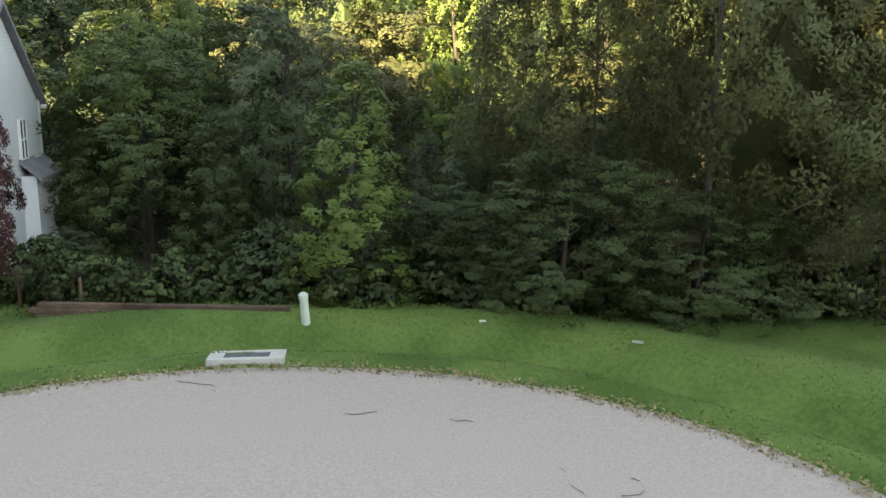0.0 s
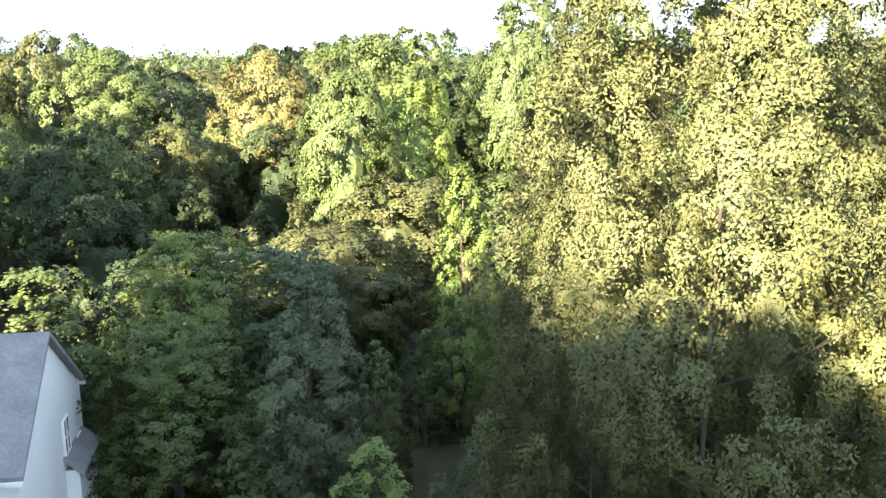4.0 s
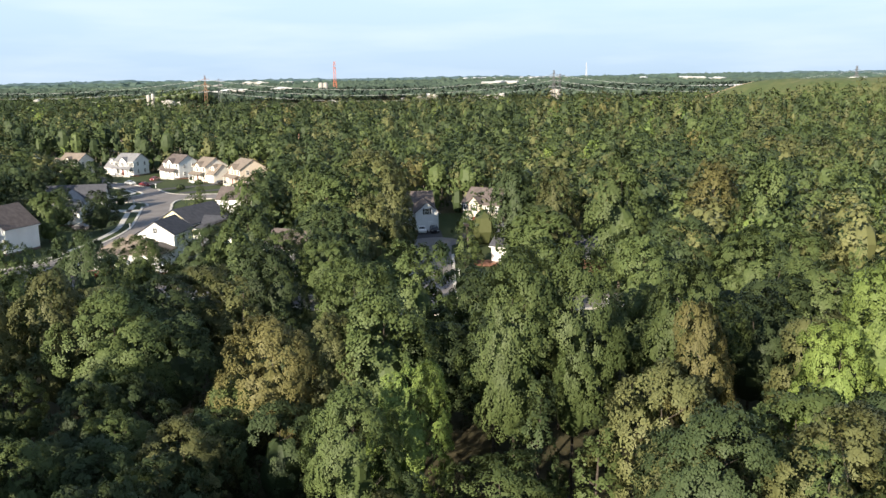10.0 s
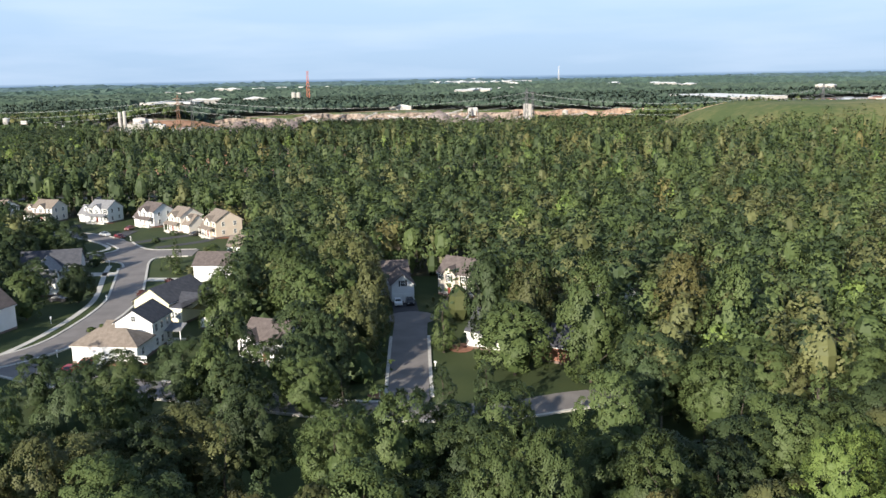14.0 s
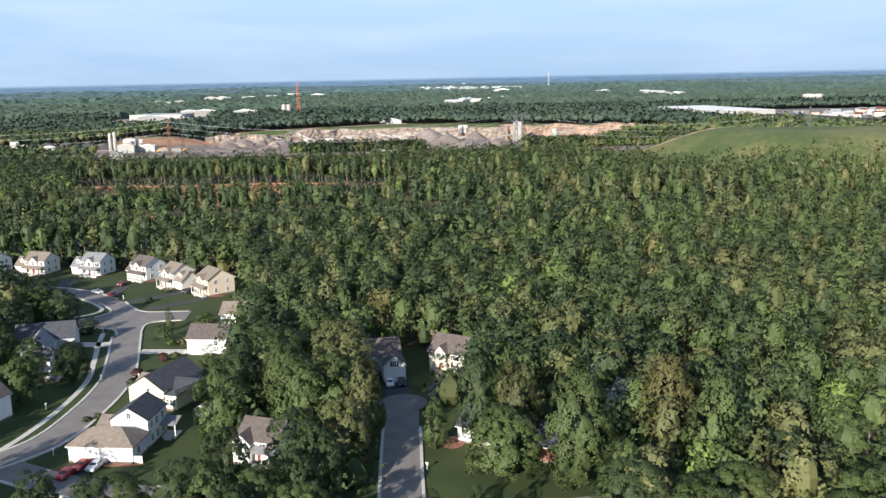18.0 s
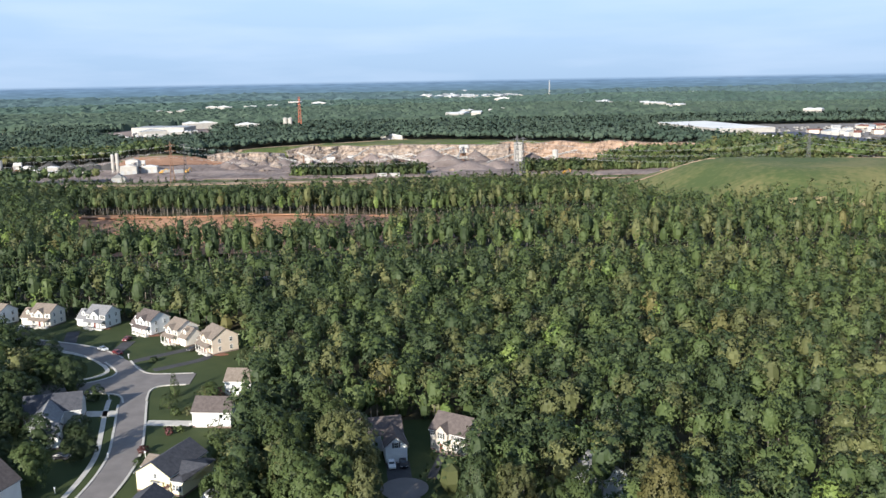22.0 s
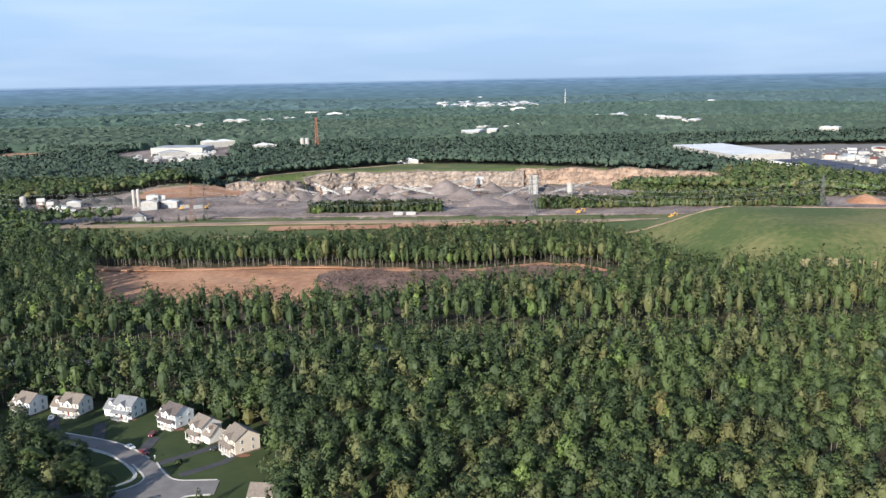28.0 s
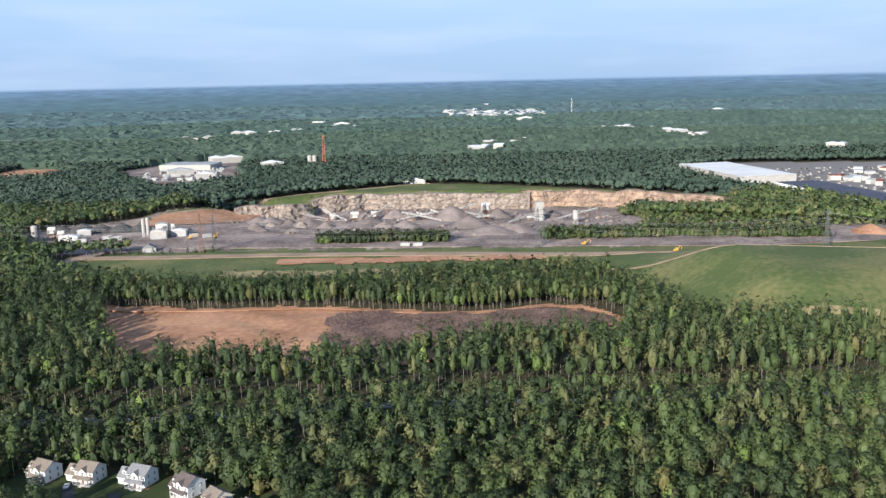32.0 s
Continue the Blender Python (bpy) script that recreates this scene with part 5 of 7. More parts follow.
def colonial(label, x, y, turn, wall, roof, garage=-1, w=9.0, d=8.5, eave=5.7, shade=True, garage_w=5.2):
    """A two-storey house with a garage wing, a front gable and a porch."""
    ob = house_base(label, x, y, turn)
    wing(ob, -w / 2, -d / 2, w / 2, d / 2, eave, "x", 0.62, wall, roof)
    wing(ob, -1.7, -d / 2 - 0.7, 1.7, 0.2, eave, "y", 0.85, wall, roof, base=-0.25)
    g0, g1 = (-w / 2 - garage_w, -w / 2 + 0.02) if garage < 0 else (w / 2 - 0.02, w / 2 + garage_w)
    wing(ob, g0, -d / 2 + 0.6, g1, d / 2 - 0.8, 3.0, "x", 0.85, wall, roof)
    dormer(ob, (g0 + g1) / 2, -d / 2 + 1.6, 3.9, 1.7, roof, wall)
    garage_door(ob, g0 + 0.5, g1 - 0.5, -d / 2 + 0.6)
    porch(ob, -w / 2 + 0.2, w / 2 - 0.2, -d / 2 - 0.7, 1.5, 2.9, roof)
    front_door(ob, 0, -d / 2 - 0.72)
    for u in (-w * 0.36, w * 0.36):
        window(ob, "f", -d / 2, u, 4.4, 0.95, 1.45, shade)
        window(ob, "f", -d / 2, u, 1.7, 0.95, 1.5, shade)
    window(ob, "f", -d / 2 - 0.7, 0, 4.5, 1.1, 1.4, False)
    for face, at in (("r", w / 2), ("l", -w / 2)):
        for u in (-d * 0.22, d * 0.22):
            window(ob, face, at, u, 4.4, 0.85, 1.35)
            if (face == "r") == (garage < 0):
                window(ob, face, at, u, 1.7, 0.85, 1.35)
    for u in (-w * 0.3, 0, w * 0.3):
        window(ob, "b", d / 2, u, 4.4, 0.9, 1.4)
    return ob


# the white house beside the turning circle
home = house_base("white two-storey house with a grey shingle roof beside the wood", -13.68, 27.7, 11)
home["group"] = "house beside the circle"
M_LAP = material("lap_siding", (0.72, 0.73, 0.73), (0.80, 0.81, 0.81), 0.6, 0.6)
wing(home, -11, -4.1, 0, 4.1, 5.5, "x", 0.72, M_LAP, M_GREY_ROOF, over=0.25)
for k in range(46):
    part("siding_board", box_bm(-0.02, -4.12, 0.3 + k * 0.115, 0.028, 4.12, 0.3 + k * 0.115 + 0.1), M_LAP, home)
for k in range(26):
    z = 5.6 + k * 0.115
    half = 4.1 - (z + 0.1 - 5.5) / 0.72
    if half > 0.15:
        part("siding_board", box_bm(-0.02, -half, z, 0.028, half, z + 0.1), M_LAP, home)
for s in (-1, 1):
    part("corner_board", box_bm(-0.1, s * 4.12 - 0.06, -0.2, 0.06, s * 4.12 + 0.06, 5.5), M_TRIM, home)
window(home, "r", 0.05, 1.6, 4.3, 0.7, 1.25, pane=M_SHUTTER, t=0.04)
window(home, "r", 0.05, 3.3, 3.0, 0.6, 1.2, pane=M_SHUTTER, t=0.04)
window(home, "r", 0.05, 3.3, 1.9, 0.6, 1.0, pane=M_SHUTTER, t=0.04)
# a bay with a lean-to roof, a deck with rails and lattice
v, f = block(0.03, 1.2, 1.0, 0.5, 3.95, 3.1)
mesh_part("bay", v, f, M_LAP, home)
v = [(-0.02, 1.0, 3.7), (0.7, 1.0, 3.05), (0.7, 4.1, 3.05), (-0.02, 4.1, 3.7), (-0.02, 1.0, 3.58), (0.7, 1.0, 2.93), (0.7, 4.1, 2.93), (-0.02, 4.1, 3.58)]
mesh_part("bay_roof", v, [(0, 1, 2, 3), (7, 6, 5, 4), (0, 4, 5, 1), (1, 5, 6, 2), (2, 6, 7, 3), (3, 7, 4, 0)], M_GREY_ROOF, home)
part("bay_post", box_bm(0.25, 3.6, -0.3, 0.45, 3.8, 1.0), M_TRIM, home)
part("deck", box_bm(-3.6, -6.4, 0.75, -0.4, -4.15, 0.9), M_TRIM, home)
for k in range(15):
    part("baluster", box_bm(-3.55 + k * 0.22, -6.38, 0.9, -3.50 + k * 0.22, -6.33, 1.75), M_TRIM, home)
part("handrail", box_bm(-3.6, -6.42, 1.75, -0.4, -6.28, 1.83), M_TRIM, home)
for k in range(10):
    z = pose(-3.4 + k * 0.3, -6.36, 0.35, 0, 45, 0)
    lath = part("lattice", box_bm(-0.02, -0.01, -0.45, 0.02, 0.01, 0.45), M_TRIM, home)
    lath.matrix_local = z
    lath = part("lattice", box_bm(-0.02, 0.012, -0.45, 0.02, 0.03, 0.45), M_TRIM, home)
    lath.matrix_local = pose(-3.4 + k * 0.3, -6.36, 0.35, 0, -45, 0)
for x in (-3.5, -0.5):
    part("deck_post", box_bm(x - 0.07, -6.4, -0.3, x + 0.07, -6.26, 1.9), M_TRIM, home)

# the house with the tan-roofed garage at the corner
h1 = house_base("white house with a hipped tan-roofed garage and dark main roof", -57.0, 164.5, -9)
wing(h1, -6.4, -6.0, 6.3, 1.2, 3.4, "x", 0.62, M_WHITE, M_TAN_ROOF, hip=True)
wing(h1, -1.2, 1.0, 6.3, 9.5, 5.9, "y", 0.62, M_WHITE, M_DARK_ROOF)
wing(h1, -5.2, 3.0, -1.2, 9.0, 3.2, "x", 0.5, M_WHITE, M_TAN_ROOF)
porch(h1, 6.6, 9.6, 9.0, 3.0, 2.9, M_GREY_ROOF)
garage_door(h1, -5.6, -0.8, -6.0)
part("side_door", box_bm(0.2, -6.06, 0.05, 1.1, -5.98, 2.1), M_TRIM, h1)
for z in (1.7, 4.5):
    for u in (2.6, 5.0, 7.6):
        window(h1, "r", 6.3, u, z, 0.9, 1.4)
window(h1, "r", 6.3, -3.6, 1.8, 0.9, 1.3)
window(h1, "f", 1.0, 2.6, 6.6, 0.8, 1.0)
part("fence", box_bm(6.4, -5.8, 0, 8.0, -5.7, 1.5), M_TRIM, h1)

h2 = house_base("cream house with a dark shingle roof on a brick base", -53.0, 192.0, -22)
wing(h2, -6.0, -7.0, 3.0, 7.0, 4.6, "y", 0.62, M_CREAM, M_DARK_ROOF)
wing(h2, 3.0, -6.6, 6.0, 5.5, 3.6, "x", 0.3, M_CREAM, M_DARK_ROOF, hip=True)
wing(h2, -9.0, -1.0, -6.0, 5.0, 3.0, "x", 0.5, M_CREAM, M_TAN_ROOF)
for u in (3.7, 4.5, 5.3):
    window(h2, "f", -6.6, u, 1.9, 0.6, 1.4)
window(h2, "f", -7.0, -0.8, 4.2, 0.7, 1.0)
part("awning", box_bm(-1.8, -7.8, 3.0, 0.4, -7.0, 3.2), M_GREY_ROOF, h2)
chimney(h2, 1.0, -7.3, 0, 3.0, M_CREAM)
for u in (-3, 0, 3):
    window(h2, "r", 3.0, u, 4.1, 0.8, 0.7)

h3 = house_base("white garage house with a tan shingle roof", -51.3, 227.6, -8)
wing(h3, -5.2, -4.3, 5.2, 4.3, 4.4, "x", 0.62, M_WHITE, M_BROWN_ROOF)
garage_door(h3, -4.4, -1.2, -4.3)
window(h3, "f", -4.3, 2.6, 3.2, 0.9, 1.2)
part("porch_floor", box_bm(-6.8, -3.0, -0.2, -5.2, 0.0, 0.5), M_CONCRETE, h3)
h3b = house_base("small white house with a tan roof behind the trees", -47.8, 250.0, -8)
wing(h3b, -4.5, -4, 4.5, 4, 4.8, "x", 0.62, M_WHITE, M_TAN_ROOF)
window(h3b, "f", -4.0, -2.0, 3.0, 0.9, 1.3)

# the row of houses at the top of the estate
h4 = colonial("tan house with a tan roof and big side gable", -63.6, 293.1, -53, M_TAN, M_TAN_ROOF, -1, 9.0, 9.5, 5.5, False, 3.8)
h5 = colonial("cream-white house with a brown roof and dormer", -79.1, 305.2, -44, M_CREAM_WHITE, M_TAN_ROOF, 1, 7.6, 8.6, 5.4, False, 4.2)
h6 = colonial("white house with a brown roof and bright side gable", -92.8, 318.2, -38, M_WHITE, M_BROWN_ROOF, -1, 8.6, 8.5, 5.5, False, 3.8)
h7 = colonial("pale grey house with a grey roof and dormer", -114.2, 328.6, -23, M_WHITE, M_GREY_ROOF, -1, 8.8, 8.2, 5.4, True, 5.2)
h8 = colonial("white house with a tan roof and red mulch bed", -136.6, 333.4, -20, M_CREAM_WHITE, M_TAN_ROOF, -1, 8.8, 8.2, 5.4, False, 5.2)
h8b = colonial("white house with a tan roof at the estate's end", -155.5, 336.0, -28, M_WHITE, M_TAN_ROOF, -1, 8.5, 8.5, 5.4, False, 4.0)

h9 = house_base("grey-white house with dark blue-grey roofs under trees", -95.5, 229.0, 12)
wing(h9, -7.0, -1.0, 7.5, 8.0, 4.2, "x", 0.75, M_GREY_SIDING, M_DARK_ROOF)
wing(h9, -4.0, -10.0, 3.0, 1.0, 4.0, "y", 0.75, M_GREY_SIDING, M_GREY_ROOF)
wing(h9, -2.0, -17.5, 4.0, -10.0, 3.4, "x", 0.6, M_WHITE, M_GREY_ROOF)
for u in (-16, -13.5, -11.5):
    window(h9, "r", 4.0, u, 1.7, 0.8, 1.3)
window(h9, "f", -10.0, -2.6, 2.4, 0.8, 1.2)
h10 = house_base("white house with a brown-grey roof and small front gable", -27.2, 159.0, -22)
wing(h10, -4.0, -3.5, 4.5, 4.5, 4.5, "x", 0.7, M_WHITE, M_BROWN_ROOF)
wing(h10, -4.0, -5.0, -0.4, 0.0, 4.5, "y", 0.85, M_WHITE, M_BROWN_ROOF)
porch(h10, -0.3, 4.3, -3.5, 1.6, 2.8, M_GREY_ROOF)
front_door(h10, 0.8, -3.52)
window(h10, "f", -5.0, -2.2, 3.9, 1.4, 1.1, True)
window(h10, "f", -5.0, -2.2, 1.7, 1.6, 1.5)
window(h10, "f", -3.5, 2.2, 4.0, 1.5, 0.9, True)
window(h10, "f", -3.5, 3.0, 1.7, 0.9, 1.5)
h11 = house_base("white gabled garage house with a dark roof in shade", -3.4, 201.4, 8)
wing(h11, -2.6, -4.5, 2.6, 6.0, 4.4, "y", 0.85, M_WHITE, M_BROWN_ROOF)
wing(h11, -8.5, 2.0, 2.4, 10.0, 4.8, "x", 0.75, M_GREY_SIDING, M_BROWN_ROOF)
garage_door(h11, -2.3, -0.15, -4.5, 2.3)
garage_door(h11, 0.15, 2.3, -4.5, 2.3)
window(h11, "f", -4.5, 0, 4.6, 0.9, 1.3, True)
h12 = house_base("stone-fronted house with a brown roof and narrow gable", 12.1, 205.0, -36)
wing(h12, -5.0, -4.2, 5.0, 4.2, 5.4, "x", 0.75, M_STONE, M_BROWN_ROOF)
wing(h12, -3.0, -5.0, 0.4, 0.0, 5.4, "y", 1.0, M_STONE, M_BROWN_ROOF)
front_door(h12, -1.3, -5.02)
for u, face_y in ((-4.3, -4.2), (-1.3, -5.0), (2.2, -4.2), (4.2, -4.2)):
    window(h12, "f", face_y, u, 4.5, 0.9, 1.4, True)
for u in (2.2, 4.2):
    window(h12, "f", -4.2, u, 1.8, 0.9, 1.5, True)
h13 = house_base("long white bungalow with a dark brown roof and brick end", 20.0, 160.5, -34)
wing(h13, -9.5, -4.5, 4.0, 4.5, 3.4, "x", 0.75, M_WHITE, M_DARK_ROOF)
wing(h13, 3.9, -5.0, 11.5, 4.0, 3.2, "x", 0.6, M_BRICK, M_DARK_ROOF)
window(h13, "l", -9.5, 0, 4.2, 0.7, 1.0)
for u in (-6, -2, 2):
    window(h13, "f", -4.5, u, 1.7, 1.0, 1.3)
h14 = house_base("white house with a grey roof and brick garden wall", 41.5, 177.0, 25)
wing(h14, -4.5, -4.0, 4.5, 4.0, 5.4, "y", 0.75, M_WHITE, M_GREY_ROOF)
window(h14, "r", 4.5, -2.0, 4.2, 0.9, 1.3, True)
window(h14, "f", -4.0, 2.4, 4.2, 1.0, 1.3)
h15 = house_base("white house with a brown shingle roof by the road", -91.5, 182.0, -20)
wing(h15, -5.0, -4.5, 5.0, 4.5, 5.4, "y", 0.8, M_WHITE, M_BROWN_ROOF)
window(h15, "f", -4.5, 1.5, 3.8, 0.9, 1.3)

# driveways, walks and parking
for line, width, mat, label in [
    ([(-63.5, 151.5), (-60.5, 156.5)], 5.5, M_DRIVE, "dark asphalt driveway"), ([(-70.5, 228.3), (-55.5, 226.5)], 3.6, M_CONCRETE, "pale concrete driveway"), ([(-90.0, 236.4), (-79.5, 235.9)], 4.2, M_CONCRETE, "pale concrete driveway"),
    ([(-1.8, 184), (-2.6, 198)], 5.6, M_DRIVE, "dark asphalt driveway"), ([(-80.5, 273), (-68, 282), (-66, 287)], 3.2, M_DRIVE, "dark asphalt driveway"), ([(-91, 282), (-78, 292), (-73, 295)], 3.4, M_DRIVE, "dark asphalt driveway"),
    ([(-99, 290), (-98, 306)], 4.5, M_DRIVE, "dark asphalt driveway"), ([(-118, 302), (-123, 321)], 4.5, M_DRIVE, "dark asphalt driveway"), ([(-137, 310), (-144, 328)], 4.5, M_DRIVE, "dark asphalt driveway"), ([(6, 188), (10, 203)], 4.0, M_DRIVE, "dark asphalt driveway"),
]:
    ribbon("driveway", line, 0, width, -0.02, 0.2, mat, label + " of an estate house", "driveway")
ribbon("sidewalk", [(-86, 153.5), (-79.6, 168), (-76.7, 186), (-76.7, 205), (-80.2, 221), (-84, 236), (-86.3, 247)], 0, 1.3, -0.02, 0.2, M_CONCRETE, "pale concrete sidewalk along the road", "sidewalk")
ribbon("sidewalk", [(-101, 265.4), (-96.2, 269.5), (-95.8, 275), (-102.5, 284.5), (-110, 291.5), (-118, 296)], 0, 1.3, -0.02, 0.2, M_CONCRETE, "pale concrete sidewalk along the road", "sidewalk")
bm = bmesh.new()
ring = [bm.verts.new((-1 + 5.4 * math.cos(a * 0.2618), 183.5 + 5.4 * math.sin(a * 0.2618), LEVEL + 0.06)) for a in range(24)]
bm.faces.new(ring)
tagged(part("turning_head", bm, M_ROAD), "round asphalt end of the short street", "road", kind="structure")
M_MULCH = material("red_mulch", (0.16, 0.07, 0.045), (0.30, 0.15, 0.10), 1.0, 1.5)
for x, y, a, b in [(-137, 329.5, 3.2, 1.6), (-113, 323.5, 3, 1.2), (-91.5, 312.5, 2.8, 1.4), (-5.8, 137.5, 2.6, 1.8), (8.5, 161.5, 2.4, 3.0), (-54, 157.3, 4.5, 0.8), (-62, 287, 2.5, 1.5), (47.5, 160, 2.0, 4.0)]:
    bm = bmesh.new()
    bm.faces.new([bm.verts.new((x + a * math.cos(k * 0.4488), y + b * math.sin(k * 0.4488), LEVEL + 0.02)) for k in range(14)])
    tagged(part("mulch_bed", bm, M_MULCH), "planting bed of red-brown mulch", "garden bed", "mulch beds", kind="structure")


# ---- cars, letter boxes ----
def car_paint(name, c):
    return material(name, c, tuple(min(1, v * 1.15) for v in c), 0.3, 0.5, spec=0.6)


def car(x, y, turn, paint, label, z=None):
    ob = new("car")
    tagged(ob, label, "car", "parked cars")
    ob.matrix_world = pose(x, y, (ground_z(x, y) if z is None else z) + 0.03, 0, 0, turn)
    prof = [(-2.2, 0.35), (-2.25, 0.75), (-2.1, 0.95), (-1.1, 1.0), (-0.5, 1.42), (0.9, 1.45), (1.6, 1.02), (2.15, 0.95), (2.25, 0.6), (2.2, 0.35)]
    v = [(px, s * (0.86 if pz < 1.1 else 0.68), pz) for s in (-1, 1) for px, pz in prof]
    n = len(prof)
    f = [tuple(range(n)), tuple(range(2 * n - 1, n - 1, -1))] + [(i, i + n, (i + 1) % n + n, (i + 1) % n) for i in range(n)]
    part_body = mesh_part("body", v, f, paint, ob)
    bm = bmesh.new()
    bm.from_mesh(part_body.data)
    bmesh.ops.recalc_face_normals(bm, faces=bm.faces)
    bm.to_mesh(part_body.data)
    bm.free()
    mesh_part("windscreen", [(-1.04, -0.66, 1.06), (-1.04, 0.66, 1.06), (-0.56, 0.6, 1.41), (-0.56, -0.6, 1.41)], [(0, 1, 2, 3)], M_GLASS, ob)
    mesh_part("rear_window", [(1.0, -0.6, 1.44), (1.0, 0.6, 1.44), (1.54, 0.66, 1.09), (1.54, -0.66, 1.09)], [(0, 1, 2, 3)], M_GLASS, ob)
    for s in (-1, 1):
        mesh_part("side_window", [(-0.95, s * 0.84, 1.04), (1.4, s * 0.84, 1.06), (0.85, s * 0.71, 1.38), (-0.45, s * 0.71, 1.38)], [(0, 1, 2, 3) if s < 0 else (3, 2, 1, 0)], M_GLASS, ob)
        part("headlight", box_bm(-2.27, s * 0.6 - 0.18, 0.65, -2.2, s * 0.6 + 0.18, 0.8), M_TRIM, ob)
        part("tail_light", box_bm(2.2, s * 0.65 - 0.15, 0.7, 2.27, s * 0.65 + 0.15, 0.88), M_DOOR, ob)
        for px in (-1.4, 1.35):
            wheel = part("wheel", tube_bm([(px, s * 0.72, 0.32), (px, s * 0.9, 0.32)], [0.32, 0.32], 14), M_TAR, ob)
            part("rim", tube_bm([(px, s * 0.89, 0.32), (px, s * 0.92, 0.32)], [0.19, 0.17], 10), M_IRON, wheel)
    return ob


P_RED, P_SILVER, P_WHITE, P_BLACK, P_MAROON = car_paint("red_paint", (0.42, 0.02, 0.02)), car_paint("silver_paint", (0.52, 0.53, 0.54)), car_paint("white_paint", (0.75, 0.75, 0.74)), car_paint("black_paint", (0.02, 0.02, 0.025)), car_paint("maroon_paint", (0.14, 0.02, 0.025))
car(-60.9, 156.6, 78, P_RED, "red car parked nose to the garage")
car(-58.2, 156.2, 78, P_SILVER, "silver car parked on the driveway")
car(-62.6, 153.2, 80, P_RED, "red car parked at the drive's end")
car(-4.0, 195.2, 96, P_WHITE, "white car parked before the garage")
car(-1.2, 195.6, 96, P_BLACK, "black car parked before the garage")
car(-104.0, 296.0, 138, P_SILVER, "silver car parked at the kerb")
car(-97.6, 291.2, 135, P_MAROON, "dark red car parked at the kerb")
car(-99.3, 307.5, 80, P_MAROON, "dark red car on the driveway")
car(-72.8, 293.0, 60, P_BLACK, "black car parked by the garage")
car(-144.0, 326.5, 100, P_SILVER, "silver car on a shaded driveway")
car(-85.0, 206.5, 170, P_BLACK, "black car under the trees")
for x, y in [(-68.5, 163), (-79.5, 188), (-73.5, 206), (-6.3, 136.5), (-86.5, 247.5), (-92.5, 286.5), (3.2, 150), (25.2, 128.8), (-64.5, 206)]:
    ob = new("letter_box")
    tagged(ob, "white letter box on a post at the kerb", "letter box", "letter boxes")
    ob.matrix_world = pose(x, y, ground_z(x, y), 0, 0, 30)
    part("post", box_bm(-0.07, -0.07, -0.3, 0.07, 0.07, 1.2), M_TRIM, ob)
    part("box", box_bm(-0.16, -0.3, 1.05, 0.16, 0.3, 1.35, 0.03), M_TRIM, ob)
shed = house_base("small white garden shed on the lawn", -43.5, 180.5, -20)
shed["category"], shed["group"] = "shed", "sheds"
wing(shed, -1.4, -1.2, 1.4, 1.2, 1.9, "y", 0.6, M_WHITE, M_GREY_ROOF, over=0.12)

# ---- the quarry and the country round it ----
# rock faces in benches round the back of the pit
def cliff(name, line, low, high, label, rock=M_CLIFF):
    """A face of broken rock along a line, with ledges and cracks."""
    pts = smooth_line(line, 30)
    bm = bmesh.new()
    rows = []
    levels = 14
    for i, (x, y) in enumerate(pts):
        a, b = pts[max(i - 1, 0)], pts[min(i + 1, len(pts) - 1)]
        way = Vector((b[0] - a[0], b[1] - a[1], 0)).normalized()
        nrm = Vector((way.y, -way.x, 0))
        col = []
        for k in range(levels + 1):
            u = k / levels
            ledge = 6.0 * (1 - u) + 3.6 * (u < 0.42) + 2.4 * (u < 0.75)
            rough = 4.2 * noise.noise((x * 0.07, u * 3.0, y * 0.07)) + 2.6 * noise.noise((x * 0.23, u * 6, 4.0)) + 1.2 * noise.noise((x * 0.6, u * 14, y * 0.6))
            top = high + 4.0 * noise.noise((x * 0.03, 7, 0))
            bend = 8.0 * noise.noise((x * 0.02, y * 0.02, 3.0)) + 4.0 * noise.noise((x * 0.06, y * 0.06, 9.0))
            q = Vector((x, y, low + (top - low) * u)) + nrm * (ledge + rough + bend)
            col.append(bm.verts.new(q))
        back = bm.verts.new(Vector((x, y, col[-1].co.z - 0.3)) - nrm * 14)
        col.append(back)
        rows.append(col)
    for u, v in zip(rows, rows[1:]):
        for k in range(levels + 1):
            bm.faces.new((u[k], v[k], v[k + 1], u[k + 1]))
    bmesh.ops.recalc_face_normals(bm, faces=bm.faces)
    return tagged(part(name, bm, rock), label, "cliff", kind="structure")


cliff("quarry_face_back", [(-150, 1172), (-130, 1186), (-80, 1206), (0, 1203), (75, 1188), (145, 1176)], PIT - 1, LEVEL + 1, "tan and grey broken rock face of the quarry")
cliff("quarry_face_left", [(-240, 1104), (-205, 1112), (-178, 1118), (-150, 1150)], PIT - 1, LEVEL + 1, "tan broken rock face with a dark cleft")
cliff("quarry_face_upper", [(138, 1178), (190, 1194), (250, 1174), (300, 1156), (345, 1100)], PIT - 1, LEVEL + 2, "orange clay and rock face above the pit", M_ORANGE_ROCK)
cliff("quarry_face_right", [(300, 1150), (345, 1100), (400, 1040), (440, 980)], PIT + 6, LEVEL + 4, "overgrown orange rock face", M_ORANGE_ROCK)
sheet("quarry_shoulder", SHOULDER, 7, M_FIELD, 0.5, "grassy shoulder above the quarry face", wobble=1.0)
sheet("red_bank", [(-330, 975), (-312, 1040), (-245, 1122), (-205, 1116), (-180, 1095), (-232, 1000)], 6, M_DIRT, 1.0, "bank of bare red clay beside the pit", wobble=1.0)
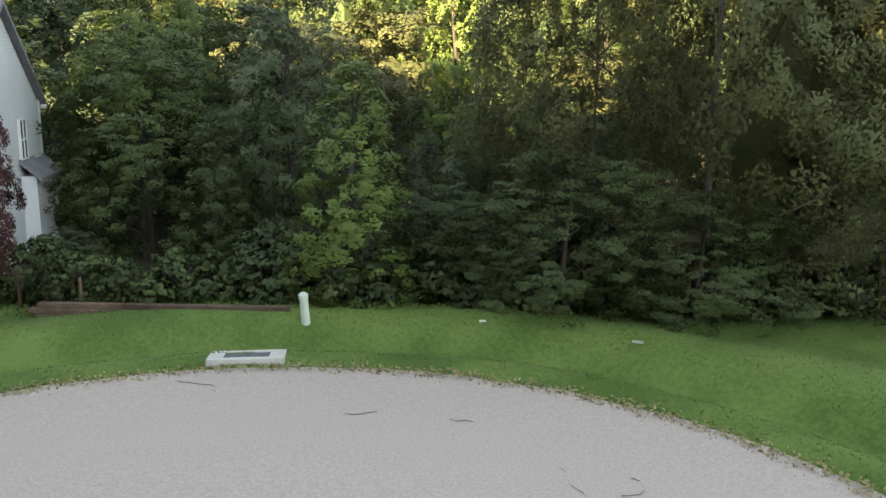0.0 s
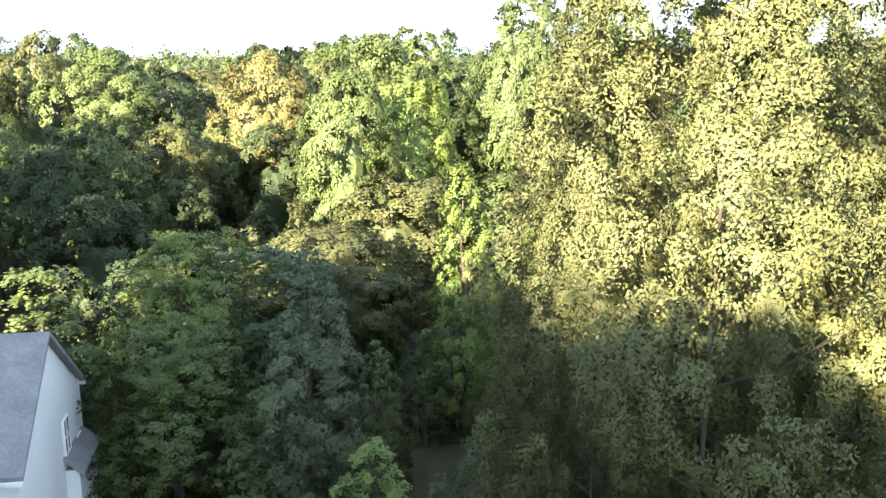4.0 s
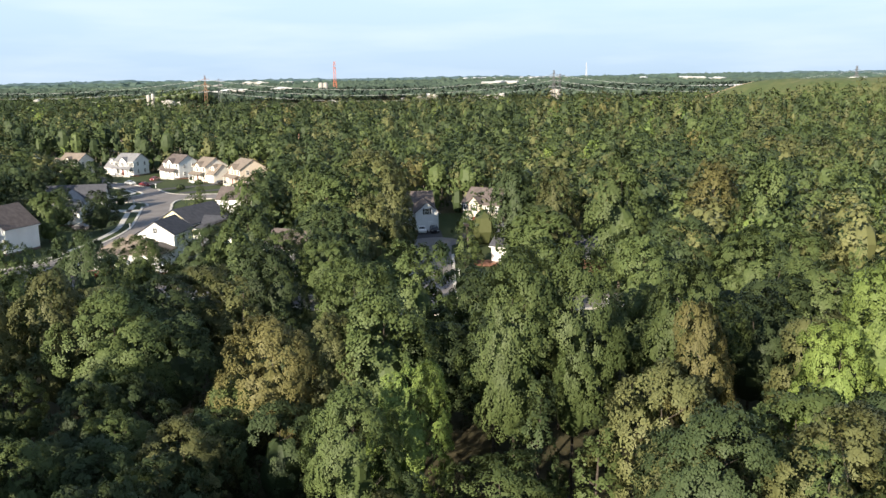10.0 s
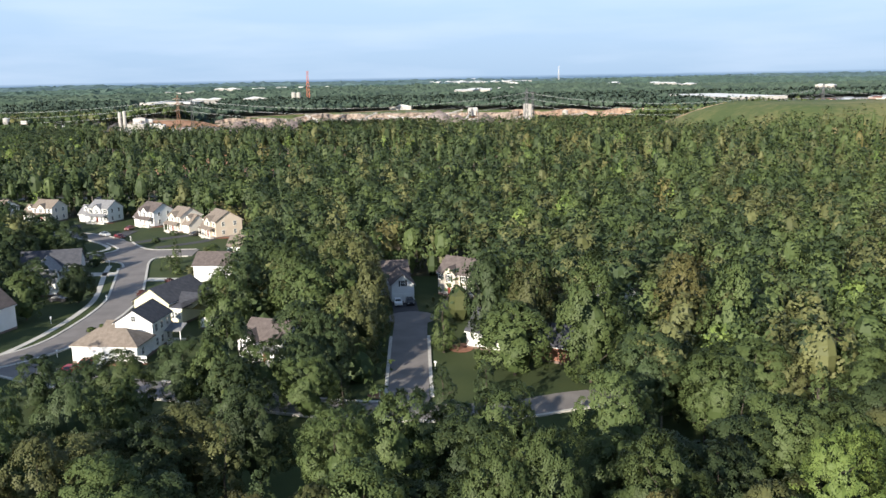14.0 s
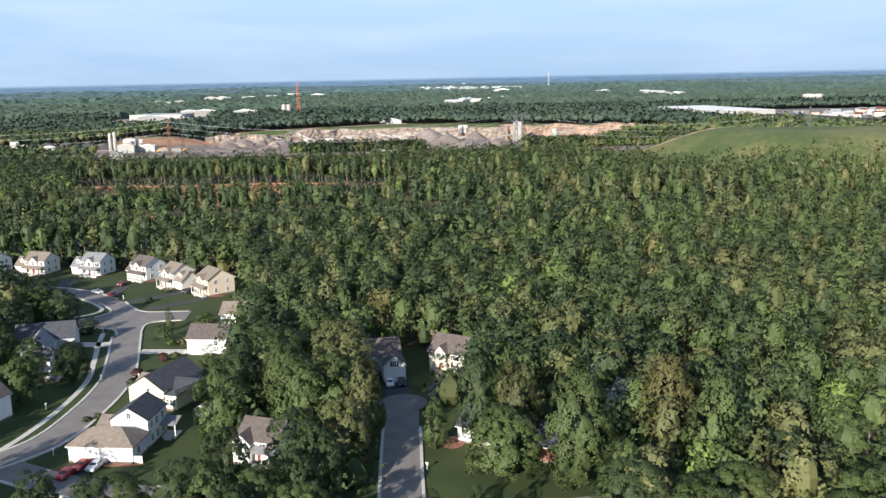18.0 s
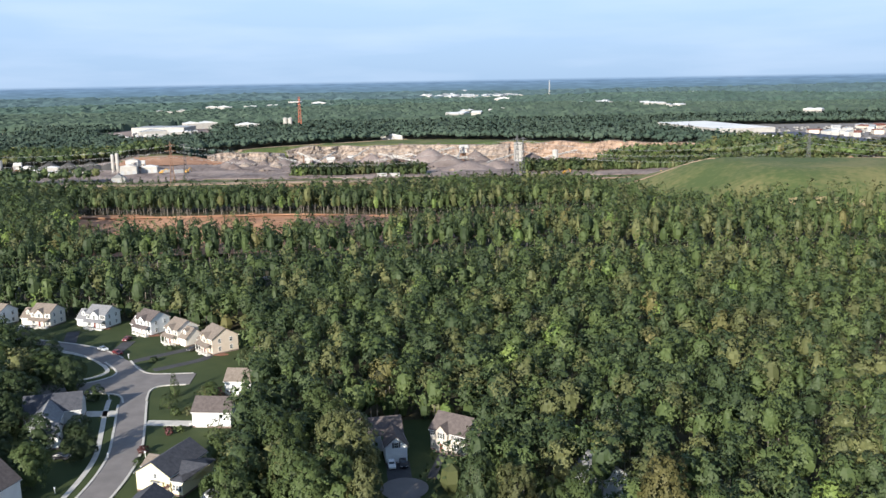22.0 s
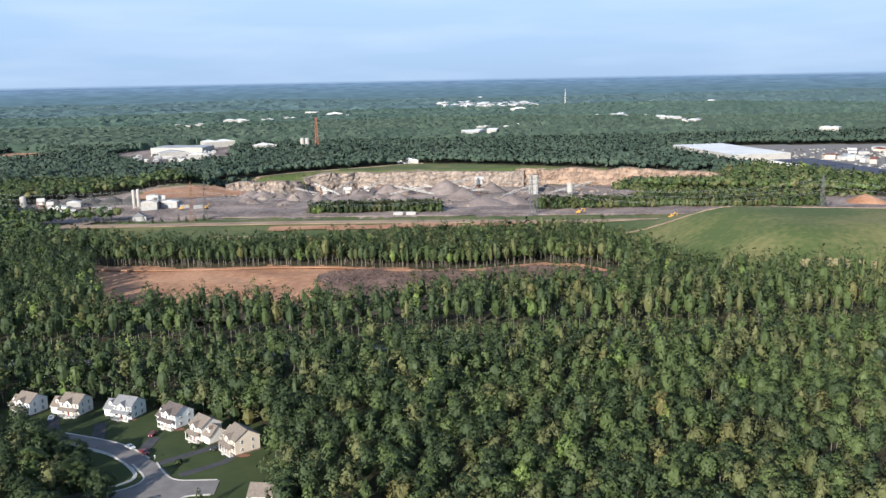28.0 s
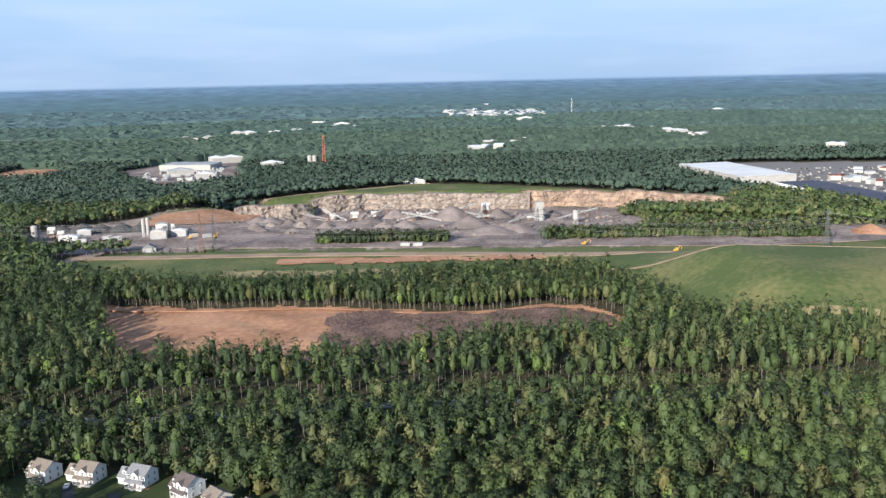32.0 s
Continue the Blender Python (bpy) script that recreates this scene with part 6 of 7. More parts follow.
ribbon("track_rim", [(-320, 1030), (-250, 1125), (-190, 1215), (-90, 1275), (-20, 1318), (10, 1330)], 0, 6, 0.9, 0.6, M_TRACK, "pale dirt track round the quarry rim", "track")
ribbon("track_front", [(-330, 800), (-250, 795), (-100, 790), (50, 775), (130, 762), (260, 752)], 0, 15, 0.9, 0.5, M_TRACK, "broad tan dirt track along the field", "track")
sheet("dry_grass", [(-170, 702), (-90, 690), (0, 694), (70, 704), (70, 722), (-20, 716), (-110, 718), (-170, 726)], 4, M_STRAW, 1.0, "band of dry yellow grass across the field", "grass", ragged=9)
sheet("bare_patch", [(-130, 752), (-60, 744), (40, 748), (110, 742), (110, 760), (20, 766), (-130, 770)], 4, M_DIRT, 1.1, "patch of bare orange earth by the track", ragged=10)
ribbon("track_yard", [(-330, 775), (-312, 820), (-290, 845), (-160, 838), (0, 822), (120, 812), (300, 792), (420, 800)], 0, 16, 0.8, 0.5, M_GRAVEL, "wide grey gravel haul road", "track")
ribbon("track_hill", [(150, 700), (222, 660), (300, 640), (420, 600)], 0, 3.5, 0.5, 0.4, M_TRACK, "dirt track over the grassed hill", "track")
ribbon("track_foot", [(190, 520), (260, 500), (340, 486), (460, 470)], 0, 8, 0.5, 0.4, M_STRAW, "dry grass strip at the hill's foot", "track")
BRUSH = [(-66, 518), (-30, 484), (20, 492), (49, 508), (82, 500), (108, 512), (122, 548), (108, 572), (82, 584), (41, 569), (0, 570), (-40, 584), (-60, 578)]
sheet("brush_strip", BRUSH, 3, M_BRUSH, 1.0, "purple-brown felled brush on the clearing", wobble=1.5, ragged=9)
bx, by = rng.uniform(-70, 125, 9000), rng.uniform(480, 590, 9000)
ok = inside(BRUSH, bx, by)
bx, by = bx[ok], by[ok]
bz = terrain(bx, by) + 1.3 + 1.2 * rng.uniform(0, 1, len(bx)) ** 2
wob = np.array([1.5 * noise.noise((x * 0.05, y * 0.05, 0)) for x, y in zip(bx, by)])
way = unit(rng.normal(size=(len(bx), 3)) * np.array([1, 1, 0.35])) * rng.uniform(0.6, 1.9, (len(bx), 1))
wide = unit(np.cross(way, rng.normal(size=(len(bx), 3)))) * 0.16
mid = np.stack([bx, by, bz + wob], -1)
tagged(new("brushwood", quad_mesh("brushwood", np.stack([mid - way - wide, mid - way + wide, mid + way + wide * 0.4, mid + way - wide * 0.4], 1), [M_BRUSH])), "tangled felled branches strewn over the clearing", "brushwood", kind="stuff")
ribbon("clearing_track", [(-262, 648), (-225, 606), (-161, 596), (-105, 596), (-60, 592), (0, 574), (41, 572), (82, 585), (112, 574), (126, 556)], 0, 4, 1.2, 0.4, M_DIRT, "pale clay track along the trees", "track")
ribbon("road_cut", CUT, 0, 6.5, 0.1, 0.3, M_ROAD, "narrow dark road cut through the wood", "road")
sheet("clay_patch", CLAY, 12, M_DIRT, 1.0, "far patch of cleared red clay")


def heap(x, y, r, h, mat, label):
    """A cone of loose stone with slumped sides."""
    bm = bmesh.new()
    rings = []
    z = ground_z(x, y)
    for k in range(5):
        u = k / 4
        ring = []
        for a in range(18):
            ang = a * math.pi / 9
            rr = r * (1 - u) * (1 + 0.18 * noise.noise((math.cos(ang) * 2 + x, math.sin(ang) * 2 + y, u)))
            ring.append(bm.verts.new((x + rr * math.cos(ang), y + rr * math.sin(ang), z - 1 + (h + 1) * (u if k < 4 else 1))))
        rings.append(ring)
    for p, q in zip(rings, rings[1:]):
        for a in range(18):
            bm.faces.new((p[a], p[(a + 1) % 18], q[(a + 1) % 18], q[a]))
    bmesh.ops.remove_doubles(bm, verts=bm.verts, dist=0.01)
    for f in bm.faces:
        f.smooth = True
    return tagged(part("gravel_mound", bm, mat), label, "stone heap", "stone heaps of the quarry")


for x, y, r, h in [(-176, 1085, 16, 8), (-146, 1120, 14, 7), (-103, 1052, 18, 8), (-35, 1063, 24, 13), (-13, 1020, 16, 8), (10, 1100, 20, 9), (34, 1010, 26, 12), (52, 953, 20, 9), (87, 1015, 18, 10), (114, 1080, 15, 8), (-72, 1105, 16, 9), (-130, 985, 20, 6), (70, 900, 26, 7), (100, 915, 18, 6), (-60, 985, 16, 6), (150, 1000, 16, 7), (-20, 960, 14, 5), (-190, 1010, 18, 6)]:
    heap(x, y, 1.25 * r, 1.35 * h, M_HEAP, "grey heap of crushed stone on the quarry floor")
rr = random.Random(12)
for k in range(34):
    x, y = rr.uniform(-190, 175), rr.uniform(885, 1075)
    heap(x, y, rr.uniform(8, 19), rr.uniform(2.5, 7.5), (M_HEAP, M_HEAP, M_GRAVEL, M_CLIFF)[k % 4], "low heap of broken stone on the quarry benches")
heap(441, 841, 22, 8, M_DIRT, "brown heap of earth beside the track")
for x, y, r, h in [(-396, 956, 18, 7), (-376, 960, 20, 9), (-354, 956, 20, 9), (-332, 958, 20, 9), (-314, 962, 16, 7)]:
    heap(x, y, r, h, M_TAR, "dark heap of asphalt millings by the plant")

# rubble strewn over the pit
n = 1500
qx, qy = rng.uniform(-230, 240, n), rng.uniform(880, 1190, n)
ok = inside(QUARRY, qx, qy) & (terrain(qx, qy) < LEVEL - 1)
qx, qy = qx[ok], qy[ok]
lumps = [core_quads("broad", 2, 5, v, 1.0) for v in range(9)]
size = 0.9 + 4.5 * rng.uniform(0, 1, len(qx)) ** 4
rubble = np.concatenate([lumps[i % 9] * np.array([s * 2, s * 2, s * 0.9]) + np.array([x, y, z - 0.3 * s]) for i, (x, y, z, s) in enumerate(zip(qx, qy, terrain(qx, qy), size))])
tagged(new("rubble", quad_mesh("rubble", rubble, [M_HEAP, M_CLIFF], np.repeat(rng.integers(0, 2, len(qx)), 10))), "broken rock and rubble strewn over the quarry floor", "rubble", kind="stuff")

M_STEEL = material("pale_steel", (0.42, 0.40, 0.38), (0.58, 0.56, 0.53), 0.6, 0.5)
M_RUST = material("rusty_steel", (0.16, 0.09, 0.06), (0.28, 0.16, 0.10), 0.8, 0.6)
M_SILO = material("white_silo", (0.32, 0.30, 0.275), (0.45, 0.43, 0.395), 0.6, 0.3)
M_RED = material("red_lead_paint", (0.42, 0.10, 0.05), (0.56, 0.17, 0.09), 0.6, 0.2)
M_ORANGE = material("machine_yellow", (0.55, 0.30, 0.05), (0.65, 0.38, 0.08), 0.5, 0.5)
M_ROOF_WHITE = material("white_sheet_roof", (0.58, 0.58, 0.575), (0.74, 0.74, 0.73), 0.6, 0.03)
M_NAVY_ROOF = material("dark_membrane_roof", (0.050, 0.056, 0.085), (0.085, 0.092, 0.125), 0.8, 0.05)
M_ROOF_GREY = material("grey_sheet_roof", (0.30, 0.31, 0.32), (0.42, 0.43, 0.44), 0.6, 0.05)


def silo(x, y, r, h, label, parent=None):
    z = ground_z(x, y)
    ob = new("silo")
    tagged(ob, label, "silo", "silos of the quarry plant")
    ob.matrix_world = pose(x, y, z)
    part("shell", tube_bm([(0, 0, 5), (0, 0, h)], [r, r], 14), M_SILO, ob)
    part("hopper", tube_bm([(0, 0, 2.2), (0, 0, 5)], [0.6, r], 14), M_SILO, ob)
    part("cap", tube_bm([(0, 0, h), (0, 0, h + 0.9)], [r, 0.4], 14), M_STEEL, ob)
    for a in range(4):
        c, s = math.cos(a * 1.571 + 0.785) * r * 0.85, math.sin(a * 1.571 + 0.785) * r * 0.85
        part("leg", box_bm(c - 0.15, s - 0.15, -0.5, c + 0.15, s + 0.15, 5.2), M_STEEL, ob)
    return ob


def shed_block(name, x, y, turn, w, d, h, mat, roof, label, category="building", group="buildings of the quarry plant", z=None, rows=0, pitch=0.18):
    """A plain works building: walls, low roof, doors and roof bays."""
    ob = new(name)
    tagged(ob, label, category, group)
    ob.matrix_world = pose(x, y, ground_z(x, y) if z is None else z, 0, 0, turn)
    mesh_part("wall", *block(-w / 2, -d / 2, -0.5, w / 2, d / 2, h), mat, ob)
    n = max(1, rows)
    for k in range(n):
        x0, x1 = -w / 2 + w * k / n - 0.2, -w / 2 + w * (k + 1) / n + 0.2
        m, rise = (x0 + x1) / 2, (x1 - x0) / 2 * pitch
        v = [(x0, -d / 2 - .3, h), (m, -d / 2 - .3, h + rise), (x1, -d / 2 - .3, h), (x0, d / 2 + .3, h), (m, d / 2 + .3, h + rise), (x1, d / 2 + .3, h)]
        mesh_part("roof", v, [(0, 1, 4, 3), (1, 2, 5, 4), (0, 2, 1), (3, 4, 5)], roof, ob)
    for u in np.linspace(-w * 0.35, w * 0.35, 3):
        part("door", box_bm(u - min(2, w * 0.1), -d / 2 - 0.08, 0, u + min(2, w * 0.1), -d / 2, min(3.5, h * 0.7)), M_ROOF_GREY, ob)
    return ob


for x, y, r, h, label in [(-293.5, 911, 1.7, 19, "tall white silo of the concrete plant"), (-288.5, 910, 1.7, 20, "tall white silo of the concrete plant"), (-402, 900, 3.2, 16, "white silo of the asphalt plant"), (168, 950, 3.2, 14, "pale silo at the pit's edge")]:
    silo(x, y, r, h, label)
shed_block("screening_tower", 131, 975, 5, 9, 7, 21, M_SILO, M_SILO, "tall white screening tower in the pit", "tower")
shed_block("plant_shed", -275, 902, 8, 16, 10, 8, M_SILO, M_STEEL, "pale plant building with stepped roofs")
shed_block("plant_shed", -276, 918, 8, 12, 9, 13, M_STEEL, M_SILO, "pale batching building with a high roof")
shed_block("plant_shed", -258, 916, 4, 16, 9, 6, M_SILO, M_ROOF_WHITE, "white plant shed on the gravel yard")
shed_block("site_office", -262, 826, 12, 12, 8, 4.5, M_SILO, M_GREY_ROOF, "small white site office with a grey roof", pitch=0.6)
shed_block("plant_shed", -366, 899, 0, 20, 8, 5, M_STEEL, M_ROOF_WHITE, "long white plant shed by the yard")
shed_block("plant_shed", -362, 929, 10, 14, 7, 6, M_SILO, M_ROOF_WHITE, "white shed among dark heaps")
shed_block("plant_shed", 128, 1060, 0, 18, 8, 5, M_SILO, M_ROOF_WHITE, "white shed at the foot of the rock face")
shed_block("rim_building", -12, 1334, -12, 34, 12, 6, M_SILO, M_ROOF_WHITE, "long white building on the quarry rim")
for x, y, a in [(-18, 822, 0), (-6, 821, 0), (-330, 905, 15), (-318, 900, 20), (-350, 890, 5), (-240, 905, 30), (-225, 900, 30)]:
    shed_block("trailer", x, y, a, 9, 2.8, 3.4, M_SILO, M_ROOF_WHITE, "white box trailer parked on gravel", "trailer", "trailers in the yard", pitch=0.02)


def conveyor(x0, y0, z0, x1, y1, z1, label):
    """An inclined conveyor: a truss with a belt, on legs."""
    z0, z1 = ground_z(x0, y0) + 0.8, ground_z(x0, y0) + 0.8 + z1 - z0
    ob = new("conveyor")
    tagged(ob, label, "conveyor", "conveyors of the quarry")
    a, b = Vector((x0, y0, z0)), Vector((x1, y1, z1))
    ln = (b - a).length
    for s in (-0.7, 0.7):
        for dz in (0, 1.2):
            side = (b - a).cross(Vector((0, 0, 1))).normalized() * s
            part("chord", tube_bm([a + side + Vector((0, 0, dz)), b + side + Vector((0, 0, dz))], [0.22, 0.22], 4), M_STEEL, ob)
    n = int(ln / 4)
    for k in range(n):
        p, q = a.lerp(b, k / n), a.lerp(b, (k + 1) / n)
        part("brace", tube_bm([p, q + Vector((0, 0, 1.2))], [0.12, 0.12], 4), M_STEEL, ob)
    side = (b - a).cross(Vector((0, 0, 1))).normalized() * 0.7
    part("belt", mesh_bm([a + side + Vector((0, 0, .5)), a - side + Vector((0, 0, .5)), b - side + Vector((0, 0, .5)), b + side + Vector((0, 0, .5))]), M_TAR, ob)
    for u in (0.45, 0.75, 0.98):
        p = a.lerp(b, u)
        g = ground_z(p.x, p.y) - 0.5
        for s in (-1, 1):
            part("leg", tube_bm([p + side * s, Vector((p.x + s * 1.6, p.y, g))], [0.2, 0.2], 4), M_RUST, ob)
    return ob


def mesh_bm(pts):
    bm = bmesh.new()
    bm.faces.new([bm.verts.new(p) for p in pts])
    return bm


for c in [(-110, 1040, 0, -80, 1085, 13), (-95, 1075, 0, -60, 1050, 10), (-130, 1060, 0, -95, 1050, 9), (-70, 1030, 0, -38, 1060, 15), (-160, 1105, 0, -205, 1080, 9), (5, 1000, 0, 62, 1020, 13), (62, 985, 0, 72, 1010, 15), (95, 960, 0, 140, 990, 9), (50, 1060, 0, 84, 1018, 11), (20, 985, 0, -25, 995, 9), (150, 975, 0, 200, 990, 9), (-284, 905, 0, -272, 912, 10), (-398, 905, 0, -382, 918, 8)]:
    conveyor(*c, "inclined steel conveyor over stone heaps")
rr = random.Random(31)
for k in range(14):
    x, y, a, ln = (-75 if k % 2 else 65) + rr.uniform(-45, 45), rr.uniform(985, 1070), rr.uniform(0, 6.28), rr.uniform(22, 46)
    conveyor(x, y, 0, x + ln * math.cos(a), y + 0.6 * ln * math.sin(a), rr.uniform(5, 13), "long rusty conveyor among the stone heaps")


def crusher(x, y, w, h, label):
    ob = new("crushing_plant")
    tagged(ob, label, "crusher", "crushing plants")
    z = ground_z(x, y)
    ob.matrix_world = pose(x, y, z, 0, 0, 12)
    for i in (-1, 1):
        for j in (-1, 1):
            part("leg", box_bm(i * w / 2 - .3, j * w / 2 - .3, -1, i * w / 2 + .3, j * w / 2 + .3, h), M_RUST, ob)
    for k in range(3):
        zz = h * (k + 1) / 3
        part("deck", box_bm(-w / 2 - .5, -w / 2 - .5, zz - .3, w / 2 + .5, w / 2 + .5, zz), M_STEEL, ob)
    part("screen_box", box_bm(-w / 2, -w / 2 + 1, h * 0.62, w / 2 + 2, w / 2 - 1, h + 3, 0.4), M_STEEL, ob)
    part("hopper", tube_bm([(0, 0, h * 0.35), (0, 0, h * 0.6)], [1.0, w / 2], 8), M_RUST, ob)
    for s in (-1, 1):
        part("brace", tube_bm([(s * w / 2, -w / 2, 0), (-s * w / 2, -w / 2, h * 0.6)], [0.2, 0.2], 4), M_RUST, ob)


for x, y, w, h in [(72, 1012, 8, 16), (-85, 1062, 8, 12), (-110, 1040, 6, 9), (-60, 1048, 6, 10), (30, 1060, 6, 9), (-268, 920, 5, 9), (-390, 912, 6, 10), (-378, 905, 5, 7)]:
    crusher(x, y, w, h, "pale steel crushing and screening plant")


def digger(x, y, turn):
    ob = new("excavator")
    tagged(ob, "yellow excavator with its arm folded", "excavator", "excavators")
    ob.matrix_world = pose(x, y, ground_z(x, y) + 0.6, 0, 0, turn)
    for s in (-1, 1):
        part("track", box_bm(-2.2, s * 1.2 - .35, 0, 2.2, s * 1.2 + .35, 1.0, 0.2), M_TAR, ob)
    part("body", box_bm(-2.0, -1.4, 1.1, 1.6, 1.4, 2.4, 0.15), M_ORANGE, ob)
    part("cab", box_bm(0.3, 0.2, 2.4, 1.7, 1.3, 3.6, 0.1), M_ORANGE, ob)
    part("boom", tube_bm([(1.5, 0, 2.0), (4.5, 0, 5.0), (7.0, 0, 4.2)], [0.4, 0.35, 0.25], 6), M_ORANGE, ob)
    part("arm", tube_bm([(7.0, 0, 4.3), (6.4, 0, 1.6)], [0.28, 0.2], 6), M_ORANGE, ob)
    part("bucket", box_bm(5.9, -0.6, 0.7, 6.9, 0.6, 1.7, 0.2), M_TAR, ob)


for x, y, a in [(279, 753, 160), (222, 750, 30), (-215, 892, 60), (-240, 890, 10), (-385, 915, 0), (150, 803, 15)]:
    digger(x, y, a)


# ---- pylons and their wires ----
def lattice_mast(name, x, y, h, wide, top, mat, label, category, arms=(), turn=0, z=None):
    ob = new(name)
    tagged(ob, label, category, "pylons of the power line" if arms else "")
    z = ground_z(x, y) if z is None else z
    ob.matrix_world = pose(x, y, z, 0, 0, turn)
    corner = lambda i, u: Vector(((wide * (1 - u) + top * u) * (1 if i in (0, 3) else -1), (wide * (1 - u) + top * u) * (1 if i < 2 else -1), h * u))
    t = h / 210
    for i in range(4):
        part("leg", tube_bm([corner(i, 0) - Vector((0, 0, 0.6)), corner(i, 1)], [t, t * 0.6], 4), mat, ob)
        n = 8
        for k in range(n):
            u0, u1 = k / n, (k + 1) / n
            part("brace", tube_bm([corner(i, u0), corner((i + 1) % 4, u1)], [t * 0.5, t * 0.5], 3), mat, ob)
            part("brace", tube_bm([corner((i + 1) % 4, u0), corner(i, u1)], [t * 0.5, t * 0.5], 3), mat, ob)
    for zz, ln in arms:
        part("crossarm", tube_bm([(-ln, 0, zz), (0, 0, zz + 1.0), (ln, 0, zz)], [0.12, 0.4, 0.12], 4), mat, ob)
    return ob


M_PYLON = material("weathered_steel", (0.075, 0.078, 0.085), (0.125, 0.128, 0.135), 0.8, 0.5)
ARMS = ((24, 4.5), (29, 5.2), (34, 4.0))
PYLONS = [(-560, 905), (-209, 812), (106, 798), (356, 752), (620, 700)]
for k, (x, y) in enumerate(PYLONS):
    lattice_mast("pylon", x, y, 38, 1.9, 0.5, M_PYLON if k != 1 else M_RUST, "steel lattice pylon of a power line", "pylon", ARMS, 8)
for k, (x, y) in enumerate([(-200, 826), (114, 816)]):
    lattice_mast("pylon", x, y, 35, 1.5, 0.4, M_PYLON, "steel lattice pylon beside the first", "pylon", ((28, 5.0), (33, 4.0)), 8)
M_WIRE = material("aluminium_wire", (0.30, 0.31, 0.32), (0.42, 0.43, 0.44), 0.4, 1.0, metal=0.5)
for (x0, y0), (x1, y1) in zip(PYLONS, PYLONS[1:]):
    for zz, ln in ARMS:
        for s in (-1, 1):
            bm = bmesh.new()
            pts = []
            for k in range(17):
                u = k / 16
                pts.append((x0 + (x1 - x0) * u - 0.15 * ln * s, y0 + (y1 - y0) * u + ln * s, LEVEL + zz - 11 * 4 * u * (1 - u)))
            tube_bm(pts, [0.055] * 17, 4, bm)
            tagged(part("power_line", bm, M_WIRE), "sagging power cable between two pylons", "cable", "power cables")
lattice_mast("radio_mast", -178, 1590, 62, 3.0, 1.2, M_RED, "tall red lattice radio mast above woods", "mast")
lattice_mast("radio_mast", 560, 3300, 70, 2.5, 1.0, M_STEEL, "far grey lattice mast on the horizon", "mast")
for x, y in [(-205, 1600), (-196, 1598)]:
    ob = part("storage_tank", tube_bm([(0, 0, -1), (0, 0, 24), (0, 0, 25.5)], [4, 4, 1.5], 16), M_SILO)
    ob.location = (x, y, LEVEL)
    tagged(ob, "white storage tank standing among trees", "tank", "storage tanks")

# ---- works, shops and far buildings ----
shed_block("warehouse", -432, 1645, -8, 98, 60, 11, M_SILO, M_ROOF_GREY, "large pale warehouse among woods", "warehouse", "far works buildings", rows=2, pitch=0.03)
shed_block("warehouse", -395, 1775, 27, 62, 40, 12, M_SILO, M_ROOF_WHITE, "white warehouse beside a yard", "warehouse", "far works buildings", rows=2)
shed_block("warehouse", -270, 1580, 20, 40, 18, 12, M_SILO, M_ROOF_WHITE, "small white warehouse in the trees", "warehouse", "far works buildings", z=8)
shed_block("warehouse", -355, 1440, 20, 30, 16, 9, M_SILO, M_ROOF_WHITE, "low white building at the yard's edge", "warehouse", "far works buildings", z=8)
shed_block("warehouse", -425, 1545, 24, 44, 22, 9, M_SILO, M_ROOF_GREY, "grey works building with a yard", "warehouse", "far works buildings")
sheet("works_yard", WORKS, 10, M_GRAVEL, 1.0, "pale concrete yard of the works")
for k in range(95):
    x, y = -500 + rng.uniform(0, 190), 1380 + rng.uniform(0, 270)
    if inside([(-500, 1530), (-420, 1400), (-384, 1360), (-310, 1430), (-350, 1560), (-380, 1650), (-470, 1640)], x, y):
        shed_block("parked_lorry", x, y, rng.uniform(0, 90), 9, 3, 3.6, M_SILO, M_ROOF_WHITE, "white lorry parked in a far yard", "lorry", "lorries in the far yard", z=LEVEL + 1)
shed_block("shopping_hall", 471, 1312, 9, 86, 195, 14, M_SILO, M_ROOF_WHITE, "huge white-roofed hall with roof bays", "hall", "far shops", rows=8, pitch=0.10)
shed_block("shopping_hall", 523, 1072, 8, 62, 205, 10, M_TRIM, M_NAVY_ROOF, "large dark-roofed shop with white walls", "hall", "far shops", rows=2, pitch=0.02)
sheet("car_park", [(440, 1400), (450, 1200), (510, 1060), (690, 930), (1080, 990), (1030, 1440), (640, 1510), (545, 1510)], 16, M_ROAD, 1.0, "wide asphalt car park beside the shops")
for k in range(70):
    x, y = rng.uniform(560, 1000), rng.uniform(1110, 1420)
    if inside([(560, 1180), (620, 1330), (690, 1410), (990, 1390), (1030, 1060), (700, 1120)], x, y):
        shed_block("far_building", x, y, rng.uniform(0, 90), rng.uniform(10, 34), rng.uniform(8, 18), rng.uniform(4, 8), (M_SILO, M_STEEL, M_TAN)[k % 3], (M_ROOF_WHITE, M_ROOF_GREY, M_RED_ROOF)[k % 3 if k % 7 else 2], "small shop building near the car park", "building", "shops round the car park")
for k, (x, y) in enumerate([(102, 3660), (140, 3600), (200, 3880), (235, 3890), (322, 4400), (323, 3290), (360, 3330), (432, 3486), (470, 3520), (358, 3050), (290, 3420), (547, 2406), (560, 2390), (611, 2187), (628, 2150), (646, 2030), (803, 1685), (-358, 3095), (-270, 2983), (-497, 2459), (-470, 2440), (131, 1806), (160, 1830), (110, 1790), (1135, 3371), (400, 3600)]):
    shed_block("far_building", x, y, 20 * k, 26 + 9 * (k % 5), 16 + 4 * (k % 3), 20, M_SILO, M_ROOF_WHITE, "white building far off among woods", "building", "far white buildings", rows=1 + k % 3)

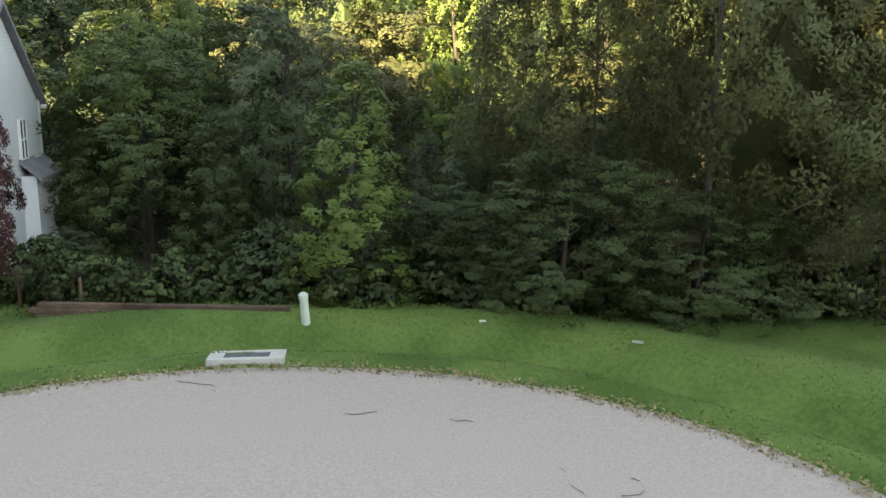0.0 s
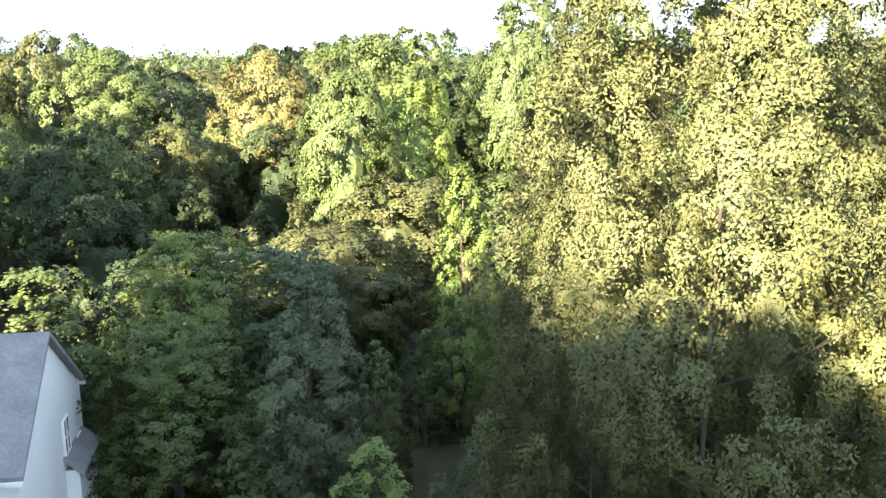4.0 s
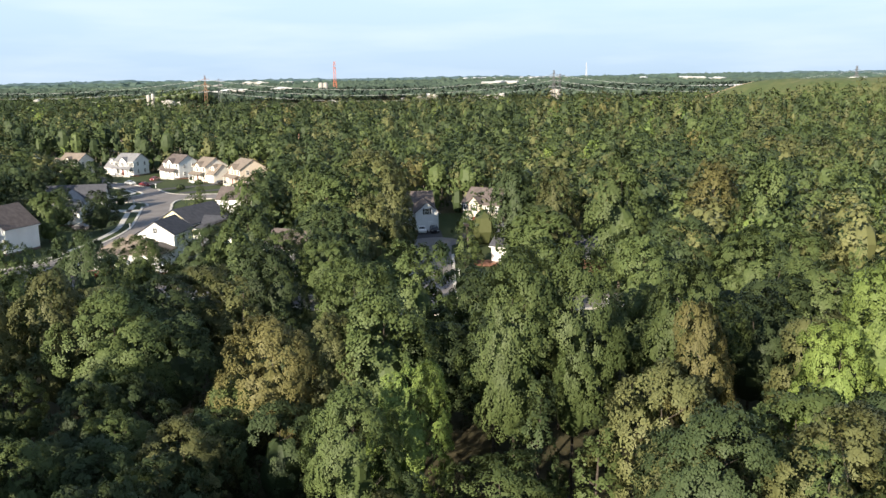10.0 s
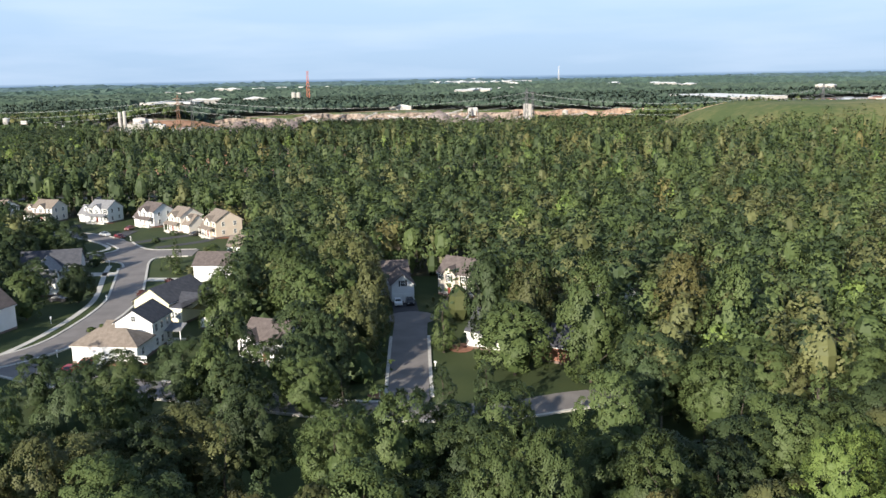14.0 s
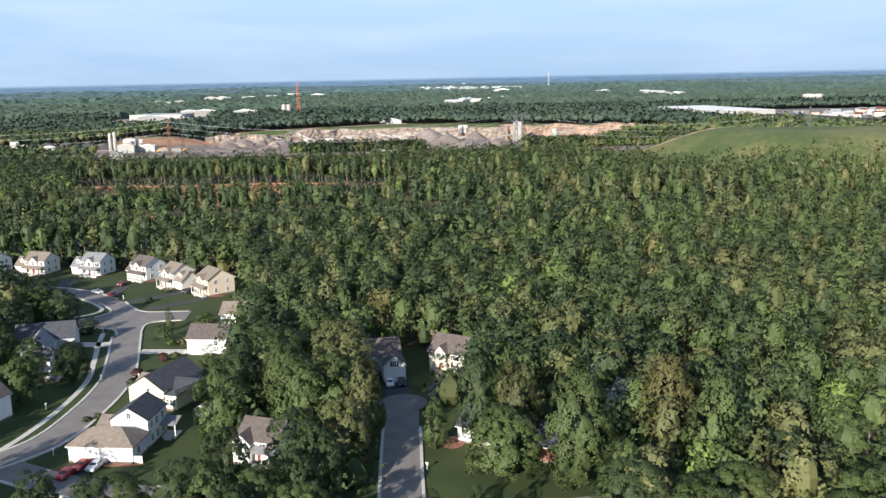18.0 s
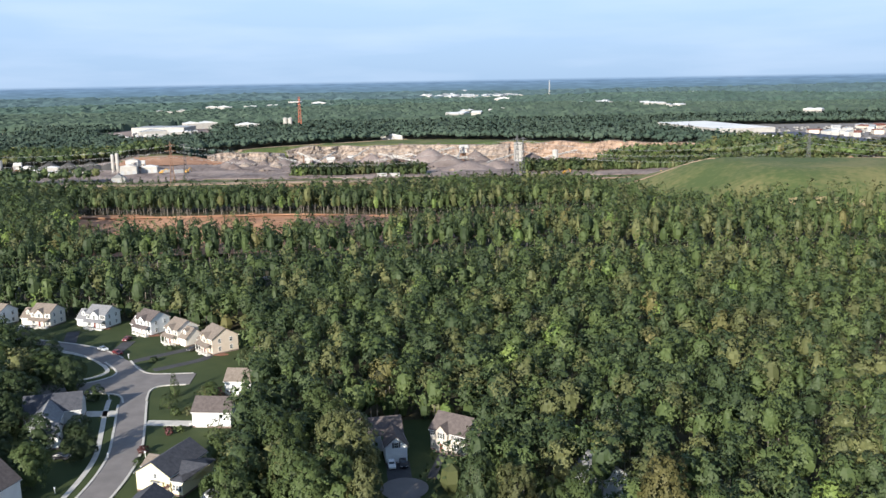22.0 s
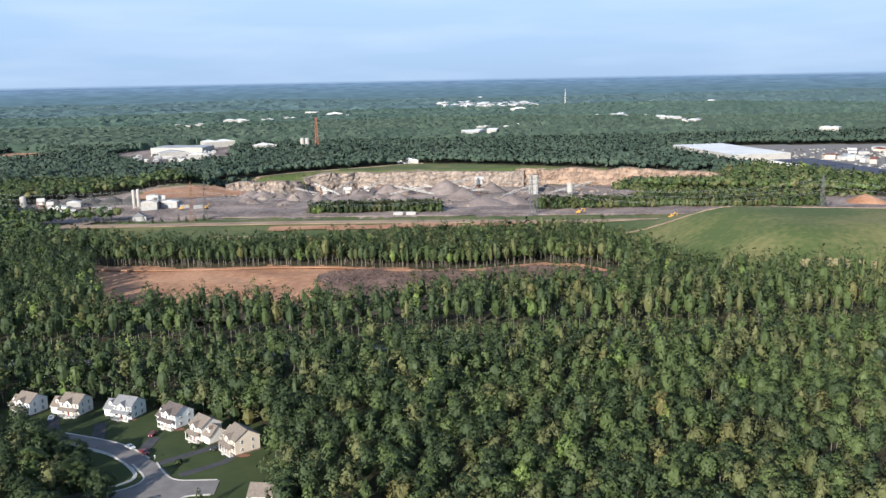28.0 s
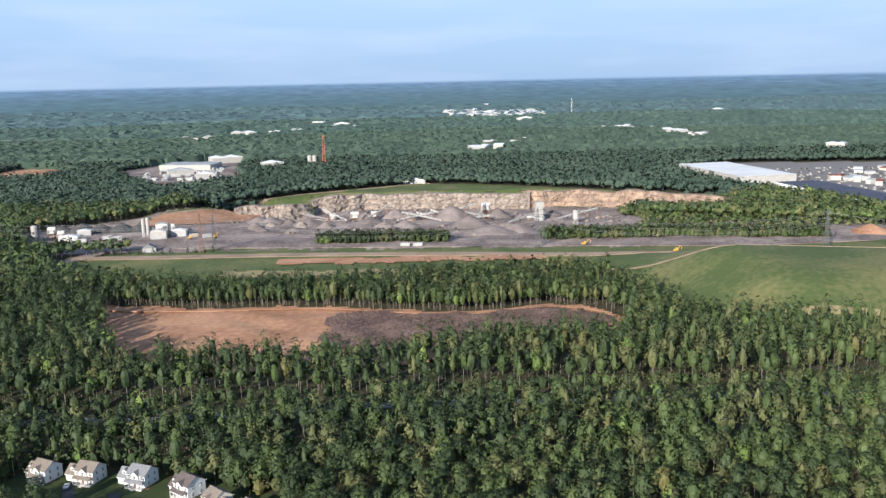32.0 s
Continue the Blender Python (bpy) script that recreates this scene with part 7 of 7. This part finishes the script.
for k in range(60):
    x, y = rng.uniform(95, 480), rng.uniform(3280, 3900)
    shed_block("far_building", x, y, rng.uniform(0, 90), rng.uniform(16, 50), rng.uniform(10, 22), 20, M_SILO, (M_ROOF_WHITE, M_ROOF_GREY)[k % 2], "white building of a far settlement among woods", "building", "far settlement", rows=1)
for k in range(26):
    x, y = [(-360, 2500), (560, 2380), (-250, 2900), (640, 2080), (180, 1990), (-620, 2350)][k % 6]
    shed_block("far_building", x + rng.uniform(-70, 70), y + rng.uniform(-60, 60), rng.uniform(0, 90), rng.uniform(10, 20), 9, 19, M_SILO, (M_ROOF_WHITE, M_ROOF_GREY)[k % 2], "small white house far off among woods", "house", "far houses", rows=1)

for name, n, box, mat, label in (("parked_cars", 420, (530, 1000, 1020, 1420), M_SILO, "pale cars parked in rows beside the shops"), ("parked_cars", 260, (530, 1000, 1020, 1420), M_TAR, "dark cars parked in rows beside the shops")):
    cx, cy = rng.uniform(box[0], box[2], n), rng.uniform(box[1], box[3], n) // 18 * 18
    ok = inside(MALL, cx, cy)
    bm = bmesh.new()
    for x, y in zip(cx[ok], cy[ok]):
        box_bm(x - 1.2, y - 2.4, LEVEL + 1.0, x + 1.2, y + 2.4, LEVEL + 2.0, bm=bm)
        box_bm(x - 1.0, y - 1.2, LEVEL + 2.0, x + 1.0, y + 1.4, LEVEL + 2.6, bm=bm)
    tagged(part(name, bm, mat), label, "cars", kind="stuff")

# evergreens in a row, screens of trees in front of the pit
for k, x in enumerate([-299, -292, -285, -277, -269, -255, -247, -239, -223, -216, -208, -200]):
    plant(MID_CONE[k % 3], x, 813 + 0.4 * k, LEVEL + 5.6 + 0.7 * (k % 3), 3.6, DARK, 40 * k, "in a row before the quarry")
for name, poly in (("screen_trees", [(-105, 840), (-105, 868), (-40, 872), (24, 860), (24, 840), (-40, 848)]), ("screen_trees", [(118, 838), (120, 872), (240, 862), (390, 838), (390, 815), (240, 838)])):
    X, Y = np.meshgrid(np.arange(-110, 400, 4.6), np.arange(810, 880, 4.6))
    X, Y = (X + rng.uniform(-1.5, 1.5, X.shape)).ravel(), (Y + rng.uniform(-1.5, 1.5, Y.shape)).ravel()
    ok = inside(poly, X, Y)
    forest(name, X[ok], Y[ok], 40, 1.3, "dense dark screen of trees before the pit", (5, 7), variants=8, foot=0.05, rings=4, sides=6, height=9.0)
# scrub on the overgrown right end of the pit
X, Y = np.meshgrid(np.arange(150, 480, 12), np.arange(870, 1180, 12))
X, Y = (X + rng.uniform(-3, 3, X.shape)).ravel(), (Y + rng.uniform(-3, 3, Y.shape)).ravel()
ok = inside([(230, 880), (470, 872), (470, 960), (380, 1080), (300, 1150), (255, 1130), (245, 1000)], X, Y)
forest("scrub", X[ok], Y[ok], 26, 1.7, "green scrub over the old quarry face", (6, 9), variants=8, foot=0.05, rings=4, sides=6, height=6.5)
# tall trees beside the house, out of view, added to shade the young wood
for k, (x, y, top) in enumerate([(-29, 25, 21), (-34, 33, 22), (-40, 40, 23), (-46, 50, 24), (-38, 24, 23), (-52, 62, 24)]):
    plant(SHADE_BROAD[k % 2], x, y, top, 11.0, DARK, 70 * k, "beside the near house")
# trees behind the circle, whose shade lies over it
for k in range(42):
    row, i = k % 3, k // 3
    along = -48 + i * 7.2 + row * 3.6
    x, y = -23 - 6.5 * row + 0.75 * along, -9 - 7.0 * row - 0.66 * along
    if math.hypot(x + 3, y - 7.5) > 14:
        plant(SHADE_BROAD[k % 2], x, y, (18.0 if along < -9 else 24.5) + 3.0 * row + (k * 7 % 3), 14.0, DARK, 50 * k, "behind the circle")
# bushes in the estate's gardens
for x, y, top, width, colour, label in [
    (-62.2, 219.8, 2.0, 2.2, PLUM, "dark maroon bush beside a driveway"), (-65.6, 208.4, 1.8, 2.8, PLUM, "low maroon bushes by the kerb"),
    (-66.0, 181.3, 1.1, 1.8, GREEN, "small green garden bush on mulch"), (-68.0, 179.9, 0.9, 1.6, GREEN, "small green garden bush on mulch"),
    (-57.4, 240.8, 5.6, 4.2, OLIVE, "tall olive-green shrub on the lawn"), (-54.0, 245.0, 3.6, 4.4, PLUM, "maroon shrub by the white house"),
    (-67.0, 238.2, 4.2, 4.0, GREEN, "green shrub on the corner lawn"), (-63.7, 233.2, 2.2, 2.6, GREEN, "green bush by the driveway"),
    (-48.9, 215.2, 5.0, 5.4, GREEN, "broad green shrub below the house wall"), (-65.0, 202.2, 1.4, 2.6, DARK, "dark green bushes by the road"),
    (-80.5, 294.2, 1.6, 2.6, DARK, "dark clipped bush in a front garden"), (-82.8, 281.8, 1.5, 2.4, DARK, "dark clipped bush in a front garden"),
    (-103.3, 229.5, 3.4, 3.6, PLUM, "crimson shrub behind the dark-roofed house"), (-103.4, 251.3, 5.2, 5.6, DARK, "dark rounded shrub on the lawn"),
    (-59.9, 232.8, 2.6, 3.0, OLIVE, "olive bush beside the white house"), (-59.5, 221.4, 1.6, 2.0, GREEN, "green bush below the house wall"),
]:
    shrub(x, y, top, width, colour, 420, label, 0.22, 4, LEVEL)
# trees that close the gaps along the estate's near edge
for k, (x, y, top, width, colour) in enumerate([(-44.0, 126.5, 17.0, 8.6, GREEN), (-35.5, 128.5, 17.5, 8.8, DARK), (-16.0, 121.5, 17.0, 8.4, GREEN), (-23.5, 127.0, 17.5, 8.0, GREEN), (-28.0, 87.0, 15.5, 9.5, DARK), (-14.0, 69.0, 13.0, 7.5, DARK)]):
    plant(MID_BROAD[k % len(MID_BROAD)], x, y, top, width, colour, 83 * k, "at the estate's edge")
